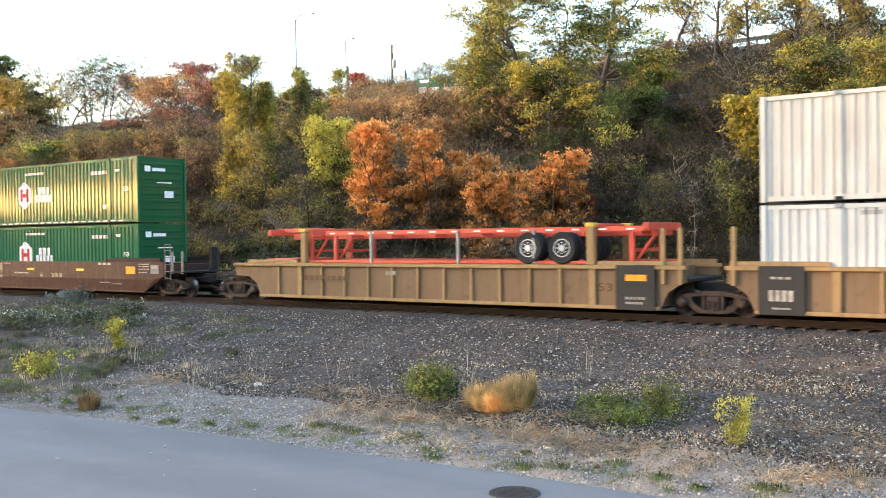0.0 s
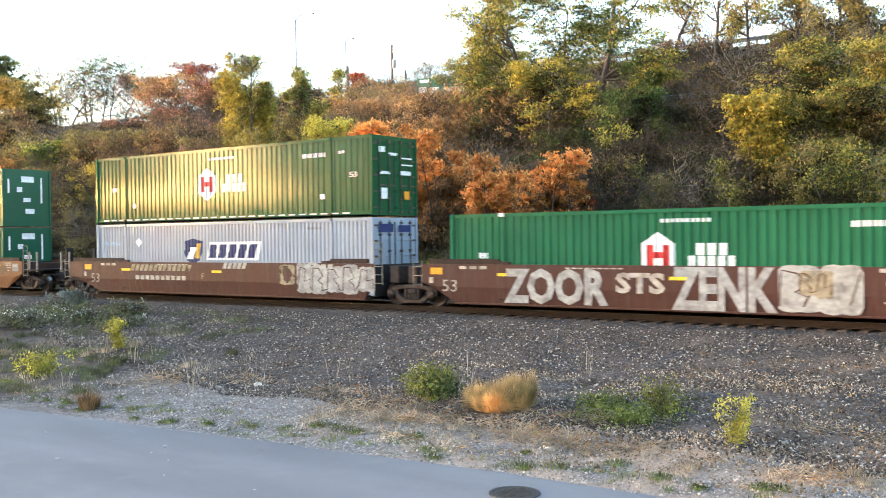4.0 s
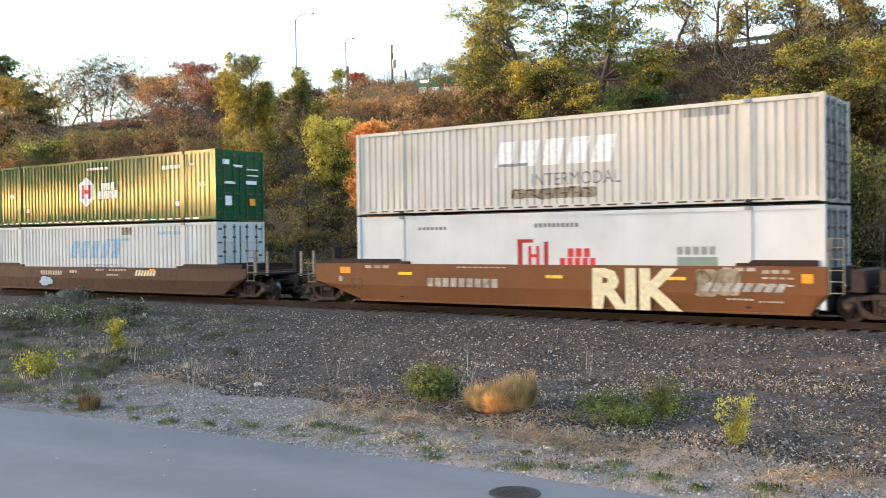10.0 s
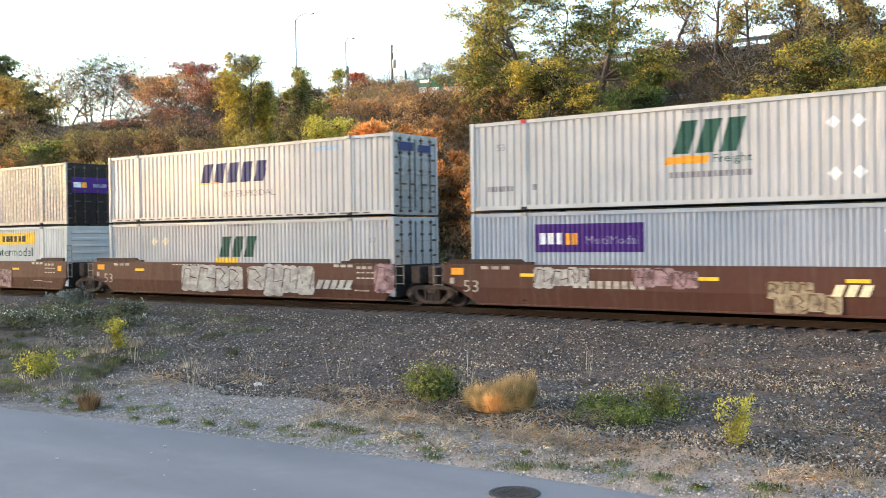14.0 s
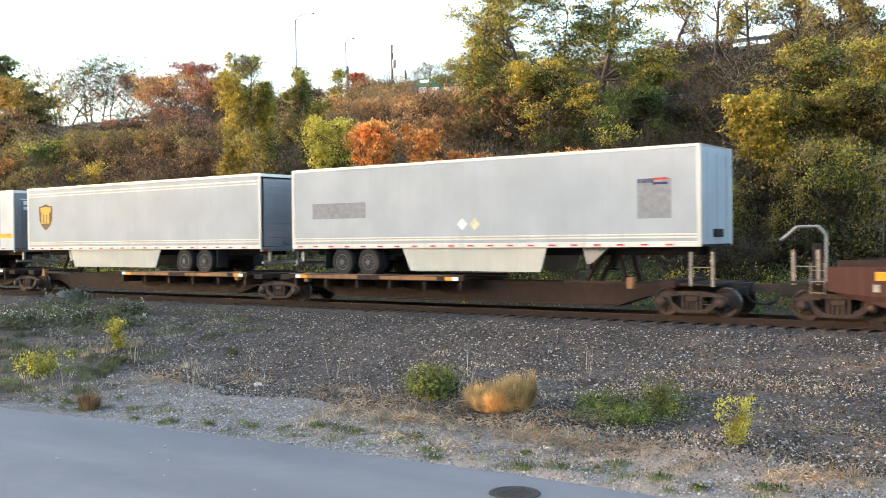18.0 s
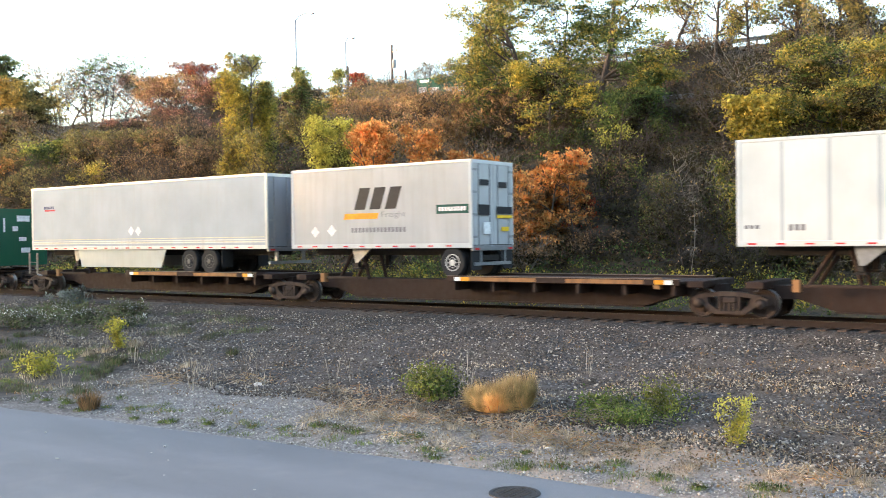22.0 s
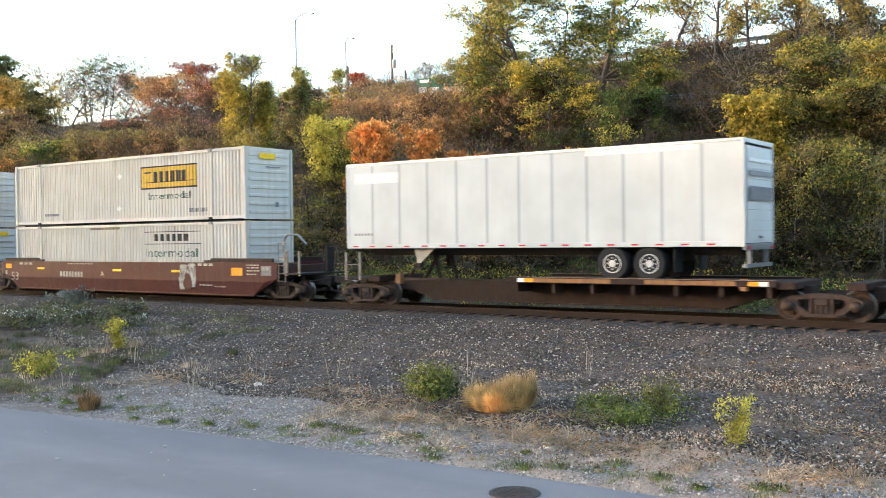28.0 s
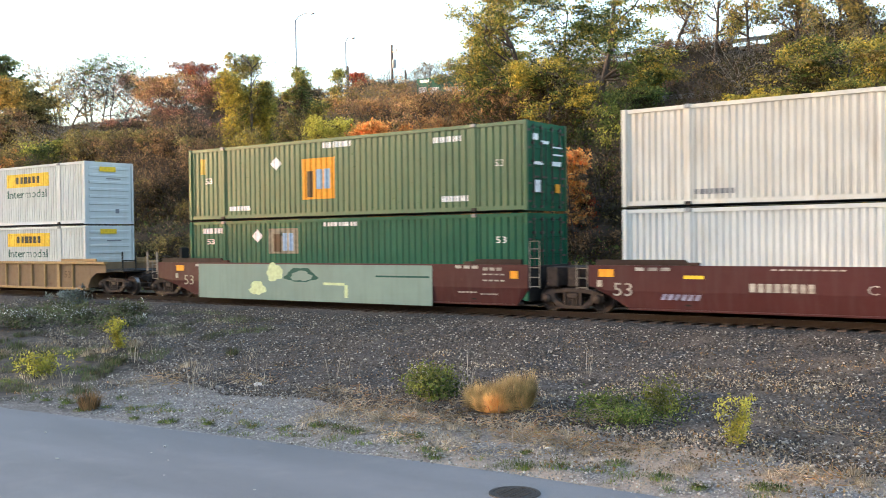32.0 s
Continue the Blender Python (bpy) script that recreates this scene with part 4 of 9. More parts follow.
def container(x, z, colour, label, end="ribs", end_colour=None, length=16.154, rib=RIB, smooth=False, marks=(), end_marks=(), slots=False, cage=False, casting="galv"):
    """A 53-foot box on its four lifting posts; the +x end has doors, level ribs or plain upright ribs."""
    top = new("shipping_container")
    hl, hw, h = length / 2, 1.295, 2.84 if z < 1 else 2.91
    # some boxes have ends in a darker tone than their sides
    ec = end_colour or colour
    side = Side(-hl + 0.05, length - 0.1, -hw + 0.015, 0.0, 0.042, smooth, rib)
    post_x = 6.096 if length > 14 else hl - 0.1
    for s in (-1, 1):
        part("side_panel", corrugated(-hl + 0.05, length - 0.1, s * (hw - 0.015), 0.16, h - 0.12, 0.042, smooth, rib), colour, top)
        rail = boxed(-hl + 0.09, hl - 0.09, s * hw - 0.025, s * hw + 0.025, h - 0.125, h - 0.01)
        part("top_rail", rail, colour, top)
        part("bottom_rail", boxed(-hl + 0.09, hl - 0.09, s * hw - 0.03, s * hw + 0.03, 0.03, 0.165), colour, top)
        if slots and s < 0:
            k = int((length - 1) / 0.55)
            for i in range(k):
                a = -hl + 0.5 + i * 0.55
                part("rail_reflector", boxed(a, a + 0.34, -hw - 0.036, -hw - 0.031, 0.075, 0.12), slots, top)
        for e in (-1, 1):
            part("corner_post", boxed(e * hl - 0.075, e * hl + 0.075, s * hw - 0.06, s * hw + 0.035, 0.0, h, bevel=0.012), colour, top)
            mid = boxed(e * post_x - 0.085, e * post_x + 0.085, s * hw - 0.03, s * hw + 0.036, 0.0, h, bevel=0.012)
            part("lifting_post", mid, colour, top)
            part("corner_casting", boxed(e * post_x - 0.09, e * post_x + 0.09, s * hw - 0.10, s * hw + 0.042, h - 0.115, h + 0.003, bevel=0.01), casting, top)
            part("corner_casting", boxed(e * post_x - 0.09, e * post_x + 0.09, s * hw - 0.10, s * hw + 0.042, -0.003, 0.115, bevel=0.01), "steel_dark", top)
    roof = bmesh.new()
    n = 40
    prev = None
    for i in range(n + 1):
        xx = -hl + 0.06 + (length - 0.12) * i / n
        zz = h - 0.03 + (0.012 if i % 2 else 0.0)
        row = (roof.verts.new((xx, -hw, zz)), roof.verts.new((xx, hw, zz)))
        if prev:
            roof.faces.new((prev[0], row[0], row[1], prev[1]))
        prev = row
    part("roof", roof, colour, top)
    part("floor", boxed(-hl + 0.06, hl - 0.06, -hw + 0.03, hw - 0.03, 0.04, 0.15), "steel_dark", top)
    # ends: +x faces the camera
    for e, kind in ((1, end), (-1, "doors" if end != "doors" else "ribs")):
        xe = e * hl
        if kind == "doors":
            for s in (-1, 1):
                dy0, dy1 = (0.01, hw - 0.07) if s > 0 else (-hw + 0.07, -0.01)
                leaf = boxed(min(xe - e * 0.05, xe + e * 0.01), max(xe - e * 0.05, xe + e * 0.01), dy0, dy1, 0.12, h - 0.12, bevel=0.01)
                door = part("door", leaf, ec, top)
                for k in range(5):
                    zz = 0.3 + (h - 0.55) * k / 4.0
                    part("door_rib", boxed(min(xe, xe + e * 0.03), max(xe, xe + e * 0.03), dy0 + 0.08, dy1 - 0.08, zz - 0.045, zz + 0.045, bevel=0.008), ec, door)
                for q in (0.28, 0.72):
                    yy = dy0 + (dy1 - dy0) * q
                    part("lock_rod", rod(bmesh.new(), (xe + e * 0.055, yy, 0.1), (xe + e * 0.055, yy, h - 0.1), 0.021, 6), "rod_dark", door)
                    part("rod_handle", boxed(min(xe + e * 0.05, xe + e * 0.085), max(xe + e * 0.05, xe + e * 0.085), yy, yy + 0.3, 1.07, 1.13), "rod_dark", door)
                    for zz in (0.13, 0.62, 1.6, 2.2, h - 0.21):
                        part("rod_keeper", boxed(min(xe + e * 0.01, xe + e * 0.08), max(xe + e * 0.01, xe + e * 0.08), yy - 0.06, yy + 0.06, zz - 0.04, zz + 0.04), "rod_dark", door)
                for k in range(5):
                    zz = 0.3 + (h - 0.6) * k / 4.0
                    part("hinge", boxed(min(xe, xe + e * 0.05), max(xe, xe + e * 0.05), s * (hw - 0.18) - 0.09, s * (hw - 0.18) + 0.09, zz - 0.035, zz + 0.035), "rod_dark", door)
                part("door_gasket", boxed(min(xe, xe + e * 0.014), max(xe, xe + e * 0.014), min(s * 0.008, s * 0.035), max(s * 0.008, s * 0.035), 0.13, h - 0.13), "rubber", door)
        elif kind == "ribs":
            bm = boxed(xe - 0.03, xe + 0.0, -hw + 0.07, hw - 0.07, 0.1, h - 0.1)
            part("end_wall", bm, ec, top)
            k = 8
            for i in range(k):
                zz = 0.3 + (h - 0.6) * i / (k - 1)
                part("end_rib", boxed(min(xe, xe + e * 0.04), max(xe, xe + e * 0.04), -hw + 0.2, hw - 0.2, zz - 0.07, zz + 0.07, bevel=0.02), ec, top)
        else:
            part("end_wall", boxed(xe - 0.03, xe + 0.0, -hw + 0.07, hw - 0.07, 0.1, h - 0.1), ec, top)
            if e > 0 and cage:
                part("unit_housing", boxed(xe - 0.02, xe + 0.04, -0.75, 0.85, 0.75, h - 0.35, bevel=0.03), "steel_dark", top, "dark cooling unit")
                part("unit_panel", boxed(xe + 0.03, xe + 0.07, -0.2, 0.55, 1.5, h - 0.6, bevel=0.02), "dk_grey", top)
                part("unit_grille", boxed(xe + 0.03, xe + 0.075, -0.62, -0.28, 1.2, h - 0.5, bevel=0.02), "dk_black", top)
        for zz in (0.0, h - 0.16):
            part("end_sill", boxed(min(xe - e * 0.06, xe + e * 0.02), max(xe - e * 0.06, xe + e * 0.02), -hw, hw, zz, zz + 0.15), ec, top)
    if cage:
        fr = bmesh.new()
        for a, b in (((hl + 0.02, -1.2, 0.2), (hl + 0.02, -1.2, h - 0.2)), ((hl - 0.5, -1.33, h - 0.2), (hl - 0.2, -1.33, 0.3)), ((hl - 0.55, -1.33, 0.3), (hl - 0.55, -1.33, h - 0.2))):
            rod(fr, a, b, 0.05, 6)
        part("unit_brace", fr, "dk_white", top)
    for k in marks:
        mark(side, top, *k)
    face = hl + 0.01
    for i, (mat_, y0, y1, z0, z1) in enumerate(end_marks):
        d = (0.06 if end != "plain" else 0.01) + 0.003 * i
        part("end_marking", boxed(face + d - 0.004, face + d, y0, y1, z0, z1), mat_, top)
    if "layers" in top:
        del top["layers"]
    tagged(top, label, "shipping container", group="containers on the train")
    MOVERS.append((top, x, z))
    return top


# ---- trucks and wheels, shared by every car ----
def truck_meshes():
    d = {}
    fr = bmesh.new()
    slab(fr, [(-1.10, 0.38), (-1.08, 0.58), (-0.85, 0.67), (-0.3, 0.76), (0.3, 0.76), (0.85, 0.67), (1.08, 0.58), (1.10, 0.38), (1.0, 0.36), (0.94, 0.52), (0.62, 0.59), (0.3, 0.63), (-0.3, 0.63), (-0.62, 0.59), (-0.94, 0.52), (-1.0, 0.36)], -0.09, 0.09)
    for s in (-1, 1):
        slab(fr, [(s * 0.63, 0.62), (s * 0.83, 0.58), (s * 0.76, 0.36), (s * 0.46, 0.12), (s * 0.28, 0.13), (s * 0.32, 0.22), (s * 0.60, 0.42)], -0.08, 0.08)
        slab(fr, [(s * 0.24, 0.13), (s * 0.31, 0.13), (s * 0.31, 0.66), (s * 0.24, 0.66)], -0.10, 0.10)
    slab(fr, [(-0.46, 0.12), (0.46, 0.12), (0.42, 0.21), (-0.42, 0.21)], -0.11, 0.11)
    d["frame"] = finish("side_frame", fr, "truck")
    sp = bmesh.new()
    for x in (-0.14, 0.0, 0.14):
        rod(sp, (x, 0, 0.2), (x, 0, 0.44), 0.06, 8)
        for k in range(4):
            rod(sp, (x, 0, 0.215 + 0.06 * k), (x, 0, 0.235 + 0.06 * k), 0.07, 8)
    d["spring"] = finish("spring_group", sp, "truck")
    bo = boxed(-0.2, 0.2, -1.12, 1.12, 0.44, 0.62, bevel=0.03)
    d["bolster"] = finish("bolster", bo, "truck")
    cap = lathe(bmesh.new(), [(0.13, -0.10), (0.15, -0.02), (0.15, 0.1), (0.05, 0.12)], 12)
    d["cap"] = finish("bearing_cap", cap, "wheel", True)
    ax = bmesh.new()
    lathe(ax, [(0.075, -1.05), (0.085, -0.6), (0.08, 0.0), (0.085, 0.6), (0.075, 1.05)], 10)
    d["axle"] = finish("axle", ax, "wheel", True)
    wh = bmesh.new()
    lathe(wh, [(0.10, -0.03), (0.14, 0.0), (0.30, 0.035), (0.355, 0.02), (0.365, 0.0), (0.418, 0.0), (0.422, 0.12), (0.445, 0.135), (0.44, 0.165), (0.37, 0.165), (0.32, 0.09), (0.12, 0.06)], 26)
    d["wheel"] = finish("wheel", wh, "wheel", False)
    tr = bmesh.new()
    lathe(tr, [(0.40, -0.003), (0.421, 0.002), (0.424, 0.11), (0.40, 0.11)], 26)
    d["tread"] = finish("tread", tr, "tread", False)
    sp2 = bmesh.new()
    for k in range(5):
        a = 2 * math.pi * k / 5
        rod(sp2, (0.16 * math.cos(a), -0.004, 0.16 * math.sin(a)), (0.31 * math.cos(a), 0.02, 0.31 * math.sin(a)), 0.018, 5)
    d["ribs"] = finish("wheel_ribs", sp2, "wheel")
    return d


TM = truck_meshes()


def truck(parent, x, x_start, half=0.89):
    """A four-wheel truck under a car, at x in the car's space."""
    t = link("truck", TM["bolster"], parent, m=pose(x, 0, 0))
    for s in (-1, 1):
        f = link("side_frame", TM["frame"], t, m=pose(0, s * 1.0, 0))
        link("spring_group", TM["spring"], t, m=pose(0, s * 1.04, 0))
        for e in (-1, 1):
            link("bearing_cap", TM["cap"], t, m=pose(e * half, s * 1.09, 0.42, 0, 0, 0 if s < 0 else 180))
    for e in (-1, 1):
        # axle with both wheels turns as one
        ws = link("wheelset", wheelset_mesh(), t, m=pose(e * half, 0, 0.42))
        WHEELS.append((ws, e * half, x_start + x))


_WS = {}


def wheelset_mesh():
    if "m" not in _WS:
        bm = bmesh.new()
        for key, turn, y in (("axle", 0, 0), ("wheel", 0, -0.80), ("wheel", 180, 0.80), ("ribs", 0, -0.80)):
            tmp = TM[key].copy()
            tmp.transform(pose(0, y, 0, 0, 0, turn))
            bm.from_mesh(tmp)
        me = bpy.data.meshes.new("wheelset")
        bm.to_mesh(me)
        k = len(me.polygons)
        bm.free()
        me.materials.append(M["wheel"])
        me.materials.append(M["tread"])
        for p in me.polygons:
            c = p.center
            if math.hypot(c.x, c.z) > 0.412:
                p.material_index = 1
        _WS["m"] = me
    return _WS["m"]


def coupler(parent, x, e):
    """Draft sill and knuckle at the end of a car, e = +1 or -1."""
    part("draft_sill", boxed(min(x, x + e * 1.7), max(x, x + e * 1.7), -0.32, 0.32, 0.62, 0.98, bevel=0.02), "steel_dark", parent)
    k = bmesh.new()
    slab(k, [(x + e * 1.7, 0.72), (x + e * 2.25, 0.72), (x + e * 2.35, 0.80), (x + e * 2.25, 0.94), (x + e * 1.7, 0.94)], -0.12, 0.12)
    part("knuckle", k, "truck", parent)
    hose = bmesh.new()
    pts = [(x + e * 1.6, -0.38, 0.7), (x + e * 1.85, -0.40, 0.45), (x + e * 2.2, -0.3, 0.36), (x + e * 2.45, -0.2, 0.44)]
    for a, b in zip(pts, pts[1:]):
        rod(hose, a, b, 0.026, 6)
    part("air_hose", hose, "rubber", parent)
    steps_ = bmesh.new()
    for z in (0.40, 0.62):
        rod(steps_, (x + e * 0.7, -1.36, z), (x + e * 1.3, -1.36, z), 0.016, 6)
    for xx in (0.7, 1.3):
        rod(steps_, (x + e * xx, -1.36, 0.38), (x + e * xx, -1.36, 1.02), 0.010, 5)
    part("sill_step", steps_, "truck", parent)
    part("uncoupling_lever", rod(bmesh.new(), (x + e * 1.55, -1.34, 0.82), (x + e * 1.75, -0.2, 0.9), 0.016, 6), "truck", parent)


def ladder(parent, x, e, z0, z1, material):
    lad = bmesh.new()
    for dx in (0.0, 0.36):
        rod(lad, (x + e * dx, -1.42, z0), (x + e * dx, -1.42, z1), 0.018, 5)
    k = int((z1 - z0) / 0.3)
    for i in range(k + 1):
        z = z0 + 0.05 + i * 0.3
        rod(lad, (x, -1.42, min(z, z1)), (x + e * 0.36, -1.42, min(z, z1)), 0.014, 5)
    part("ladder", lad, material, parent)


def well_car(x, colour, label, left=("joint", -9.8), right=("joint", None), top=1.5, plate="car_dull", marks=(), rail_end=0):
    """One unit of a smooth-sided double-stack well car. left, right: how it ends, and where its truck stands."""
    car = new("well_car")
    car["paint"] = colour
    zb = 0.22
    # how far the side runs, and where its foot starts to rise, at each end
    lend, lfoot = (9.25, 7.95) if left[0] == "joint" else (10.1, 7.95)
    rend, rfoot = (8.2, 7.75) if right[0] == "joint" else (9.95, 8.6)
    lo = [(-lend, 0.86), (-lend + 0.15, 0.84), (-lfoot, zb), (rfoot, zb), (rend - 0.1, 0.86 if rend > 9 else 0.6), (rend, 0.9 if rend > 9 else 0.7)]
    half = 9.9
    for s in (-1, 1):
        bm = bmesh.new()
        xs = [-lend, -lend + 0.15, -(lend + lfoot) / 2, -lfoot] + [-7 + 2 * i for i in range(8)] + [rfoot, (rfoot + rend) / 2, rend - 0.1, rend]
        rows = []
        for xx in xs:
            b = profile(xx, lo)
            c = max(0.74, b + 0.02)
            rows.append([bm.verts.new((xx, s * yy, zz)) for yy, zz in ((1.37 if b < 0.7 else 1.45, b), (1.45, c), (1.455, top - 0.05), (1.455, top), (1.36, top), (1.36, c), (1.33, b))])
        for p, q in zip(rows, rows[1:]):
            for i in range(7):
                j = (i + 1) % 7
                bm.faces.new((p[i], p[j], q[j], q[i]))
        for r in (rows[0], rows[-1]):
            bm.faces.new(r)
        part("side_sill", bm, colour, car)
        part("bottom_flange", boxed(-lfoot, rfoot, min(s * 1.20, s * 1.40), max(s * 1.20, s * 1.40), zb - 0.05, zb - 0.002), colour, car)
        for e in (-1, 1):
            pl = bmesh.new()
            a, b = 5.9, (lend if e < 0 else rend) - 0.25
            slab(pl, [(e * (a + 0.1), top + 0.003), (e * b, top + 0.003), (e * b, top + 0.17), (e * (a + 0.3), top + 0.17)], min(s * 1.34, s * 1.43), max(s * 1.34, s * 1.43))
            part("guide_plate", pl, "spine", car)
            part("top_pad", boxed(min(e * (a - 0.15), e * (a + 0.15)), max(e * (a - 0.15), e * (a + 0.15)), min(s * 1.32, s * 1.47), max(s * 1.32, s * 1.47), top, top + 0.09, bevel=0.015), plate, car)
    for e in (-1, 1):
        kind, tx = left if e < 0 else right
        stop = lend if e < 0 else rend
        if stop > 8.6:
            part("end_deck", boxed(min(e * 8.45, e * (stop - 0.02)), max(e * 8.45, e * (stop - 0.02)), -1.35, 1.35, 0.96, 1.10, bevel=0.01), "steel_dark", car)
            part("cross_bearer", boxed(min(e * (stop - 0.25), e * (stop + 0.03)), max(e * (stop - 0.25), e * (stop + 0.03)), -1.35, 1.35, 0.9, top - 0.1, bevel=0.02), plate, car)
        part("end_bulkhead", boxed(min(e * 8.12, e * 8.19), max(e * 8.12, e * 8.19), -1.30, 1.30, 0.3, 1.45, bevel=0.01), "steel_dark", car)
        ladder(car, e * (stop + 0.06), e, 0.75, top + (0.75 if e > 0 else 0.1), "post_tan")
        if kind == "coupler":
            part("end_platform", boxed(min(e * 10.0, e * 11.1), max(e * 10.0, e * 11.1), -1.35, 1.35, 1.04, 1.10), "steel_dark", car)
            coupler(car, e * 10.0, e)
            part("brake_stand", boxed(min(e * 10.75, e * 10.95), max(e * 10.75, e * 10.95), 0.35, 0.75, 1.1, 2.1, bevel=0.02), "steel_dark", car)
            hr = bmesh.new()
            for xx in (10.35, 11.0):
                box(hr, min(e * xx - 0.045, e * xx + 0.045), e * xx + 0.045, -1.33, -1.27, 1.0, 1.95)
            rod(hr, (e * 10.35, -1.3, 1.5), (e * 11.0, -1.3, 1.5), 0.018, 6)
            part("end_rail", hr, "post_tan", car)
            if rail_end == e:
                pipe = bmesh.new()
                pts = [(e * 10.15, -1.25, 1.1), (e * 10.15, -1.25, 2.35), (e * 10.35, -1.25, 2.58), (e * 10.9, -1.25, 2.58), (e * 11.35, -1.25, 2.2)]
                for a, b in zip(pts, pts[1:]):
                    rod(pipe, a, b, 0.04, 6)
                part("grab_pipe", pipe, "galv", car)
        else:
            part("joint_arm", boxed(min(e * stop, e * 9.9), max(e * stop, e * 9.9), -0.4, 0.4, 0.66, 0.95, bevel=0.03), "steel_dark", car)
            part("bearing_block", boxed(min(e * (stop + 0.5), e * (stop + 0.9)), max(e * (stop + 0.5), e * (stop + 0.9)), -1.1, 1.1, 0.8, 1.42, bevel=0.03), "truck", car)
        if tx is not None:
            truck(car, tx, x)
    part("well_floor", boxed(-8.4, 8.4, -1.22, 1.22, 0.17, 0.21), "steel_dark", car)
    for i in range(7):
        part("floor_beam", boxed(-7.8 + 2.6 * i - 0.12, -7.8 + 2.6 * i + 0.12, -1.3, 1.3, 0.212, 0.325), "steel_dark", car)
    side = Side(-half, 2 * half, -1.455, 0.0, 0.0, True)
    for k in marks:
        mark(side, car, k[0], "dk_stencil" if k[1] == "dk_white" and k[0] in "rbt" else k[1], *k[2:])
    for key in ("layers", "paint"):
        if key in car:
            del car[key]
    tagged(car, label, "railcar", group="cars of the train")
    MOVERS.append((car, x, 0.0))
    return car


def ribbed_car(x, label, left, right, marks=(), posts=False):
    """A tan well car with upright stakes along its sides and grey plates near the ends."""
    car = new("well_car")
    top = 1.5
    for s in (-1, 1):
        bm = bmesh.new()
        lend, rend = (9.1 if k[0] == "joint" else 9.7 for k in (left, right))
        prof = [(-lend, 1.0), (-8.95, 0.97), (-8.55, 0.72), (-8.3, 0.24), (8.3, 0.24), (8.55, 0.72), (8.95, 0.97), (rend, 1.0)]
        outline = prof + [(rend, top - 0.1), (-lend, top - 0.1)]
        slab(bm, outline, min(s * 1.34, s * 1.38), max(s * 1.34, s * 1.38))
        part("side_web", bm, "car_panel", car)
        part("top_chord", boxed(-lend - 0.03, rend + 0.03, min(s * 1.30, s * 1.50), max(s * 1.30, s * 1.50), top - 0.12, top, bevel=0.015), "car_tan", car)
        part("bottom_chord", boxed(-8.3, 8.3, min(s * 1.28, s * 1.47), max(s * 1.28, s * 1.47), 0.18, 0.29, bevel=0.015), "car_tan", car)
        for i in range(14):
            xx = -7.25 + 1.115 * i
            wide = 0.11 if i in (1, 12) else 0.045
            part("side_stake", boxed(xx - wide, xx + wide, min(s * 1.38, s * 1.47), max(s * 1.38, s * 1.47), 0.292, top - 0.122, bevel=0.01), "car_tan", car)
        for e in (-1, 1):
            if (left if e < 0 else right)[0] == "joint":
                part("grey_plate", boxed(min(e * 6.93, e * 8.19), max(e * 6.93, e * 8.19), min(s * 1.38, s * 1.505), max(s * 1.38, s * 1.505), 0.17, top + 0.003, bevel=0.01), "plate_grey", car)
            part("guide_plate", boxed(min(e * 6.3, e * 9.0), max(e * 6.3, e * 9.0), min(s * 1.34, s * 1.42), max(s * 1.34, s * 1.42), top + 0.003, top + 0.13, bevel=0.01), "car_tan", car)
    for e in (-1, 1):
        kind, tx = left if e < 0 else right
        reach = 9.2 if kind == "joint" else 9.9
        part("end_deck", boxed(min(e * 8.35, e * reach), max(e * 8.35, e * reach), -1.33, 1.33, 1.02, 1.12, bevel=0.01), "steel_dark", car)
        part("end_bulkhead", boxed(min(e * 8.2, e * 8.34), max(e * 8.2, e * 8.34), -1.28, 1.28, 0.3, 1.45, bevel=0.01), "car_panel", car)
        if kind == "joint":
            for xx in (8.42, 8.95) if e > 0 else (8.88,):
                part("end_stanchion", boxed(e * xx - 0.06, e * xx + 0.06, -1.50, -1.38, 0.95, 2.6, bevel=0.01), "car_tan", car)
        if kind == "coupler":
            coupler(car, e * 9.7, e)
            part("end_platform", boxed(min(e * 9.9, e * 10.9), max(e * 9.9, e * 10.9), -1.3, 1.3, 1.04, 1.10), "steel_dark", car)
            hr = bmesh.new()
            for yy in (-1.3, -0.6):
                rod(hr, (e * 10.8, yy, 1.08), (e * 10.8, yy, 1.95), 0.035, 6)
            rod(hr, (e * 10.8, -1.32, 1.55), (e * 10.8, -0.58, 1.55), 0.025, 6)
            part("end_rail", hr, "steel_dark", car)
        else:
            part("joint_arm", boxed(min(e * 9.6, e * 10.4), max(e * 9.6, e * 10.4), -0.4, 0.4, 0.66, 1.0, bevel=0.03), "steel_dark", car)
        if tx is not None:
            truck(car, tx, x)
    if posts:
        for e in (-6.03, 6.03):
            for s in (-1, 1):
                col = part("load_post", boxed(e - 0.13, e + 0.13, s * 1.28 - 0.1, s * 1.28 + 0.1, top, 2.78, bevel=0.02), "car_tan", car)
                part("post_cap", boxed(e - 0.17, e + 0.17, s * 1.28 - 0.13, s * 1.28 + 0.13, 2.66, 2.8, bevel=0.02), "dk_gold", col)
    part("well_floor", boxed(-8.2, 8.2, -1.28, 1.28, 0.2, 0.24), "steel_dark", car)
    for i in range(7):
        part("floor_beam", boxed(-7.5 + 2.5 * i - 0.12, -7.5 + 2.5 * i + 0.12, -1.3, 1.3, 0.242, 0.325), "steel_dark", car)
    side = Side(-9.9, 19.8, -1.505, 0.0, 0.0, True)
    for k in marks:
        mark(side, car, k[0], "dk_stencil" if k[1] == "dk_white" and k[0] in "rbt" else k[1], *k[2:])
    for key in ("layers", "paint"):
        if key in car:
            del car[key]
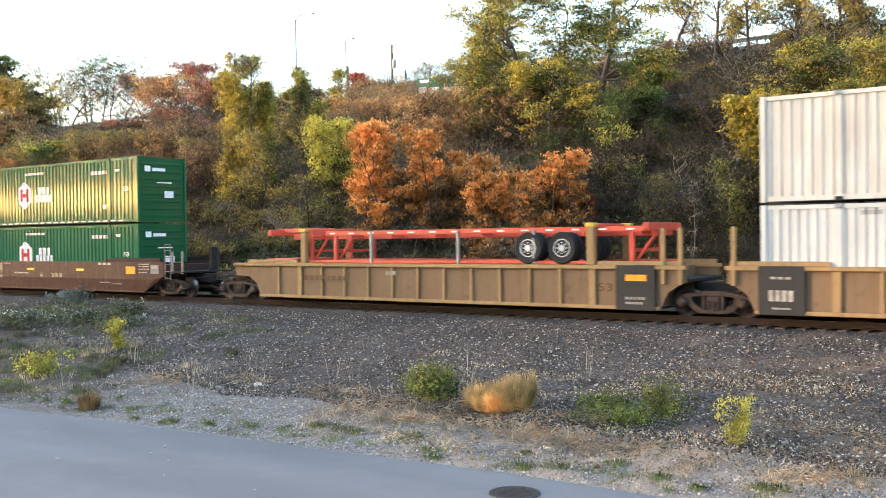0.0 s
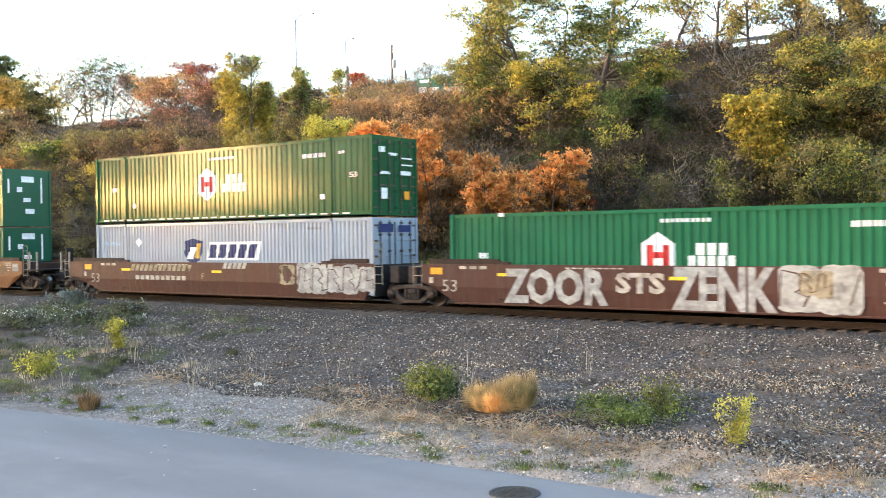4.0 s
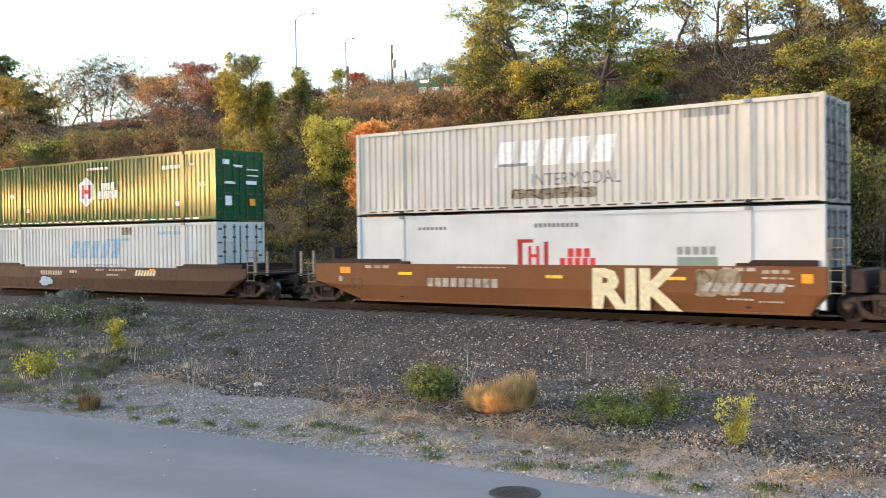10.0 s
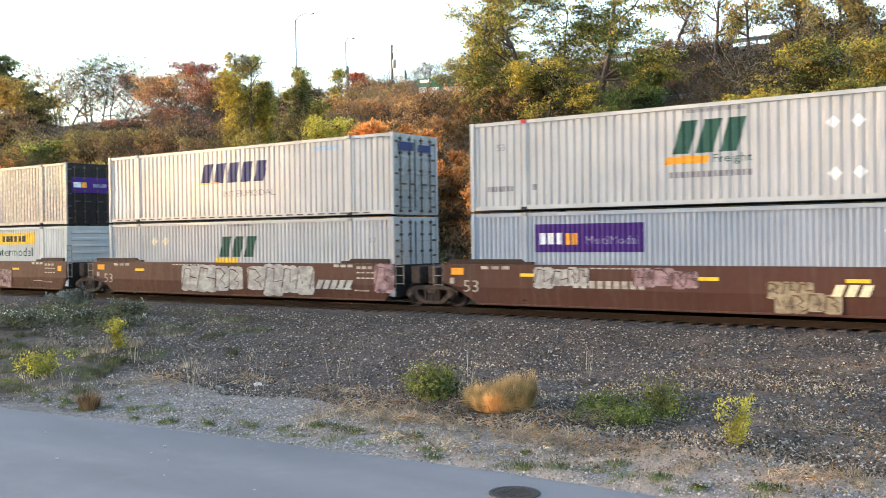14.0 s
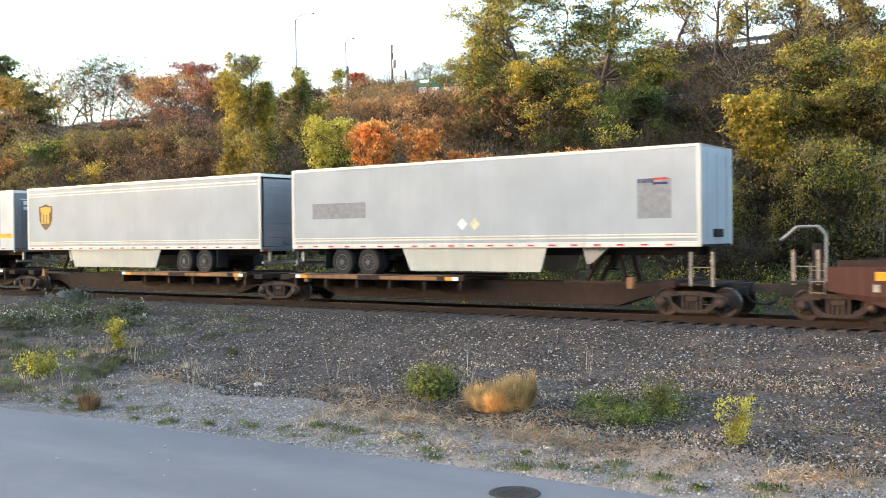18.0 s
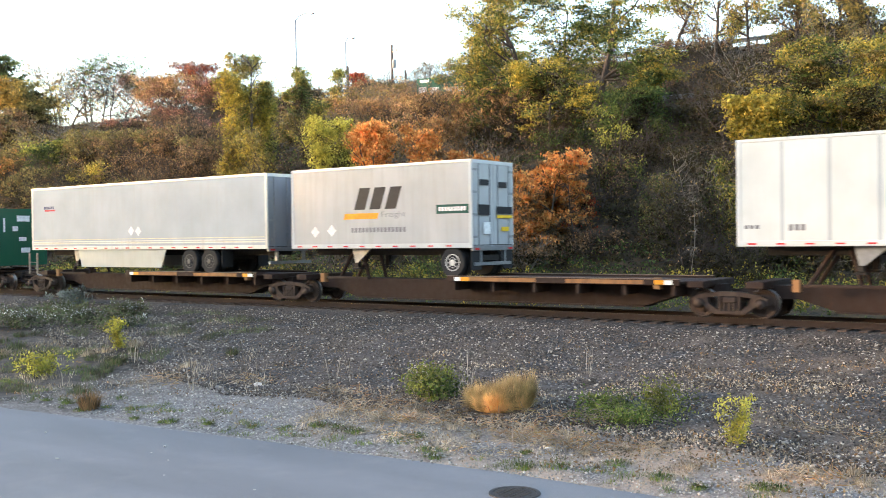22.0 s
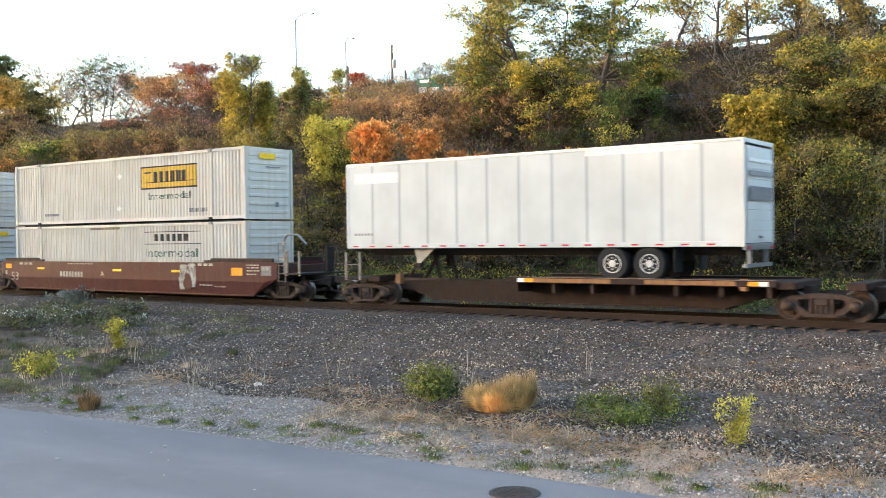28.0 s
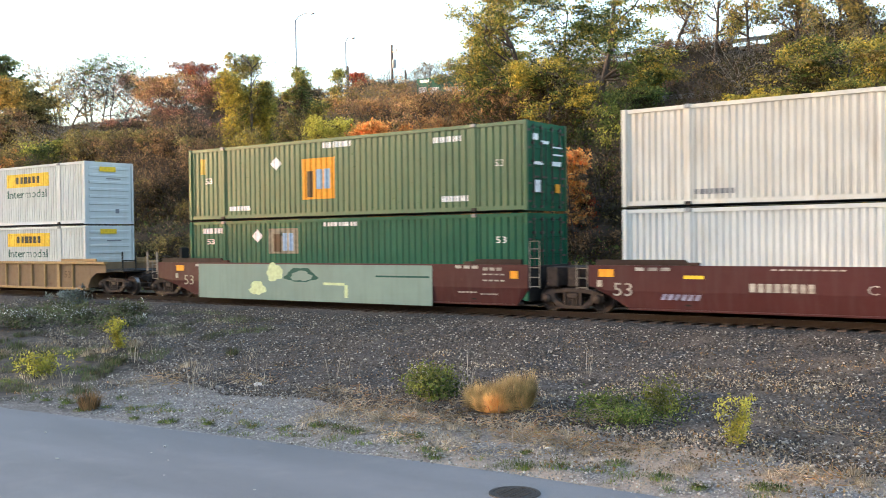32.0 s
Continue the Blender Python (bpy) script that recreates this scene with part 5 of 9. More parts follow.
    tagged(car, label, "railcar", group="cars of the train")
    MOVERS.append((car, x, 0.0))
    return car


def spine_car(x, half, decks, label, left_truck, right_truck=None, left_end="joint", right_end="joint", hitch=None, marks=()):
    """A spine car unit: a deep centre beam with wide decks for trailer wheels and a hitch stand."""
    car = new("spine_car")
    bm = bmesh.new()
    outline = [(-half + 0.5, 0.55), (-half + 1.9, 0.55), (-half + 2.9, 0.24), (half - 2.9, 0.24), (half - 1.9, 0.55), (half - 0.5, 0.55), (half - 0.5, 0.93), (-half + 0.5, 0.93)]
    slab(bm, outline, -0.42, 0.42)
    part("centre_beam", bm, "spine", car)
    part("beam_flange", boxed(-half + 2.9, half - 2.9, -0.55, 0.55, 0.2, 0.238), "spine", car)
    for a, b in decks:
        deck = part("wheel_deck", boxed(a, b, -1.38, 1.38, 0.95, 1.03, bevel=0.01), "spine", car)
        for s in (-1, 1):
            part("deck_rail", boxed(a - 0.02, b + 0.02, min(s * 1.38, s * 1.44), max(s * 1.38, s * 1.44), 0.92, 1.09, bevel=0.012), "spine", deck)
            part("deck_lip", boxed(a - 0.02, b + 0.02, min(s * 1.36, s * 1.46), max(s * 1.36, s * 1.46), 1.092, 1.115), "deck_lip", deck)
            cut = [a + 0.3, a + 0.55, a + 0.9, a + (b - a) * 0.42, a + (b - a) * 0.55, b - 1.1, b - 0.75, b - 0.45, b - 0.2]
            for (u, w), tone in zip(zip(cut, cut[1:]), ("dk_white", "dk_orange", "deck_edge", "", "deck_edge", "", "dk_orange", "dk_white")):
                if tone:
                    part("edge_plate", boxed(u, w, min(s * 1.441, s * 1.449), max(s * 1.441, s * 1.449), 0.945, 1.07), tone, deck)
        k = int((b - a) / 1.4)
        for i in range(k + 1):
            xx = a + 0.2 + (b - a - 0.4) * i / max(1, k)
            part("deck_bracket", boxed(xx - 0.06, xx + 0.06, -1.34, 1.34, 0.62, 0.948), "spine", deck)
    for e in (-1, 1):
        kind = left_end if e < 0 else right_end
        part("end_bolster", boxed(min(e * (half - 1.2), e * (half - 0.7)), max(e * (half - 1.2), e * (half - 0.7)), -1.35, 1.35, 0.86, 1.06, bevel=0.02), "spine", car)
        part("end_post", boxed(min(e * (half - 2.2), e * (half - 2.0)), max(e * (half - 2.2), e * (half - 2.0)), -1.42, -1.2, 0.8, 1.14, bevel=0.01), "deck_edge", car)
        part("side_step", boxed(min(e * (half - 4.3), e * (half - 2.3)), max(e * (half - 4.3), e * (half - 2.3)), -1.40, -1.28, 0.93, 1.02, bevel=0.01), "spine", car)
        if kind == "coupler":
            coupler(car, e * (half - 0.6), e)
            hr = bmesh.new()
            for xx in (half - 0.25, half + 0.4):
                box(hr, e * xx - 0.045, e * xx + 0.045, -1.31, -1.25, 0.9, 1.9)
            rod(hr, (e * (half - 0.25), -1.28, 1.45), (e * (half + 0.4), -1.28, 1.45), 0.018, 6)
            part("end_rail", hr, "post_tan", car)
            part("end_platform", boxed(min(e * (half - 0.6), e * (half + 0.45)), max(e * (half - 0.6), e * (half + 0.45)), -1.3, 1.3, 0.92, 0.98), "spine", car)
    if hitch is not None:
        h = part("hitch_stand", boxed(hitch - 0.45, hitch + 0.45, -0.55, 0.55, 1.96, 2.06, bevel=0.02), "spine", car)
        for s in (-1, 1):
            for u, w in ((-0.2, -0.9), (0.2, 0.5)):
                part("stand_leg", rod(bmesh.new(), (hitch + u, s * 0.5, 1.98), (hitch + w, s * 0.5, 0.93), 0.07, 6), "spine", h)
    truck(car, left_truck, x)
    if right_truck is not None:
        truck(car, right_truck, x)
    side = Side(-half, 2 * half, -1.452, 0.0, 0.0, True)
    for k in marks:
        mark(side, car, k[0], "dk_stencil" if k[1] == "dk_white" and k[0] in "rbt" else k[1], *k[2:])
    for key in ("layers", "paint"):
        if key in car:
            del car[key]
    tagged(car, label, "railcar", group="cars of the train")
    MOVERS.append((car, x, 0.0))
    return car


def wheel_pair(parent, x, rim):
    """Dual road wheels on both sides of one trailer axle."""
    part("trailer_axle", rod(bmesh.new(), (x, -1.1, 1.53), (x, 1.1, 1.53), 0.07, 8), "steel_dark", parent)
    for s in (-1, 1):
        ty = bmesh.new()
        for off in (0.0, 0.33):
            y0 = s * (1.27 - off)
            lathe(ty, [(0.30, y0 - s * 0.02), (0.47, y0), (0.51, y0 - s * 0.05), (0.51, y0 - s * 0.22), (0.47, y0 - s * 0.27), (0.30, y0 - s * 0.25)], 22, (x, 0, 1.545))
        tyre = part("tyre", ty, "rubber", parent)
        rm = bmesh.new()
        y0 = s * 1.27
        lathe(rm, [(0.295, y0 - s * 0.03), (0.29, y0 - s * 0.005), (0.27, y0 - s * 0.005), (0.25, y0 - s * 0.035), (0.12, y0 - s * 0.045), (0.10, y0 + s * 0.02), (0.05, y0 + s * 0.02)], 18, (x, 0, 1.545))
        for k in range(8):
            a = 2 * math.pi * k / 8
            rod(rm, (x + 0.17 * math.cos(a), y0 - s * 0.05, 1.545 + 0.17 * math.sin(a)), (x + 0.17 * math.cos(a), y0 - s * 0.01, 1.545 + 0.17 * math.sin(a)), 0.025, 6)
        part("rim", rm, rim, tyre)


def trailer(x, colour, label, length=16.15, nose=-1, wheels=(3.0, 4.25), skirt=None, rim="rim_dark", top=5.02, panels=1.22, rails="rail_cream", lamps=True, rear="swing", rear_colour=None, marks=(), end_marks=(), legs=-4.2):
    """A road trailer; nose -1 points it backwards along the train."""
    t = new("semi_trailer")
    hl, hw = length / 2, 1.295
    z0, z1 = 2.06, top
    rc = rear_colour or colour
    side = Side(-hl, length, -hw, 0.0, 0.0, True)
    for s in (-1, 1):
        n = max(1, round(length / panels))
        w = length / n
        for i in range(n):
            a = -hl + i * w
            part("side_panel", boxed(a + 0.012, a + w - 0.012, min(s * (hw - 0.03), s * hw), max(s * (hw - 0.03), s * hw), z0 + 0.1, z1 - 0.1), colour, t)
            if i and panels < 3:
                part("panel_seam", boxed(a - 0.05, a + 0.05, min(s * (hw - 0.02), s * (hw + 0.004)), max(s * (hw - 0.02), s * (hw + 0.004)), z0 + 0.12, z1 - 0.12), "trailer_grey", t)
        part("backing", boxed(-hl + 0.02, hl - 0.02, min(s * (hw - 0.06), s * (hw - 0.032)), max(s * (hw - 0.06), s * (hw - 0.032)), z0 + 0.05, z1 - 0.05), "aluminium", t)
        part("top_rail", boxed(-hl, hl, min(s * (hw - 0.03), s * (hw + 0.014)), max(s * (hw - 0.03), s * (hw + 0.014)), z1 - 0.1, z1, bevel=0.012), "aluminium", t)
        part("bottom_rail", boxed(-hl, hl, min(s * (hw - 0.04), s * (hw + 0.014)), max(s * (hw - 0.04), s * (hw + 0.014)), z0 - 0.02, z0 + 0.14, bevel=0.012), rails, t)
        for e in (-1, 1):
            part("corner_post", boxed(min(e * (hl - 0.12), e * (hl + 0.012)), max(e * (hl - 0.12), e * (hl + 0.012)), min(s * (hw - 0.05), s * (hw + 0.016)), max(s * (hw - 0.05), s * (hw + 0.016)), z0, z1 - 0.002, bevel=0.015), rails, t)
        if rails == "rail_cream":
            for zz in (z0 + 0.24, z0 + 0.33):
                part("rub_rail", boxed(-hl + 0.12, hl - 0.12, min(s * hw, s * (hw + 0.016)), max(s * hw, s * (hw + 0.016)), zz, zz + 0.045, bevel=0.006), rails, t)
        if lamps:
            rf = bmesh.new()
            k = int(length / 0.8)
            for i in range(k):
                a = -hl + 0.3 + i * (length - 0.6) / k
                box(rf, a, a + 0.24, min(s * (hw + 0.014), s * (hw + 0.019)), max(s * (hw + 0.014), s * (hw + 0.019)), z0 + 0.03, z0 + 0.075)
            part("red_reflectors", rf, "dk_red", t)
        if skirt:
            a, b = skirt
            sk = bmesh.new()
            slab(sk, [(a + 0.25, 1.26), (b - 0.35, 1.26), (b, 2.04), (a, 2.04)] if nose < 0 else [(a + 0.35, 1.26), (b - 0.25, 1.26), (b, 2.04), (a, 2.04)], min(s * 1.22, s * 1.25), max(s * 1.22, s * 1.25))
            part("side_skirt", sk, "skirt", t)
        leg = boxed(legs - 0.09, legs + 0.09, s * 0.9 - 0.09, s * 0.9 + 0.09, 1.35, 2.05, bevel=0.01)
        box(leg, legs - 0.16, legs + 0.16, s * 0.9 - 0.14, s * 0.9 + 0.14, 1.28, 1.34)
        part("landing_leg", leg, "steel_dark", t)
        brace = bmesh.new()
        slab(brace, [(legs - 0.15, 2.04), (legs + 0.75, 2.04), (legs + 0.12, 1.52), (legs - 0.02, 1.52)], min(s * 1.0, s * 1.03), max(s * 1.0, s * 1.03))
        part("leg_brace", brace, "galv", t)
    part("roof", boxed(-hl + 0.02, hl - 0.02, -hw + 0.02, hw - 0.02, z1 - 0.04, z1 - 0.005), "aluminium", t)
    part("floor", boxed(-hl + 0.02, hl - 0.02, -hw + 0.04, hw - 0.04, z0 - 0.01, z0 + 0.1), "steel_dark", t)
    beams = bmesh.new()
    for s in (-1, 1):
        box(beams, -hl + 0.6, hl - 0.4, s * 0.45 - 0.05, s * 0.45 + 0.05, 1.78, 2.05)
    part("frame_beams", beams, "steel_dark", t)
    for w in wheels:
        wheel_pair(t, w, rim)
    bg = boxed(min(wheels) - 0.7, max(wheels) + 0.7, -0.6, 0.6, 1.6, 1.78)
    part("axle_frame", bg, "steel_dark", t)
    flap_x = (max(wheels) + 0.8) if nose < 0 else (min(wheels) - 0.8)
    for s in (-1, 1):
        part("mud_flap", boxed(flap_x - 0.012, flap_x + 0.012, s * 1.0 - 0.3, s * 1.0 + 0.3, 1.3, 1.98), "rubber", t)
    for e in (-1, 1):
        xe = e * hl
        if e == -nose:
            if rear == "swing":
                for s in (-1, 1):
                    d = part("door", boxed(min(xe - e * 0.05, xe + e * 0.015), max(xe - e * 0.05, xe + e * 0.015), min(s * 0.008, s * 1.23), max(s * 0.008, s * 1.23), z0 + 0.08, z1 - 0.14, bevel=0.008), rc, t)
                    for yy in (0.25, 0.95):
                        part("lock_rod", rod(bmesh.new(), (xe + e * 0.04, s * yy, z0 + 0.06), (xe + e * 0.04, s * yy, z1 - 0.12), 0.018, 6), "galv", d)
                    for k in range(4):
                        zz = z0 + 0.35 + k * (z1 - z0 - 0.7) / 3
                        part("hinge", boxed(min(xe, xe + e * 0.03), max(xe, xe + e * 0.03), min(s * 1.02, s * 1.27), max(s * 1.02, s * 1.27), zz - 0.04, zz + 0.04), "galv", d)
            else:
                d = part("roll_door", boxed(min(xe - e * 0.05, xe), max(xe - e * 0.05, xe), -1.12, 1.12, z0 + 0.08, z1 - 0.2), rc, t)
                for k in range(9):
                    zz = z0 + 0.14 + k * (z1 - z0 - 0.4) / 9
                    part("door_slat", boxed(min(xe - e * 0.01, xe + e * 0.016), max(xe - e * 0.01, xe + e * 0.016), -1.1, 1.1, zz, zz + (z1 - z0 - 0.4) / 9 - 0.02, bevel=0.006), rc, d)
                part("door_handle", boxed(min(xe, xe + e * 0.06), max(xe, xe + e * 0.06), -0.1, 0.15, z0 + 0.2, z0 + 0.28), "galv", d)
            part("rear_header", boxed(min(xe - e * 0.06, xe + e * 0.02), max(xe - e * 0.06, xe + e * 0.02), -1.24, 1.24, z1 - 0.13, z1 - 0.01), rails, t)
            part("rear_sill", boxed(min(xe - e * 0.08, xe + e * 0.03), max(xe - e * 0.08, xe + e * 0.03), -1.27, 1.27, z0 - 0.12, z0 + 0.06, bevel=0.01), "galv", t)
            guard = bmesh.new()
            for s in (-1, 1):
                box(guard, min(xe - e * 0.12, xe), max(xe - e * 0.12, xe), s * 0.75 - 0.05, s * 0.75 + 0.05, 1.5, z0 - 0.12)
            box(guard, min(xe - e * 0.12, xe), max(xe - e * 0.12, xe), -1.15, 1.15, 1.44, 1.55)
            part("bumper_guard", guard, "galv", t)
            for s in (-1, 1):
                part("tail_lamp", boxed(min(xe, xe + e * 0.045), max(xe, xe + e * 0.045), s * 1.05 - 0.12, s * 1.05 + 0.12, z0 - 0.09, z0 - 0.02), "dk_red", t)
        else:
            part("nose_wall", boxed(min(xe - e * 0.04, xe + e * 0.01), max(xe - e * 0.04, xe + e * 0.01), -1.23, 1.23, z0 + 0.05, z1 - 0.06, bevel=0.008), rc, t)
            for k in range(3):
                part("nose_rib", boxed(min(xe, xe + e * 0.03), max(xe, xe + e * 0.03), -0.8 + 0.8 * k - 0.04, -0.8 + 0.8 * k + 0.04, z0 + 0.2, z1 - 0.25), rc, t)
            part("air_fitting", boxed(min(xe, xe + e * 0.08), max(xe, xe + e * 0.08), -0.35, 0.35, z0 + 0.25, z0 + 0.5, bevel=0.02), "steel_dark", t)
    for k in marks:
        mark(side, t, *k)
    for i, (mat_, y0, y1, za, zb) in enumerate(end_marks):
        part("end_marking", boxed(hl + 0.060, hl + 0.064 + 0.003 * i, y0, y1, za, zb), mat_, t)
    if "layers" in t:
        del t["layers"]
    tagged(t, label, "semi trailer", group="trailers on the train")
    MOVERS.append((t, x, 0.0))
    return t


def chassis(x, label):
    """A red skeletal container chassis with two axles, lying on the well car."""
    c = new("container_chassis")
    for s in (-1, 1):
        part("main_beam", boxed(-7.6, 7.6, s * 0.48 - 0.06, s * 0.48 + 0.06, 2.38, 2.62, bevel=0.01), "red_frame", c)
        part("near_rail", boxed(-5.3, 7.6, s * 1.15 - 0.05, s * 1.15 + 0.05, 2.52, 2.68, bevel=0.01), "red_frame", c)
        part("gooseneck", boxed(-8.4, -6.4, s * 0.48 - 0.06, s * 0.48 + 0.06, 2.66, 2.82, bevel=0.01), "red_frame", c)
        rl = bmesh.new()
        for i in range(14):
            box(rl, -5.1 + i * 0.92, -4.85 + i * 0.92, s * 1.20, s * 1.204, 2.57, 2.62)
        part("reflector_tape", rl, "dk_white", c)
    for i in range(8):
        xx = -6.0 + 1.9 * i
        part("cross_member", boxed(xx - 0.06, xx + 0.06, -1.2, 1.2, 2.42, 2.52), "red_frame", c)
    for xx in (-8.2, -6.0, 5.6, 7.5):
        part("twistlock_bolster", boxed(xx - 0.1, xx + 0.1, -1.25, 1.25, 2.55, 2.78, bevel=0.015), "red_frame", c)
    for xx in (-6.1, -4.9, 7.0):
        fr = bmesh.new()
        for s in (-1, 1):
            box(fr, xx - 0.07, xx + 0.07, s * 1.1 - 0.06, s * 1.1 + 0.06, 1.62, 2.5)
        box(fr, xx - 0.07, xx + 0.07, -1.1, 1.1, 1.9, 2.0)
        rod(fr, (xx + 0.1, -1.0, 1.65), (xx + 0.7, -1.0, 2.4), 0.05, 6)
        part("support_frame", fr, "red_frame", c)
    part("lower_frame", boxed(-6.2, 7.6, -1.2, -1.05, 1.52, 1.62, bevel=0.01), "red_frame", c)
    part("lower_frame", boxed(-6.2, 7.6, 1.05, 1.2, 1.52, 1.62, bevel=0.01), "red_frame", c)
    part("front_frame", boxed(-8.45, -7.0, -1.2, 1.2, 1.52, 1.66, bevel=0.01), "red_frame", c)
    for xx in (-3.1, 0.7, 3.65):
        part("stake_post", boxed(xx - 0.05, xx + 0.05, -1.26, -1.16, 1.5, 2.62, bevel=0.01), "galv", c)
    for w in (3.45, 4.68):
        wheel_pair(c, w, "rim")
    for ob in c.children_recursive:
        if ob.name.startswith(("tyre", "rim", "trailer_axle")):
            if ob.parent == c:
                ob.matrix_basis = pose(0, 0, 0.48)
    tagged(c, label, "container chassis")
    MOVERS.append((c, x, 0.0))
    return c


from collections import defaultdict

# ---- markings on cars, containers and trailers: kind, paint, place from the left end and the foot ----
MARKS = defaultdict(tuple)
STENCILS = {}
STENCILS["FULL"] = (
    ("r", "dk_orange", 17.3, 17.95, 0.98, 1.3),
    ("b", "dk_white", 18.2, 18.95, 1.38, 1.43, 4),
    ("b", "dk_white", 18.2, 18.95, 1.28, 1.33, 3),
    ("b", "dk_white", 18.2, 18.95, 1.16, 1.21, 4),
    ("b", "dk_white", 18.2, 18.8, 1.02, 1.07, 3),
    ("r", "dk_grey", 19, 19.55, 1, 1.38),
    ("b", "dk_white", 19.05, 19.5, 1.2, 1.32, 2),
)
STENCILS["SHORT"] = (
    ("b", "dk_white", 16.4, 17.2, 1.3, 1.4, 3),
    ("b", "dk_white", 16.4, 17.3, 1.15, 1.2, 4),
    ("b", "dk_white", 16.4, 17.3, 0.95, 1, 4),
    ("r", "dk_orange", 17.45, 17.75, 1.05, 1.3),
)
STENCILS["ALL"] = (
    ("b", "dk_white", 15.3, 16.3, 1.36, 1.46, 3),
    ("b", "dk_white", 15.4, 16.2, 0.55, 0.6, 5),
    ("b", "dk_white", 16.3, 17, 0.5, 0.55, 6),
    ("r", "dk_yellow", 13.6, 14.2, 1.08, 1.18),
    ("r", "dk_yellow", 9.6, 10.2, 1.08, 1.18),
    ("r", "dk_yellow", 3.7, 4.3, 1.12, 1.22),
    ("r", "dk_orange", 1, 1.5, 1.15, 1.38),
    ("b", "dk_white", 2.2, 3.4, 1.34, 1.44, 3),
    ("r", "dk_white", 0.95, 1.12, 0.85, 1.05),
    ("b", "dk_white", 6.2, 8.2, 1.38, 1.42, 9),
)
MARKS["c_top"] = (
    ("h", "dk_white", 7.3, 1.46, 0.7),
    ("r", "dk_red", 6.96, 7.17, 1.16, 1.78),
    ("r", "dk_red", 7.46, 7.67, 1.15, 1.77),
    ("r", "dk_red", 6.95, 7.67, 1.38, 1.56),
    ("b", "dk_white", 8.48, 9.48, 1.48, 1.82, 3),
    ("b", "dk_white", 8.24, 9.69, 1.1, 1.46, 5),
    ("b", "dk_white", 7.4, 8.95, 2.43, 2.54, 10),
    ("b", "dk_white", 12.69, 13.92, 2.22, 2.38, 9),
    ("b", "dk_white", 14.53, 14.85, 2.29, 2.4, 3),
    ("b", "dk_white", 0.99, 1.35, 1.37, 1.55, 2),
    ("b", "dk_white", 2.48, 2.7, 0.61, 0.82, 1),
    ("b", "dk_white", 13.6, 13.88, 0.64, 0.84, 1),
    ("t", "dk_white", 15.05, 15.42, 1.41, 1.6, "53"),
    ("t", "dk_white", 1.11, 1.39, 1.35, 1.55, "53"),
)
MARKS["f_top"] = (
    ("r", "dk_yellow", 7.3, 8.82, 1.09, 2.07),
    ("r", "dk_brown", 7.5, 7.81, 1.24, 1.87),
    ("b", "dk_faded", 7.9, 8.66, 1.31, 1.89, 2),
    ("b", "dk_white", 7.29, 8.77, 2.59, 2.77, 10),
    ("b", "dk_white", 12.67, 13.94, 2.43, 2.64, 9),
    ("b", "dk_white", 14.5, 14.89, 2.49, 2.68, 3),
    ("b", "dk_white", 13.55, 13.96, 0.64, 0.88, 1),
    ("b", "dk_white", 12.52, 12.86, 0.63, 0.77, 1),
    ("b", "dk_white", 1.43, 1.81, 2.37, 2.59, 2),
    ("b", "dk_white", 2.36, 2.73, 0.57, 0.81, 1),
    ("b", "dk_white", 3.39, 3.68, 0.58, 0.71, 1),
    ("t", "dk_white", 14.99, 15.41, 1.54, 1.75, "53"),
    ("t", "dk_white", 0.82, 1.28, 1.46, 1.7, "53"),
)
MARKS["f_low"] = (
    ("r", "dk_cream", 7.36, 8.86, 1.11, 2.01),
    ("r", "dk_navy", 7.57, 7.85, 1.18, 1.83),
    ("b", "dk_faded", 7.94, 8.68, 1.24, 1.83, 2),
    ("d", "dk_white", 12.41, 1.81, 0.27),
    ("b", "dk_white", 7.31, 8.93, 2.52, 2.66, 10),
    ("b", "dk_white", 12.68, 13.96, 2.35, 2.51, 9),
    ("r", "dk_gold", 1.07, 1.32, 1.2, 2.76),
)
MARKS["e_low"] = (
    ("g", "dk_navy", 6.39, 1.62, 0.58, 0.55),
    ("r", "dk_white", 5.99, 6.38, 1.3, 1.8, 0.5),
    ("r", "dk_gold", 6.49, 6.77, 1.33, 1.95, 0.2),
    ("r", "dk_white", 7.23, 10.26, 1.26, 2.01, 0.25),
    ("b", "dk_navy", 7.34, 10.22, 1.36, 1.9, 5, 0.25),
    ("b", "dk_faded", 0.34, 1.56, 1.9, 2.07, 9),
    ("d", "dk_white", 2.82, 2.03, 0.22),
    ("b", "dk_ghost", 12.83, 13.63, 2.43, 2.53, 8),
)
MARKS["g_top"] = (
    ("g", "dk_black", 6.33, 1.62, 0.58, 0.65),
    ("g", "dk_gold", 6.62, 1.62, 0.24, 0.52),
    ("r", "dk_white", 5.99, 6.27, 1.29, 1.84, 0.6),
    ("b", "dk_navy", 7.29, 10.12, 1.39, 1.96, 5, 0.3),
    ("r", "dk_navy", 8.76, 10.42, 2.06, 2.15),
    ("t", "dk_ghost", 7.04, 10.02, 1.02, 1.29, "INTERMODAL"),
    ("b", "dk_ghost", 2.2, 3.27, 2.52, 2.63, 8),
    ("b", "dk_ghost", 1.36, 1.63, 2.53, 2.65, 2),
    ("b", "dk_ghost", 2.26, 3.32, 0.39, 0.55, 7),
    ("t", "dk_grey", 0.76, 1.16, 0.63, 0.85, "53"),
    ("d", "dk_white", 13.17, 2.09, 0.23),
)
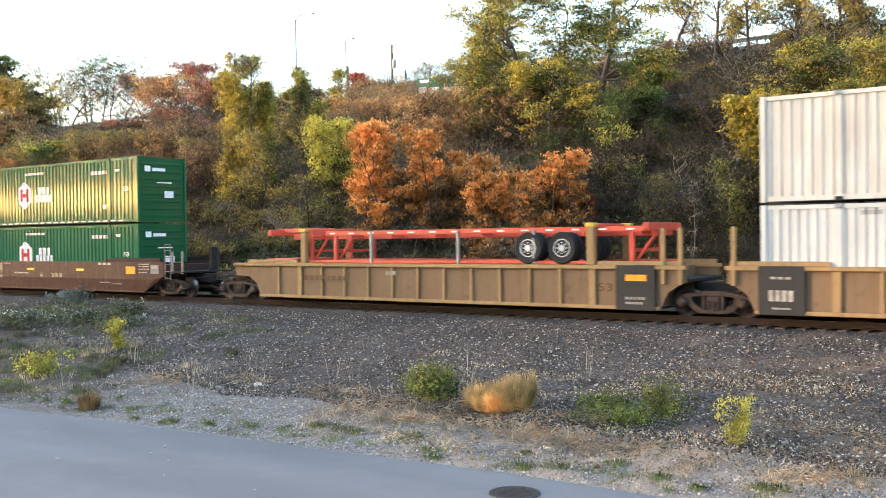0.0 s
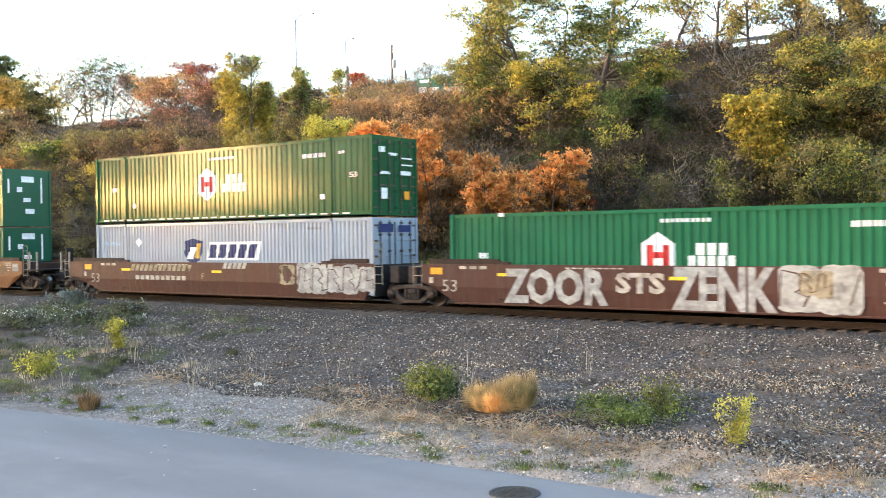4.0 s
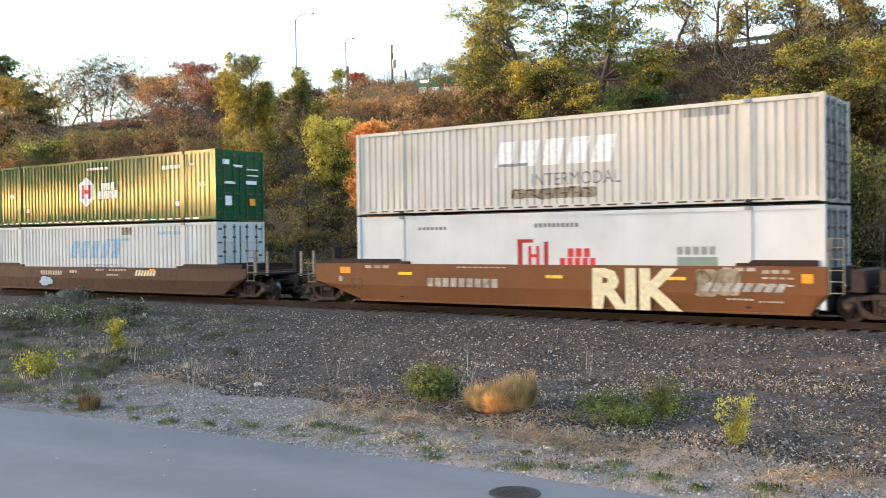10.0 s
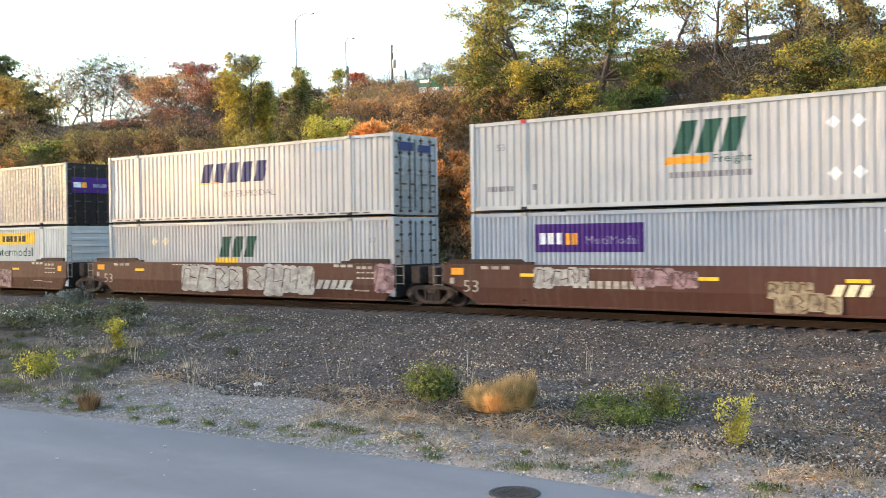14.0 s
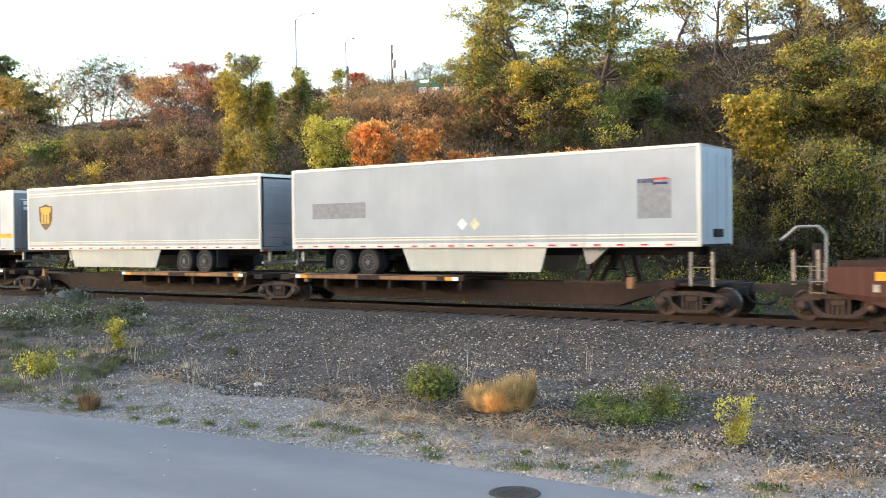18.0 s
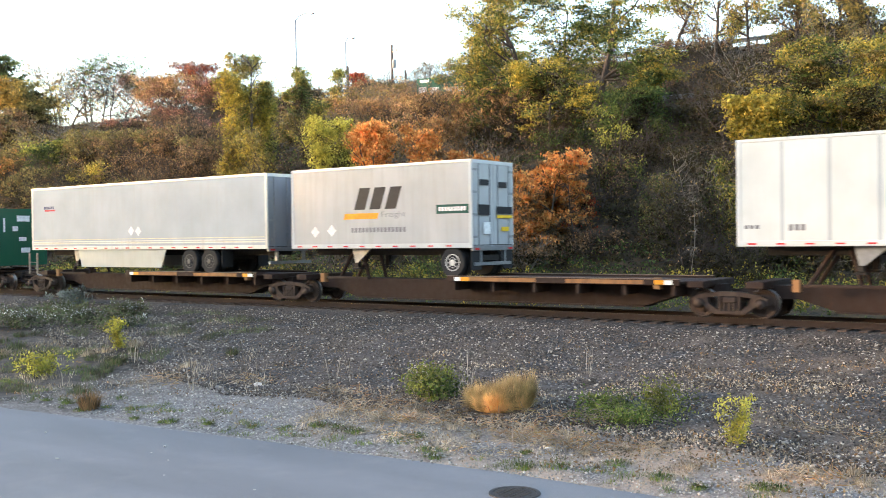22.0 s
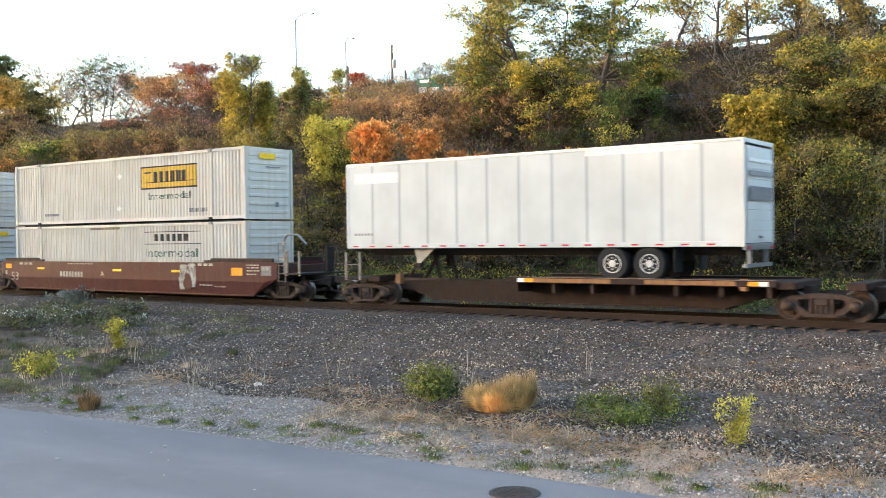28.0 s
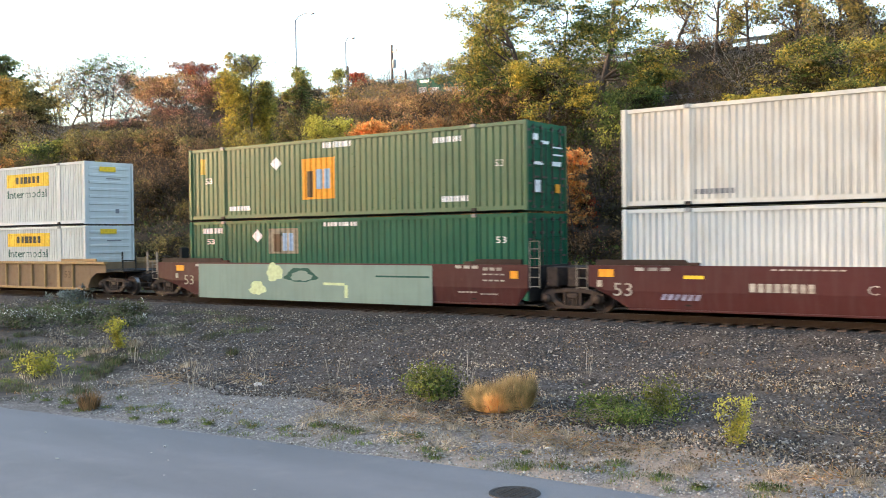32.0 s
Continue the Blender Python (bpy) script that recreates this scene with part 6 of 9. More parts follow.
MARKS["g_low"] = (
    ("b", "dk_blue", 2.53, 5.96, 2.18, 2.45, 9),
    ("r", "dk_faded", 2.58, 5.96, 2.08, 2.14),
    ("b", "dk_crimson", 7.34, 8.28, 1.2, 1.85, 2),
    ("b", "dk_crimson", 8.41, 12.04, 1.23, 1.79, 7),
    ("r", "dk_red", 7.3, 11.97, 1.18, 1.26),
    ("g", "dk_ghost", 13.03, 1.69, 0.54, 0.51),
    ("r", "dk_navy", 12.74, 13.28, 1.17, 1.51),
    ("b", "dk_crimson", 0.44, 1.49, 2.33, 2.44, 7),
)
MARKS["h_top"] = (
    ("b", "dk_white", 5.76, 10.16, 1.41, 2.23, 5, 0.25),
    ("r", "dk_ghost", 5.88, 6.99, 1.42, 1.52),
    ("t", "dk_grey", 7.16, 10.24, 0.76, 1.16, "INTERMODAL"),
    ("s", "dk_beige", 7.91, 0.52, 1.52, 0.18, 3),
    ("b", "dk_ghost", 12.22, 13.63, 2.53, 2.81, 9),
)
MARKS["h_low"] = (
    ("r", "dk_crimson", 6.6, 6.79, 1.14, 1.87),
    ("r", "dk_crimson", 7.58, 7.74, 1.15, 1.9),
    ("r", "dk_crimson", 6.6, 7.19, 1.87, 1.98, 0),
    ("r", "dk_red", 7, 7.12, 1.14, 1.76),
    ("r", "dk_red", 7.29, 7.41, 1.14, 1.76),
    ("r", "dk_red", 7, 7.41, 1.4, 1.5),
    ("b", "dk_red", 8.43, 9.27, 1.42, 1.68, 3),
    ("b", "dk_red", 8.15, 9.46, 1.15, 1.38, 5),
    ("b", "dk_grey", 7.24, 8.85, 2.35, 2.48, 10),
    ("b", "dk_grey", 2.61, 3.85, 2.33, 2.43, 7),
    ("b", "dk_ghost", 12.01, 13.22, 1.49, 1.72, 5),
    ("r", "dk_mint", 12.01, 13.22, 1.16, 1.42),
)
MARKS["i_low"] = (
    ("b", "dk_faded", 5.93, 9.81, 1.32, 2.12, 5, 0.35),
    ("r", "dk_faded", 8.78, 10.42, 2.1, 2.21),
    ("t", "dk_ghost", 7.2, 10.23, 0.83, 1.06, "INTERMODAL"),
    ("b", "dk_faded", 12.36, 13.87, 2.34, 2.49, 10),
    ("r", "dk_beige", 9.89, 10.6, 2.37, 2.69),
)
MARKS["j_top"] = (
    ("b", "dk_green", 6.91, 9.01, 1.49, 2.44, 3, 0.3),
    ("r", "dk_orange", 6.65, 7.98, 1.2, 1.42, 0.3),
    ("t", "dk_green", 8.12, 9.24, 1.12, 1.43, "Freight"),
    ("b", "dk_grey", 6.82, 9.27, 0.8, 0.97, 15),
    ("d", "dk_white", 11.39, 2.09, 0.18),
    ("d", "dk_white", 12.03, 2.09, 0.18),
    ("d", "dk_white", 11.44, 0.73, 0.19),
    ("d", "dk_white", 12.06, 0.74, 0.18),
    ("b", "dk_grey", 0.49, 1.55, 0.63, 0.8, 7),
    ("b", "dk_grey", 2.22, 2.41, 0.64, 0.83, 1),
    ("t", "dk_grey", 0.88, 1.19, 1.95, 2.17, "53"),
    ("b", "dk_ghost", 7.35, 9.09, 2.65, 2.74, 12),
)
MARKS["j_low"] = (
    ("r", "dk_purple", 2.29, 6.01, 1.56, 2.45),
    ("b", "dk_white", 2.46, 3.32, 1.81, 2.17, 3),
    ("b", "dk_orange", 3.36, 3.86, 1.8, 2.16, 2),
    ("t", "dk_lilac", 4.07, 5.82, 1.81, 2.06, "MultiModal"),
    ("d", "dk_white", 12.96, 2.11, 0.31),
    ("d", "dk_white", 13.59, 2.1, 0.3),
)
MARKS["l_top"] = (
    ("r", "dk_purple", 2.21, 5.9, 1.65, 2.55),
    ("b", "dk_white", 2.39, 3.24, 1.91, 2.3, 3),
    ("b", "dk_orange", 3.28, 3.75, 1.89, 2.26, 2),
    ("t", "dk_lilac", 3.98, 5.68, 1.9, 2.23, "MultiModal"),
    ("b", "dk_grey", 2.22, 3.24, 0.45, 0.57, 8),
)
MARKS["k_top"] = (
    ("b", "dk_navy", 5.98, 9.87, 1.48, 2.28, 5, 0.25),
    ("r", "dk_gold", 5.97, 7.09, 1.46, 1.52),
    ("t", "dk_grey", 7.28, 10.28, 0.9, 1.15, "INTERMODAL"),
    ("b", "dk_faded", 12.37, 13.66, 2.47, 2.62, 9),
)
MARKS["k_low"] = (
    ("b", "dk_green", 7.05, 9.19, 1.4, 2.22, 3, 0.25),
    ("r", "dk_yellow", 6.82, 8.13, 1.09, 1.34),
    ("d", "dk_cream", 2.94, 2.06, 0.21),
    ("d", "dk_cream", 3.66, 2.06, 0.21),
    ("t", "dk_grey", 14.97, 15.29, 1.92, 2.1, "53"),
    ("b", "dk_grey", 7.61, 8.94, 2.62, 2.7, 9),
)
MARKS["l_low"] = (
    ("r", "dk_yellow", 9.72, 13.43, 1.99, 2.57),
    ("b", "dk_black", 10.56, 12.69, 2.12, 2.41, 6),
    ("t", "dk_green", 9.92, 13.21, 1.41, 1.83, "Intermodal"),
)
MARKS["v_top"] = (
    ("r", "dk_black", 9.54, 13.26, 1.4, 2.39),
    ("r", "dk_gold", 9.61, 13.21, 1.47, 2.33),
    ("b", "dk_black", 10.44, 12.65, 1.67, 2.15, 6),
    ("t", "dk_green", 10.09, 12.8, 0.95, 1.25, "Intermodal"),
    ("r", "dk_black", 9.77, 10.29, 2.09, 2.15),
    ("r", "dk_black", 9.76, 13.07, 1.68, 1.71),
    ("b", "dk_grey", 2.27, 3.41, 0.4, 0.51, 6),
    ("b", "dk_grey", 12.75, 13.9, 0.36, 0.52, 9),
    ("d", "dk_white", 8.07, 2.04, 0.15),
    ("d", "dk_white", 8.02, 0.63, 0.16),
)
MARKS["v_low"] = (
    ("r", "dk_black", 9.75, 13.43, 2.45, 2.48),
    ("r", "dk_black", 9.74, 13.43, 1.93, 1.96),
    ("b", "dk_black", 10.4, 12.73, 2.07, 2.37, 6),
    ("t", "dk_green", 9.82, 13.19, 1.39, 1.75, "Intermodal"),
    ("r", "dk_beige", 5.86, 8.06, 2.61, 2.78),
)
MARKS["w_top"] = (
    ("r", "dk_black", 9.64, 13.24, 2.43, 2.45),
    ("r", "dk_black", 9.63, 13.24, 1.93, 1.96),
    ("b", "dk_black", 10.47, 12.61, 2.04, 2.41, 6),
    ("t", "dk_green", 9.88, 13.07, 1.39, 1.77, "Intermodal"),
    ("d", "dk_cream", 7.97, 0.58, 0.25),
    ("b", "dk_grey", 2.11, 3.31, 0.31, 0.46, 8),
    ("b", "dk_grey", 12.73, 13.55, 0.47, 0.64, 8),
)
MARKS["w_low"] = (
    ("r", "dk_yellow", 9.64, 13.3, 1.98, 2.54),
    ("b", "dk_black", 10.47, 12.62, 2.08, 2.42, 6),
    ("t", "dk_green", 9.9, 13.09, 1.4, 1.78, "Intermodal"),
    ("d", "dk_white", 8.01, 1.99, 0.18),
)
MARKS["y_low"] = (
    ("r", "dk_yellow", 9.56, 13.21, 1.88, 2.53),
    ("b", "dk_black", 10.41, 12.55, 2.05, 2.38, 6),
    ("t", "dk_green", 9.68, 13.01, 1.35, 1.74, "Intermodal"),
)
MARKS["x_top"] = (
    ("r", "dk_orange", 6.28, 7.92, 0.66, 2.2),
    ("r", "dk_brown", 6.5, 6.84, 0.74, 1.72),
    ("b", "dk_faded", 6.97, 7.81, 1.04, 1.78, 2),
    ("d", "dk_white", 4.89, 2.1, 0.28),
    ("t", "dk_white", 14.91, 15.26, 1.47, 1.69, "53"),
    ("b", "dk_white", 7.33, 8.77, 2.54, 2.75, 9),
    ("b", "dk_white", 12.42, 13.64, 2.39, 2.58, 9),
    ("b", "dk_white", 2.27, 3.48, 0.33, 0.51, 6),
    ("b", "dk_white", 12.75, 13.91, 0.37, 0.56, 9),
    ("t", "dk_white", 0.84, 1.25, 1.46, 1.7, "53"),
    ("r", "dk_gold", 0.51, 0.78, 1.87, 2.5),
)
MARKS["x_low"] = (
    ("r", "dk_beige", 4.44, 6.01, 1.53, 2.5),
    ("r", "dk_brown", 4.72, 5.08, 1.6, 2.28),
    ("b", "dk_faded", 5.21, 5.86, 1.64, 2.32, 2),
    ("d", "dk_white", 3.81, 2.22, 0.28),
    ("t", "dk_white", 14.94, 15.34, 1.86, 2.08, "53"),
    ("b", "dk_white", 7.33, 8.99, 2.54, 2.69, 9),
    ("b", "dk_white", 0.65, 1.95, 2.35, 2.56, 6),
    ("t", "dk_white", 0.89, 1.3, 1.91, 2.12, "53"),
)
MARKS["r_box"] = (
    ("r", "dk_cream", 7.24, 8.79, 1.08, 2.03),
    ("r", "dk_brown", 7.47, 7.82, 1.2, 1.86),
    ("b", "dk_white", 7.91, 8.65, 1.23, 1.88, 2),
    ("d", "dk_white", 12.28, 1.84, 0.26),
    ("b", "dk_white", 7.21, 8.84, 2.54, 2.69, 10),
    ("b", "dk_white", 12.56, 13.84, 2.38, 2.56, 9),
    ("b", "dk_white", 13.5, 13.79, 0.62, 0.84, 1),
    ("b", "dk_white", 12.47, 12.78, 0.62, 0.73, 1),
    ("b", "dk_white", 2.26, 2.61, 0.57, 0.83, 1),
    ("b", "dk_white", 3.33, 3.57, 0.55, 0.68, 1),
    ("b", "dk_white", 14.43, 14.78, 2.47, 2.64, 3),
    ("t", "dk_white", 14.93, 15.36, 1.48, 1.7, "53"),
    ("t", "dk_white", 0.79, 1.21, 1.41, 1.65, "53"),
)
MARKS["a_top"] = (
    ("b", "dk_ghost", 0.64, 1.06, 2.79, 2.88, 4),
)
MARKS["a_low"] = (
    ("b", "dk_ghost", 2.47, 3.01, 2.53, 2.65, 6),
)
MARKS["tr_m"] = (
    ("r", "dk_ghost", 1.06, 3.65, 3.14, 3.71),
    ("r", "dk_ghost", 14.19, 15.26, 2.89, 4.05),
    ("b", "dk_navy", 14.21, 14.74, 3.94, 4.07, 5),
    ("r", "dk_red", 14.69, 15.16, 4.02, 4.08),
    ("r", "dk_navy", 14.69, 15.16, 3.88, 3.95),
    ("d", "dk_white", 7.87, 2.84, 0.21),
    ("d", "dk_cream", 8.37, 2.83, 0.21),
    ("r", "dk_cream", 0.15, 16, 2.32, 2.36),
)
MARKS["tr_n"] = (
    ("g", "dk_brown", 1.53, 3.61, 0.56, 0.63),
    ("g", "dk_gold", 1.53, 3.91, 0.43, 0.2),
    ("b", "dk_gold", 1.16, 1.88, 3.3, 3.76, 3),
    ("r", "rail_cream", 0.1, 16.05, 4.7, 4.76),
    ("r", "rail_cream", 0.1, 16.05, 4.58, 4.63),
    ("r", "dk_cream", 0.15, 16, 2.32, 2.36),
)
MARKS["tr_o"] = (
    ("b", "dk_black", 13.18, 14.9, 4.24, 4.5, 5, 0.2),
    ("b", "dk_black", 13.17, 14.97, 3.9, 4.14, 7, 0.2),
    ("r", "dk_blue", 6.34, 10.27, 2.67, 2.92),
    ("r", "dk_mint", 10.27, 11.67, 2.64, 2.88),
    ("r", "dk_yellow", 11.67, 16.06, 2.63, 2.87),
    ("d", "dk_white", 8.31, 2.71, 0.29),
    ("b", "dk_gold", 14, 15.89, 2.71, 2.87, 13),
    ("b", "dk_grey", 0.21, 0.66, 2.53, 2.63, 3),
    ("b", "dk_grey", 1.42, 1.9, 2.47, 2.64, 3),
)
MARKS["tr_p"] = (
    ("b", "dk_black", 3.14, 5.27, 3.44, 4.22, 3, 0.35),
    ("r", "dk_orange", 2.63, 4.23, 3.1, 3.31, 0.3),
    ("t", "dk_grey", 4.42, 5.51, 3.09, 3.35, "Freight"),
    ("b", "dk_grey", 3, 5.55, 2.62, 2.79, 15),
    ("r", "dk_green", 6.83, 8.18, 3.21, 3.52),
    ("b", "dk_white", 6.93, 8.09, 3.3, 3.44, 9),
    ("d", "dk_white", 1.21, 2.66, 0.21),
    ("d", "dk_white", 2.04, 2.7, 0.22),
)
MARKS["tr_q"] = (
    ("b", "dk_navy", 1.04, 1.89, 3.98, 4.11, 6),
    ("r", "dk_red", 1.1, 1.95, 3.88, 3.95),
    ("d", "dk_white", 7.67, 2.86, 0.21),
    ("d", "dk_white", 8.17, 2.85, 0.21),
    ("r", "dk_cream", 0.15, 16, 2.32, 2.36),
    ("r", "dk_cream", 0.15, 16, 2.5, 2.53),
)
MARKS["tr_s"] = (
    ("r", "dk_faded", 1.5, 1.89, 4.29, 4.53, 0.5),
    ("b", "dk_navy", 2.01, 3.73, 4.29, 4.47, 9),
    ("b", "dk_ghost", 0.15, 1.05, 2.6, 2.71, 4),
    ("b", "dk_ghost", 2.24, 3.76, 2.58, 2.68, 7),
)
MARKS["tr_u"] = (
    ("r", "dk_white", 0.38, 2.44, 4.36, 4.73),
    ("r", "dk_white", 9.72, 13.32, 4.84, 5.03),
    ("b", "dk_ghost", 0.37, 1.28, 2.5, 2.58, 6),
)
MARKS["car_c"] = STENCILS["ALL"] + STENCILS["FULL"] + (
    ("t", "dk_white", 1.5, 2.1, 0.58, 0.98, "53"),
    ("s", "dk_spray", 4.12, 0.86, 1.41, 0.49, 1),
    ("s", "dk_white", 4.19, 0.9, 0.88, 0.33, 2),
    ("s", "dk_beige", 6.97, 1.02, 0.48, 0.39, 11),
    ("s", "car_brown", 6.97, 1.02, 0.31, 0.25, 12),
    ("t", "dk_white", 10.71, 10.97, 0.74, 0.98, "A"),
    ("b", "dk_beige", 11.65, 12.62, 0.76, 0.97, 3),
    ("b", "dk_white", 8.52, 9.77, 0.91, 0.98, 8),
)
MARKS["car_d"] = STENCILS["ALL"] + STENCILS["SHORT"] + (
    ("t", "dk_white", 1.5, 2.1, 0.58, 0.98, "53"),
    ("t", "dk_spray", 3.96, 7.66, 0.25, 1.39, "ZOOR"),
    ("t", "dk_white", 7.9, 9.47, 0.66, 1.29, "STS"),
    ("t", "dk_spray", 9.68, 12.71, 0.22, 1.47, "ZENK"),
    ("s", "dk_spray", 13.82, 0.89, 1.09, 0.64, 21),
    ("s", "dk_beige", 13.72, 1.04, 0.44, 0.41, 22),
    ("s", "dk_faded", 15.67, 1.09, 0.2, 0.19, 40),
    ("s", "dk_faded", 16.22, 0.77, 0.19, 0.14, 41),
    ("s", "dk_faded", 16.72, 1.1, 0.17, 0.18, 42),
    ("s", "dk_faded", 15.97, 0.56, 0.17, 0.12, 43),
)
MARKS["car_e"] = STENCILS["ALL"] + STENCILS["SHORT"] + (
    ("t", "dk_white", 1.5, 2.1, 0.58, 0.98, "53"),
    ("b", "dk_beige", 4.35, 8.35, 1.13, 1.4, 13, 0.4),
    ("s", "dk_beige", 13.88, 1.06, 0.4, 0.44, 31),
    ("s", "car_brown", 13.88, 1.05, 0.24, 0.29, 32),
    ("s", "dk_spray", 14.94, 1.1, 0.55, 0.41, 33),
    ("s", "car_brown", 14.97, 1.08, 0.29, 0.27, 35),
    ("b", "dk_white", 10.28, 11.66, 1.26, 1.5, 5, 0.4),
    ("t", "dk_beige", 9, 9.15, 0.82, 1.05, "F"),
    ("b", "dk_white", 4.7, 8.11, 0.75, 0.93, 10),
    ("s", "dk_spray", 16.32, 0.93, 1.9, 0.54, 34),
)
MARKS["car_f"] = STENCILS["ALL"] + STENCILS["FULL"] + (
    ("t", "dk_brown", 1.5, 2.1, 0.58, 0.98, "53"),
    ("b", "dk_white", 11.59, 14.83, 0.74, 1.03, 11),
    ("s", "dk_lilac", 3.38, 1.06, 0.38, 0.26, 41),
    ("s", "dk_lilac", 14.19, 1.31, 0.53, 0.2, 42),
    ("s", "dk_lilac", 15.45, 0.75, 0.33, 0.37, 43),
    ("s", "dk_beige", 5.35, 1.04, 0.66, 0.3, 44),
    ("s", "dk_beige", 8.46, 1.02, 1.18, 0.31, 45),
    ("s", "dk_brown", 17.99, 1.07, 0.58, 0.23, 46),
    ("t", "dk_white", 10.99, 11.26, 0.83, 1.07, "B"),
)
MARKS["car_g"] = STENCILS["ALL"] + STENCILS["SHORT"] + (
    ("t", "dk_brown", 1.5, 2.1, 0.58, 0.98, "53"),
    ("s", "dk_beige", 5.07, 0.81, 0.52, 0.56, 51),
    ("s", "dk_beige", 5.95, 0.8, 0.51, 0.62, 52),
    ("s", "dk_beige", 6.85, 0.84, 0.51, 0.55, 53),
    ("s", "dk_beige", 7.76, 0.77, 0.51, 0.54, 54),
    ("s", "dk_lilac", 10.79, 0.8, 1.11, 0.57, 56),
    ("s", "car_orange", 10.78, 0.56, 0.56, 0.41, 57),
    ("s", "dk_spray", 4.19, 0.97, 0.41, 0.17, 58),
    ("s", "dk_brown", 12.52, 0.91, 0.47, 0.21, 59),
)
MARKS["car_h"] = STENCILS["ALL"] + STENCILS["SHORT"] + (
    ("t", "dk_brown", 1.5, 2.1, 0.58, 0.98, "53"),
    ("t", "dk_cream", 11.23, 14.11, 0.18, 1.42, "RIK"),
    ("s", "dk_beige", 15.14, 1.03, 0.65, 0.39, 61),
    ("b", "dk_spray", 14.65, 17.02, 0.79, 1.03, 8, 0.6),
    ("b", "dk_white", 4.98, 7.9, 0.74, 1.03, 9),
)
MARKS["car_j"] = STENCILS["ALL"] + STENCILS["FULL"] + (
    ("t", "dk_white", 1.5, 2.1, 0.58, 0.98, "53"),
    ("b", "dk_white", 5.61, 8.04, 0.79, 1.02, 9),
    ("s", "dk_spray", 4.56, 1.09, 0.36, 0.36, 81),
    ("s", "dk_spray", 5.17, 1.1, 0.35, 0.28, 82),
    ("s", "dk_spray", 5.78, 1.11, 0.36, 0.31, 83),
    ("s", "dk_pink", 7.95, 1.1, 0.36, 0.3, 84),
    ("s", "dk_pink", 8.57, 1.14, 0.35, 0.3, 85),
    ("s", "dk_pink", 9.22, 1.11, 0.39, 0.28, 86),
    ("s", "dk_beige", 12.17, 0.87, 0.62, 0.25, 87),
    ("s", "dk_beige", 12.64, 0.51, 0.88, 0.27, 88),
    ("b", "dk_cream", 13.24, 14.27, 0.72, 1.03, 3, 0.4),
)
MARKS["car_k"] = STENCILS["ALL"] + STENCILS["SHORT"] + (
    ("t", "dk_white", 1.5, 2.1, 0.58, 0.98, "53"),
    ("s", "dk_spray", 7.33, 0.88, 0.54, 0.57, 91),
    ("s", "dk_spray", 8.36, 0.84, 0.63, 0.59, 92),
    ("s", "dk_spray", 9.67, 0.86, 0.81, 0.53, 93),
    ("s", "dk_white", 11.25, 0.9, 0.51, 0.54, 94),
    ("s", "dk_white", 12.19, 0.88, 0.56, 0.61, 95),
    ("s", "dk_white", 13.49, 0.84, 0.85, 0.54, 96),
    ("b", "dk_spray", 14.39, 16.17, 0.55, 0.89, 5, 0.5),
    ("s", "dk_pink", 17.69, 0.93, 0.46, 0.55, 97),
)
MARKS["car_l"] = STENCILS["ALL"] + STENCILS["SHORT"] + (
    ("t", "dk_white", 1.5, 2.1, 0.58, 0.98, "53"),
    ("s", "dk_spray", 4.95, 0.87, 0.6, 0.62, 101),
    ("s", "car_brown", 4.95, 1.13, 0.33, 0.18, 102),
    ("s", "car_brown", 4.99, 0.61, 0.32, 0.21, 103),
    ("b", "dk_white", 5.6, 7.92, 0.76, 1, 9),
    ("s", "dk_pink", 12.65, 0.87, 0.87, 0.24, 104),
    ("s", "dk_pink", 12.69, 0.48, 0.83, 0.27, 105),
    ("s", "dk_spray", 11.46, 0.79, 0.31, 0.35, 106),
)
MARKS["car_v"] = STENCILS["ALL"] + STENCILS["FULL"] + (
    ("t", "dk_white", 1.5, 2.1, 0.58, 0.98, "53"),
    ("b", "dk_white", 5.6, 7.44, 0.8, 1.04, 8),
    ("t", "dk_white", 8.7, 8.98, 0.83, 1.08, "A"),
    ("s", "dk_spray", 14.68, 1.06, 0.5, 0.4, 111),
    ("r", "dk_spray", 14.19, 14.47, 0.37, 0.88, -0.2),
    ("r", "dk_spray", 14.9, 15.13, 0.47, 0.89, 0.2),
    ("s", "car_maroon", 14.67, 0.69, 0.27, 0.34, 112),
)
MARKS["car_w"] = STENCILS["ALL"] + STENCILS["SHORT"] + (
    ("t", "dk_white", 1.5, 2.1, 0.58, 0.98, "53"),
    ("b", "dk_white", 5.61, 7.41, 0.78, 1.02, 8),
    ("t", "dk_white", 8.67, 8.95, 0.77, 1.02, "C"),
    ("b", "dk_lilac", 13.45, 15.6, 0.93, 1.19, 8, 0.4),
    ("s", "dk_lilac", 10.14, 0.93, 0.29, 0.17, 121),
    ("b", "dk_lilac", 2.99, 4.21, 0.5, 0.67, 6, 0.5),
)
MARKS["car_x"] = STENCILS["ALL"] + STENCILS["SHORT"] + (
    ("t", "dk_white", 1.5, 2.1, 0.58, 0.98, "53"),
    ("r", "dk_mint", 2.42, 14.34, 0.07, 1.45),
    ("s", "dk_lime", 6.79, 1.14, 0.43, 0.35, 131),
    ("s", "dk_lime", 5.85, 0.51, 0.44, 0.27, 132),
    ("r", "dk_lime", 9.32, 10.37, 0.69, 0.79),
    ("s", "dk_green", 8.18, 1.04, 0.81, 0.27, 133),
    ("s", "dk_mint", 8.21, 1.01, 0.54, 0.19, 134),
    ("r", "dk_lime", 10.37, 10.53, 0.25, 0.71),
    ("r", "dk_green", 11.84, 14.22, 1.02, 1.08),
)
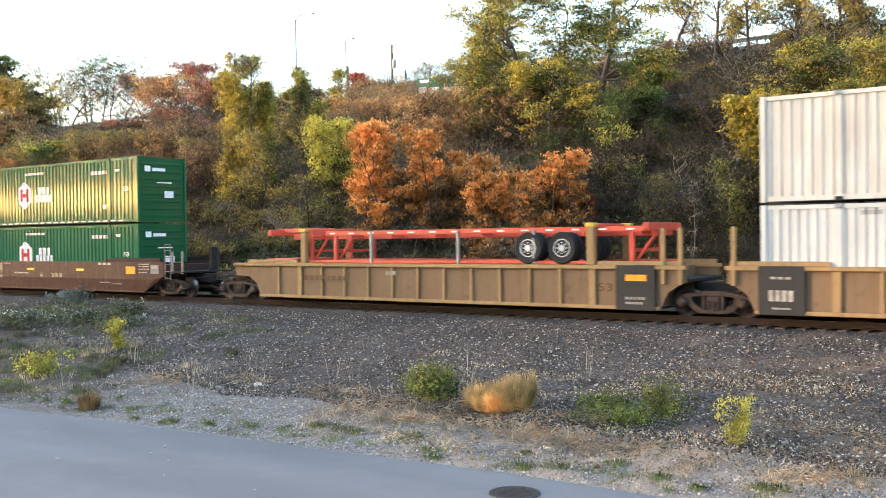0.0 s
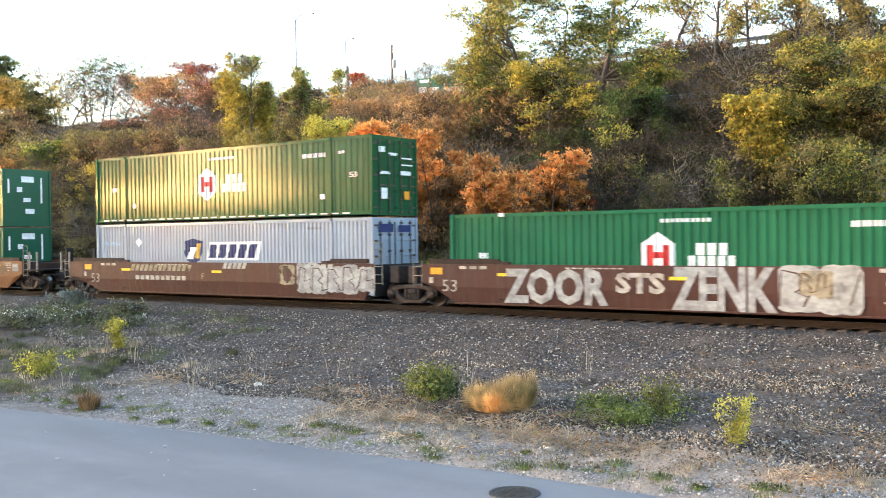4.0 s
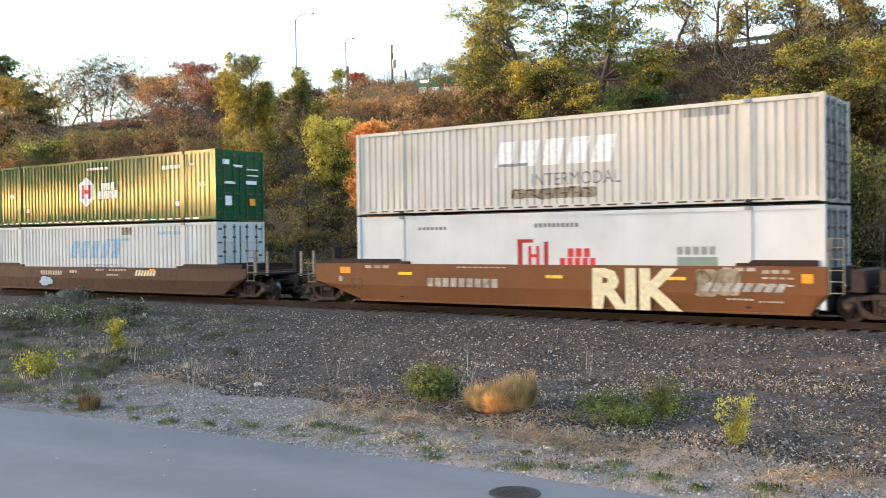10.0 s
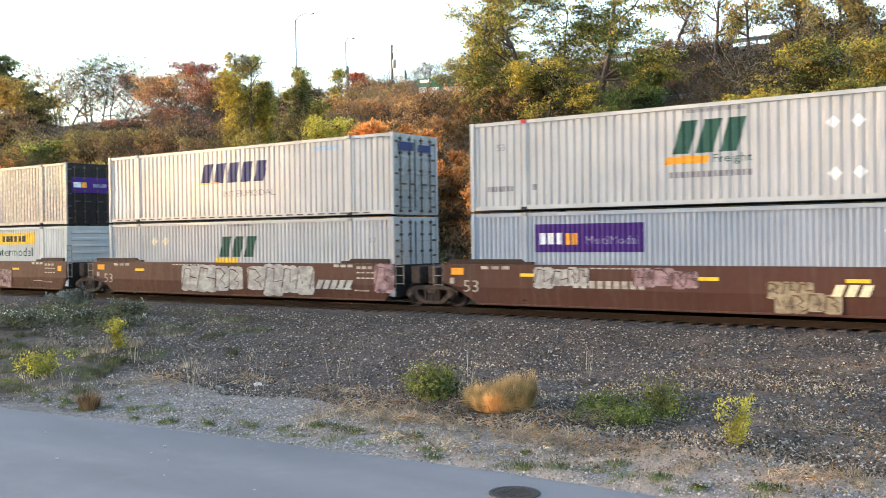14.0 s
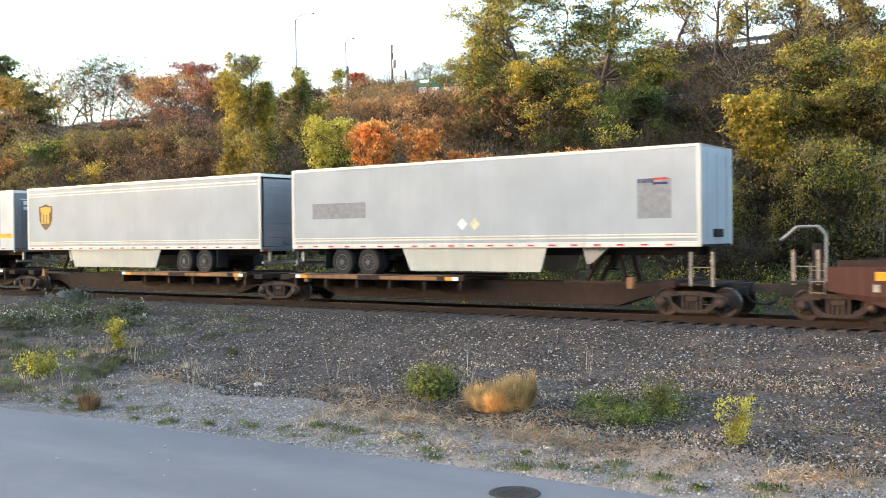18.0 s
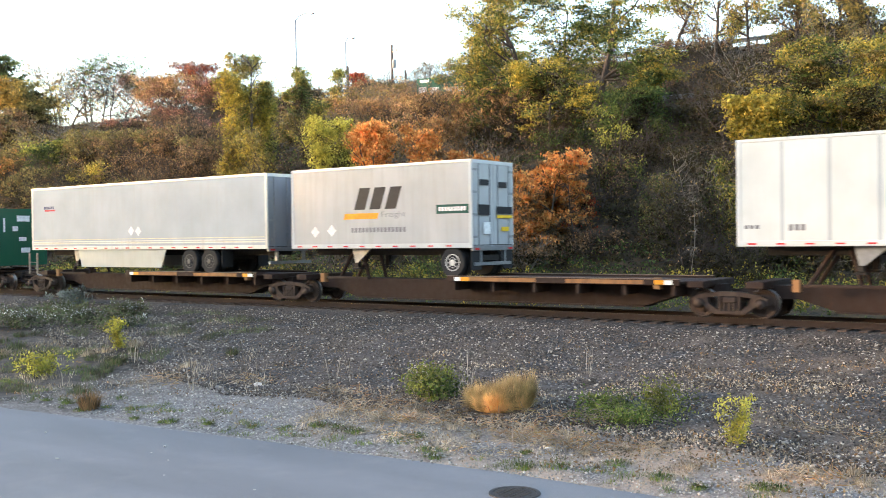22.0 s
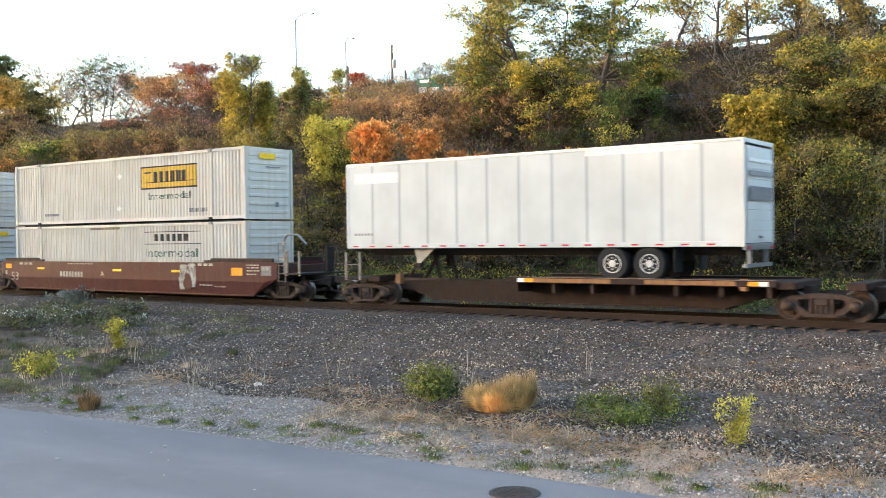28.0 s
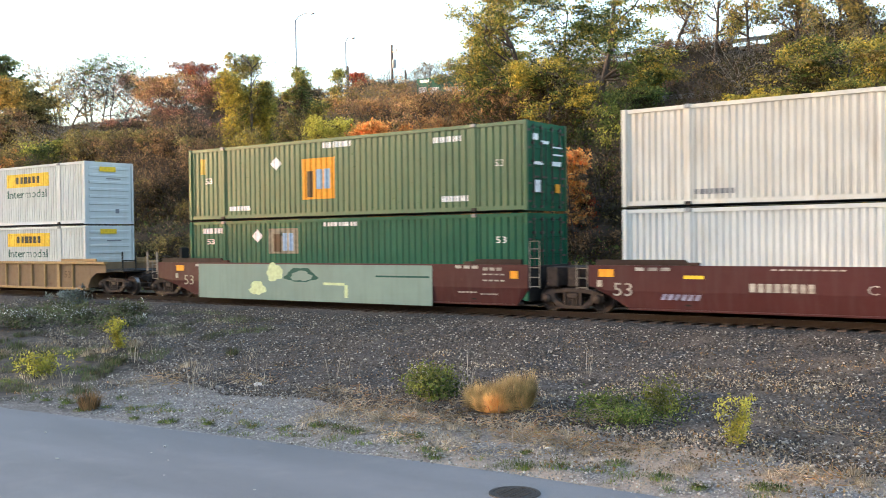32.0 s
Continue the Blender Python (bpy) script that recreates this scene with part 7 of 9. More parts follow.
MARKS["car_i"] = (
    ("b", "dk_white", 5.72, 7.49, 0.87, 1.07, 9),
    ("b", "dk_white", 8.05, 8.67, 0.98, 1.1, 3),
    ("b", "dk_white", 10.07, 10.7, 1.1, 1.18, 4),
    ("b", "dk_white", 11.05, 12.33, 1.09, 1.18, 6),
    ("b", "dk_white", 10.88, 11.74, 0.88, 0.96, 5),
    ("b", "dk_white", 0.67, 1.68, 1.08, 1.18, 3),
    ("b", "dk_cream", 12.87, 14.28, 0.9, 1.14, 7, 0.4),
    ("r", "dk_orange", 13.89, 14.24, 1.1, 1.21),
    ("s", "dk_faded", 6.14, 0.57, 0.53, 0.22, 71),
)
MARKS["car_b"] = (
    ("t", "dk_brown", 16.26, 16.73, 0.72, 0.96, "53"),
    ("r", "dk_orange", 17.15, 17.82, 1.04, 1.23),
    ("b", "dk_white", 17.15, 17.81, 0.49, 0.57, 5),
    ("b", "dk_white", 17.15, 17.72, 0.35, 0.42, 5),
    ("b", "dk_white", 8.01, 8.46, 1.1, 1.24, 3),
    ("b", "dk_brown", 4.05, 6.29, 0.88, 1.05, 8),
)
MARKS["car_a"] = (
    ("b", "dk_white", 2.0, 2.7, 0.55, 0.85, 4),
    ("b", "dk_white", 2.05, 2.65, 1.15, 1.22, 3),
    ("t", "dk_brown", 16.6, 17.1, 0.75, 1.05, "53"),
    ("b", "dk_white", 2.1, 2.6, 0.33, 0.38, 5),
)
for twin in ("c_low", "d_low", "e_top", "i_top"):
    MARKS[twin] = MARKS["c_top"]
MARKS["e_hex"] = (("dk_white", -0.95, -0.65, 2.25, 2.5), ("dk_white", -0.55, 0.15, 2.28, 2.42), ("dk_white", -0.3, 0.5, 1.75, 1.8), ("dk_white", 0.1, 0.6, 1.1, 1.4),)
MARKS["e_tags"] = (("dk_white", -0.95, -0.6, 2.3, 2.5), ("dk_white", -0.4, 0.1, 2.2, 2.3), ("dk_white", 0.35, 1, 2.1, 2.15), ("dk_white", -0.9, -0.3, 1.5, 1.6), ("dk_white", 0.3, 0.9, 1.5, 1.65), ("dk_white", -0.85, -0.5, 0.6, 1), ("dk_orange", 0.5, 0.8, 0.6, 0.9), ("dk_white", 0.35, 1, 1.85, 1.9),)
MARKS["e_navy"] = (("dk_navy", -1, -0.15, 2.3, 2.6), ("dk_navy", 0.15, 0.9, 2.3, 2.55),)
MARKS["e_square"] = (("dk_white", -0.3, 0.4, 2.25, 2.55), ("dk_white", -0.55, -0.25, 1.75, 2), ("dk_white", -0.2, 0.2, 1.25, 1.45), ("dk_white", -0.1, 0.4, 0.65, 0.9), ("dk_white", -1.05, -0.95, 1.7, 2.4), ("dk_white", 0.75, 0.85, 1.2, 2.5),)
MARKS["e_plain"] = (("dk_grey", -0.75, -0.7, 1, 2.2), ("dk_ghost", -0.2, 0.2, 1.8, 2), ("dk_grey", -0.2, 0.15, 1.35, 1.5), ("dk_white", 0.45, 0.7, 1, 1.3), ("dk_ghost", 0.75, 0.8, 1, 2.3),)
MARKS["e_purple"] = (("dk_purple", -1.05, 1, 1.5, 2.25), ("dk_white", -0.95, -0.55, 1.75, 2), ("dk_orange", -0.52, -0.25, 1.75, 2), ("dk_lilac", 0.1, 0.85, 1.78, 1.95),)
MARKS["e_gold"] = (("dk_yellow", -0.55, 0.35, 2.45, 2.68), ("dk_grey", -0.2, 0.6, 2.1, 2.15), ("dk_grey", 0.3, 0.5, 0.5, 0.7),)
MARKS["e_panel"] = (("dk_white", -1, 0.9, 4.55, 4.6), ("dk_white", -0.8, 0.2, 4.3, 4.5), ("dk_white", -0.8, 0.2, 4.05, 4.2), ("dk_white", -0.5, 0, 2.6, 3),)
MARKS["e_pup"] = (("dk_black", -0.9, -0.35, 4.15, 4.35), ("dk_black", 0.25, 0.8, 4.1, 4.3), ("dk_black", -1, -0.3, 3.15, 3.5), ("dk_black", 0.15, 1.15, 3.2, 3.45), ("dk_yellow", 0.15, 1.15, 3.05, 3.15), ("dk_yellow", 0.45, 0.9, 2.6, 2.75), ("dk_white", -0.7, -0.3, 2.5, 2.9),)
MARKS["e_small"] = (("dk_navy", 0.35, 0.95, 2.95, 3.05), ("dk_ghost", -0.9, 0, 4.55, 4.62), ("dk_navy", 0.3, 0.95, 2.7, 2.85),)
MARKS["e_stripe"] = (("dk_white", -1.05, 1.05, 4.45, 4.55), ("dk_ghost", -1.05, 1.05, 4.05, 4.2), ("dk_grey", -1.05, 1.05, 3.35, 3.75),)


# ---- the cars and their loads, from the head of what is seen to its tail ----
LOW, HIGH = 0.33, 3.24
ribbed_car(-0.36, "faded yellow ribbed well car with grey end plates", ("joint", -9.62), ("coupler", 9.6), marks=MARKS["car_a"])
container(-0.36, LOW, "white", "white corrugated container in a yellow well car", rib=0.24, end="ribs", marks=MARKS["a_low"])
container(-0.36, HIGH, "white_old", "yellowed white corrugated container on another container", rib=0.27, end="ribs", marks=MARKS["a_top"])
ribbed_car(-19.75, "faded yellow ribbed well car loaded with red chassis", ("coupler", -9.85), ("joint", None), marks=MARKS["car_b"], posts=True)
chassis(-19.45, "red skeletal container chassis stacked on a yellow car")
well_car(-43.8, "car_brown", "oxide brown smooth-sided well car with white spray paint", ("joint", -10.0), ("coupler", 9.9), marks=MARKS["car_c"])
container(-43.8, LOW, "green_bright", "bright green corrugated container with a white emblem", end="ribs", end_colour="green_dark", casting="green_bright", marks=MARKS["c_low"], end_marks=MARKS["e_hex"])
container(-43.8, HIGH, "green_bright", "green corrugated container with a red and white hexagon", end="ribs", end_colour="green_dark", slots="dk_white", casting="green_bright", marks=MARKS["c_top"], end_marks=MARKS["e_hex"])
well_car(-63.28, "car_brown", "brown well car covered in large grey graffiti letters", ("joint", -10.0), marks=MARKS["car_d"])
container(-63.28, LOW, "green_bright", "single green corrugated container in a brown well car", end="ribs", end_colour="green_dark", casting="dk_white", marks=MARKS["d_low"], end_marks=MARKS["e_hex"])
well_car(-82.95, "car_brown", "brown well car with a pale round emblem and scrawls", ("coupler", -9.9), marks=MARKS["car_e"])
container(-82.95, LOW, "grey_blue", "pale blue-grey container with a navy shield emblem", rib=0.2, end="doors", marks=MARKS["e_low"], end_marks=MARKS["e_navy"])
container(-82.95, HIGH, "green_dark", "dark green corrugated container with white lettering bars", end="doors", slots="dk_white", casting="green_dark", marks=MARKS["e_top"], end_marks=MARKS["e_tags"])
well_car(-106.95, "car_orange", "orange-brown well car with lilac scribbles", ("joint", -10.0), ("coupler", 9.9), marks=MARKS["car_f"])
container(-106.95, LOW, "green_deep", "deep green container with a pale square emblem", rib=0.24, end="plain", marks=MARKS["f_low"], end_marks=MARKS["e_square"])
container(-106.95, HIGH, "green_deep", "deep green container with a yellow square emblem", rib=0.24, end="plain", casting="green_deep", marks=MARKS["f_top"], end_marks=MARKS["e_square"])
well_car(-126.47, "car_orange", "orange-brown well car with beige and lilac graffiti", ("joint", -10.0), marks=MARKS["car_g"])
container(-126.47, LOW, "reefer", "smooth white refrigerated container with red lettering bars", end="plain", smooth=True, cage=True, marks=MARKS["g_low"])
container(-126.47, HIGH, "grey_white", "pale grey container with a black and gold shield", end="plain", slots="dk_grey", marks=MARKS["g_top"], end_marks=MARKS["e_plain"])
well_car(-146.05, "car_orange", "orange-brown well car with tall beige graffiti", ("coupler", -9.9), marks=MARKS["car_h"])
container(-146.05, LOW, "reefer", "smooth white container with a red house emblem", end="doors", end_colour="grey_white", smooth=True, marks=MARKS["h_low"])
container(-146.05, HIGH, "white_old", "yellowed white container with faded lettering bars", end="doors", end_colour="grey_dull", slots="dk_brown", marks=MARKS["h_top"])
well_car(-169.87, "car_dull", "low dull brown well car standing alone in the train", ("coupler", -9.75), ("coupler", 9.75), top=1.25, marks=MARKS["car_i"])
container(-169.87, LOW, "white", "white corrugated container with faded blue lettering bars", end="doors", marks=MARKS["i_low"])
container(-169.87, HIGH, "green_dark", "dark green container with a red and white hexagon", end="doors", slots="dk_white", casting="green_dark", marks=MARKS["i_top"], end_marks=MARKS["e_tags"])
well_car(-193.52, "car_brown", "oxide brown well car with pale scribbled graffiti", ("joint", -10.0), ("coupler", 9.9), marks=MARKS["car_j"], rail_end=1)
container(-193.52, LOW, "grey_blue", "blue-grey container with a purple panel", rib=0.17, end="doors", marks=MARKS["j_low"], end_marks=MARKS["e_purple"])
container(-193.52, HIGH, "grey_white", "pale grey container with green lettering bars", end="plain", casting="dk_red", marks=MARKS["j_top"], end_marks=MARKS["e_plain"])
well_car(-213.1, "car_brown", "oxide brown well car with white bubble graffiti", ("joint", -10.0), marks=MARKS["car_k"])
container(-213.1, LOW, "grey_white", "pale grey container with dark green lettering bars", rib=0.2, end="doors", marks=MARKS["k_low"])
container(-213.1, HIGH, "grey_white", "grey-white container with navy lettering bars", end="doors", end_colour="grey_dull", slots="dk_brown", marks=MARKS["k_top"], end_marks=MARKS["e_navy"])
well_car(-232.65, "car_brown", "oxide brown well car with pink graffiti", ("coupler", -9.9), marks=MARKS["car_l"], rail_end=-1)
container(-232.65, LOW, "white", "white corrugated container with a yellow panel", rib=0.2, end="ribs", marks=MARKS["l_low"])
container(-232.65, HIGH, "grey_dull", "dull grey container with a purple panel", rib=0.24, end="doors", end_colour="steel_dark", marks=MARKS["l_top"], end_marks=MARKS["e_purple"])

spine_car(-255.0, 8.7, [(-7.4, 0.6)], "dark rusty spine car unit under a white trailer", -8.35, 8.4, right_end="coupler", hitch=5.6, marks=MARKS["sp_m"])
trailer(-254.3, "trailer_grey", "grey-white road trailer with a grey patch on its side", nose=1, wheels=(-5.6, -4.35), skirt=(-2.8, 3.0), panels=20, legs=4.3, marks=MARKS["tr_m"])
spine_car(-272.1, 8.8, [(-0.9, 7.3)], "dark rusty spine car unit with an orange deck edge", -8.65, hitch=-5.6, marks=MARKS["sp_n"])
trailer(-272.17, "trailer_grey", "grey-white trailer with a brown and gold shield", wheels=(3.45, 4.7), skirt=(-4.6, 1.9), panels=20, rear="roll", rear_colour="door_grey", legs=-5.0, marks=MARKS["tr_n"])
spine_car(-289.4, 8.7, [(-1.5, 7.3)], "dark rusty spine car unit under a white trailer", -8.55, hitch=-5.6, marks=MARKS["sp_o"])
trailer(-289.55, "trailer_white", "white panelled trailer with a blue and yellow stripe", wheels=(3.35, 4.6), skirt=(-4.2, 1.7), rim="rim", rails="trailer_white", rear_colour="door_grey", legs=-4.9, marks=MARKS["tr_o"], end_marks=MARKS["e_panel"])
spine_car(-306.6, 8.7, [(-0.9, 7.3)], "dark spine car unit with an empty orange-edged deck", -8.65, hitch=-5.6, marks=MARKS["sp_p"])
trailer(-310.7, "grey_white", "short white trailer with a black and yellow emblem", length=8.3, wheels=(3.3,), panels=20, rim="rim", rails="white", legs=-1.2, marks=MARKS["tr_p"], end_marks=MARKS["e_pup"])
spine_car(-323.7, 8.5, [(-1.2, 7.0)], "dark rusty spine car unit with a worn deck", -8.25, left_end="coupler", hitch=-5.6, marks=MARKS["sp_q"])
trailer(-324.25, "trailer_grey", "dull grey trailer with cream rails", wheels=(3.4, 4.65), skirt=(-4.4, 1.9), panels=20, rear_colour="door_grey", legs=-4.9, marks=MARKS["tr_q"])
spine_car(-345.0, 9.0, [(-7.0, 2.2), (6.4, 8.4)], "dark spine car unit carrying a single green container", -8.75, 8.9, right_end="coupler", marks=MARKS["sp_r"])
container(-343.4, 1.25, "green_deep", "single deep green container on a spine car", rib=0.24, end="plain", marks=MARKS["r_box"], end_marks=MARKS["e_square"])
spine_car(-363.9, 10.2, [(-1.2, 7.9)], "dark spine car unit with an orange deck edge", -10.2, hitch=-6.6, marks=MARKS["sp_s"])
trailer(-364.0, "trailer_white", "clean white trailer with a small grey emblem", wheels=(3.7, 4.9), rim="rim", rails="trailer_white", legs=-4.9, top=5.1, marks=MARKS["tr_s"], end_marks=MARKS["e_small"])
spine_car(-382.2, 8.2, [(-1.5, 7.0)], "dark spine car unit with an orange deck edge", -7.85, left_end="coupler", hitch=-5.4, marks=MARKS["sp_u"])
trailer(-383.4, "trailer_white", "white trailer with a grey-striped roll door", length=14.65, wheels=(3.25, 4.45), rim="rim", rails="trailer_white", rear="roll", legs=-4.3, top=5.1, marks=MARKS["tr_u"], end_marks=MARKS["e_stripe"])

well_car(-404.15, "car_maroon", "maroon well car with a white graffiti figure shape", ("joint", -10.0), ("coupler", 9.9), marks=MARKS["car_v"], rail_end=1)
container(-404.15, LOW, "white_old", "cream white container with green lettering", rib=0.2, end="ribs", marks=MARKS["v_low"])
container(-404.15, HIGH, "white_old", "cream white container with a gold panel", rib=0.2, end="ribs", marks=MARKS["v_top"], end_marks=MARKS["e_gold"])
well_car(-424.05, "car_maroon", "maroon smooth-sided well car with white stencils", ("joint", -10.0), marks=MARKS["car_w"])
container(-424.05, LOW, "white", "white corrugated container with a bright yellow panel", rib=0.2, end="ribs", marks=MARKS["w_low"], end_marks=MARKS["e_gold"])
container(-424.05, HIGH, "white_old", "yellowed white container with faded lettering", rib=0.2, end="ribs", marks=MARKS["w_top"])
well_car(-443.65, "car_maroon", "maroon well car with a mint green painted panel", ("coupler", -9.9), marks=MARKS["car_x"])
container(-443.65, LOW, "green_deep", "deep green container with an orange square emblem", end="doors", marks=MARKS["x_low"])
container(-443.65, HIGH, "green_old", "weathered green container with an orange square emblem", end="doors", end_colour="green_deep", marks=MARKS["x_top"], end_marks=MARKS["e_tags"])
ribbed_car(-467.2, "faded yellow ribbed well car at the tail", ("joint", -9.7), ("coupler", 9.85), marks=MARKS["car_a"])
container(-467.2, LOW, "white", "white corrugated container with a yellow panel", rib=0.2, end="ribs", marks=MARKS["y_low"], end_marks=MARKS["e_gold"])
container(-467.2, HIGH, "white", "white corrugated container with a yellow panel above another", rib=0.2, end="ribs", marks=MARKS["y_low"], end_marks=MARKS["e_gold"])


# ---- trees and plants ----
def tubes(segments, sides=5):
    """Tapered sticks from (a, b, ra, rb) rows, as one set of arrays."""
    s = np.array([(*a, *b, ra, rb) for a, b, ra, rb in segments], dtype=float)
    a, b, ra, rb = s[:, 0:3], s[:, 3:6], s[:, 6], s[:, 7]
    d = b - a
    d /= np.maximum(np.linalg.norm(d, axis=1, keepdims=True), 1e-6)
    ref = np.where(np.abs(d[:, 2:3]) > 0.9, np.array([[1.0, 0, 0]]), np.array([[0, 0, 1.0]]))
    u = np.cross(d, ref)
    u /= np.linalg.norm(u, axis=1, keepdims=True)
    w = np.cross(d, u)
    ang = 2 * math.pi * np.arange(sides) / sides
    ring = np.cos(ang)[None, :, None] * u[:, None] + np.sin(ang)[None, :, None] * w[:, None]
    v = np.concatenate([a[:, None] + ring * ra[:, None, None], b[:, None] + ring * rb[:, None, None]], 1)
    i = np.arange(sides)
    j = (i + 1) % sides
    f = np.stack([i, j, j + sides, i + sides], 1)
    f = (f[None] + (2 * sides * np.arange(len(s)))[:, None, None]).reshape(-1, 4)
    return v.reshape(-1, 3), f


def leaf_arrays(centres, spread, per, size, rng, flatness=0.7, long=1.5):
    """Leaves: bent four-cornered blades scattered round each centre."""
    c = np.repeat(np.asarray(centres), per, 0)
    n = len(c)
    p = c + rng.normal(0, 1, (n, 3)) * np.array([spread, spread, spread * flatness])
    d = rng.normal(0, 1, (n, 3))
    d[:, 2] -= 0.35
    d /= np.linalg.norm(d, axis=1, keepdims=True)
    s = np.cross(d, rng.normal(0, 1, (n, 3)))
    s /= np.maximum(np.linalg.norm(s, axis=1, keepdims=True), 1e-6)
    k = size * (0.6 + 0.8 * rng.random((n, 1)))
    tip = p + d * k * long * 0.5
    tail = p - d * k * long * 0.5
    v = np.stack([tail, p + s * k * 0.42, tip, p - s * k * 0.42], 1)
    f = np.arange(4 * n).reshape(n, 4)
    return v.reshape(-1, 3), f



def spray_arrays(centres, spread, per, size, rng, flat=0.5, hang=0.0, level=0.0):
    """Leaves in sprays: small three-cornered blades strung along a short twig at each centre."""
    c = np.asarray(centres)
    k = len(c)
    a = rng.random(k) * 6.283
    axis = np.stack([np.cos(a), np.sin(a), rng.normal(-0.1, 0.25, k)], 1)
    side = np.stack([-np.sin(a), np.cos(a), np.zeros(k)], 1)
    big = spread * (0.55 + 0.9 * rng.random(k))
    idx = np.repeat(np.arange(k), per)
    n = len(idx)
    g = np.clip(rng.normal(0, 1, (n, 3)), -1.7, 1.7)
    p = c[idx] + axis[idx] * (g[:, 0] * big[idx])[:, None] + side[idx] * (g[:, 1] * big[idx] * 0.5)[:, None]
    p[:, 2] += g[:, 2] * big[idx] * flat * 0.6
    if hang:
        p[:, 2] -= hang * rng.random(n) ** 1.5
    d = rng.normal(0, 1, (n, 3))
    d[:, 2] = d[:, 2] * (1 - 0.7 * level) - 0.2
    d /= np.linalg.norm(d, axis=1, keepdims=True)
    s = np.cross(d, rng.normal(0, 1, (n, 3)) * np.array([1 - 0.8 * level, 1 - 0.8 * level, 1]))
    s /= np.maximum(np.linalg.norm(s, axis=1, keepdims=True), 1e-6)
    q = size * (0.6 + 0.8 * rng.random((n, 1)))
    v = np.stack([p - d * q * 0.55 - s * q * 0.40, p - d * q * 0.35 + s * q * 0.45, p + d * q * 0.85], 1)
    return v.reshape(-1, 3), np.arange(3 * n).reshape(n, 3)


def branch(segs, tips, a, way, length, r, rng, level, droop=0.0):
    """Grow a crooked limb; its forks and its end collect as tips for leaves."""
    n = 4
    p = np.array(a, dtype=float)
    d = np.array(way, dtype=float)
    for i in range(n):
        d = d + rng.normal(0, 0.20, 3) + np.array([0, 0, 0.06 - droop])
        d /= np.linalg.norm(d)
        q = p + d * length / n
        ra, rb = r * (1 - 0.75 * i / n), r * (1 - 0.75 * (i + 1) / n)
        segs.append((p, q, ra, rb))
        if level > 0 and i >= 1:
            for _ in range(2):
                side = np.cross(d, rng.normal(0, 1, 3))
                side /= max(1e-6, np.linalg.norm(side))
                branch(segs, tips, q, d * 0.55 + side * 0.85, length * (0.42 + 0.25 * rng.random()), rb * 0.6, rng, level - 1, droop)
        if level <= 1 and i >= 1:
            tips.append(q)
        p = q
    tips.append(p)


def tree(kind, x, y, height, radius, leaf, label, leaves=5000, size=0.10, seed=1, stems=1, bare=0.30, trunk=0.16, lean=(0, 0), bark_kind="bark", droop=0.0, levels=2, cat="tree", spread=0.4, flat=0.5, hang=0.0, top=0.45, level=0.0, cluster=34, rise=0.5):
    """A tree or bush: crooked stems, limbs and sprays of leaves round the limb ends, inner leaf first, often a dark one
    that paints the crown's inner shade.
    """
    rng = np.random.default_rng(seed)
    z = land(x, y) - 0.2
    segs, tips = [], []
    for s in range(stems):
        p = np.array([0.0, 0.0, 0.0])
        d = np.array([lean[0], lean[1], 1.0])
        if stems > 1:
            a = 6.283 * (s + rng.random() * 0.6) / stems
            p = np.array([math.cos(a) * 0.15 * radius, math.sin(a) * 0.15 * radius, 0.0])
            d += np.array([math.cos(a), math.sin(a), 0]) * 0.35
        n = 7
        hh = height * (0.86 + 0.14 * rng.random())
        for i in range(n):
            t = (i + 1) / n
            d = d + rng.normal(0, 0.09, 3)
            d[2] = max(d[2], 0.6)
            d /= np.linalg.norm(d)
            q = p + d * hh * 0.92 / n
            ra, rb = trunk * (1 - 0.8 * i / n), trunk * (1 - 0.8 * (i + 1) / n)
            segs.append((p, q, ra, rb))
            if t > bare:
                for j in range(3 if stems == 1 else 2):
                    a2 = rng.random() * 6.283
                    reach = radius * (0.65 + 0.45 * rng.random()) * (1.0 - top * max(0, t - 0.45))
                    branch(segs, tips, q, np.array([math.cos(a2), math.sin(a2), 0.25 + rise * t]), reach, rb * 0.55 + 0.012, rng, levels - 1, droop)
            p = q
        tips.append(p)
    tips = np.array(tips)
    r = np.hypot(tips[:, 0] - lean[0] * tips[:, 2], tips[:, 1] - lean[1] * tips[:, 2])
    keep = (r < radius * 1.1) & (tips[:, 2] < height * 1.0) & (tips[:, 2] > 0.15)
    tips, r = tips[keep], r[keep]
    some = rng.permutation(len(tips))[:max(10, leaves // cluster)]
    tips, r = tips[some], r[some]
    top_ob = new(kind)
    top_ob.matrix_basis = pose(x, y, z)
    v, f = tubes(segs, 4 if levels > 2 or stems > 2 else 5)
    link("trunk", mesh_arrays("trunk", v, f, bark_kind, True), top_ob)
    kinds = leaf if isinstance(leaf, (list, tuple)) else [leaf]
    # earlier, darker kinds go low and inside: crown shade put into leaf colour
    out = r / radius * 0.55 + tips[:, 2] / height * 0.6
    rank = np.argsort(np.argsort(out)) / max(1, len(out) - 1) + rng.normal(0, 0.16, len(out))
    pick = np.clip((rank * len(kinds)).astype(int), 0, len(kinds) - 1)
    per = max(2, int(leaves / max(1, len(tips))))
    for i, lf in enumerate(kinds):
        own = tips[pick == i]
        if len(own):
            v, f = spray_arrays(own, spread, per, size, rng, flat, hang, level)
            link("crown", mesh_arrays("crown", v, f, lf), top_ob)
    return tagged(top_ob, label, cat)


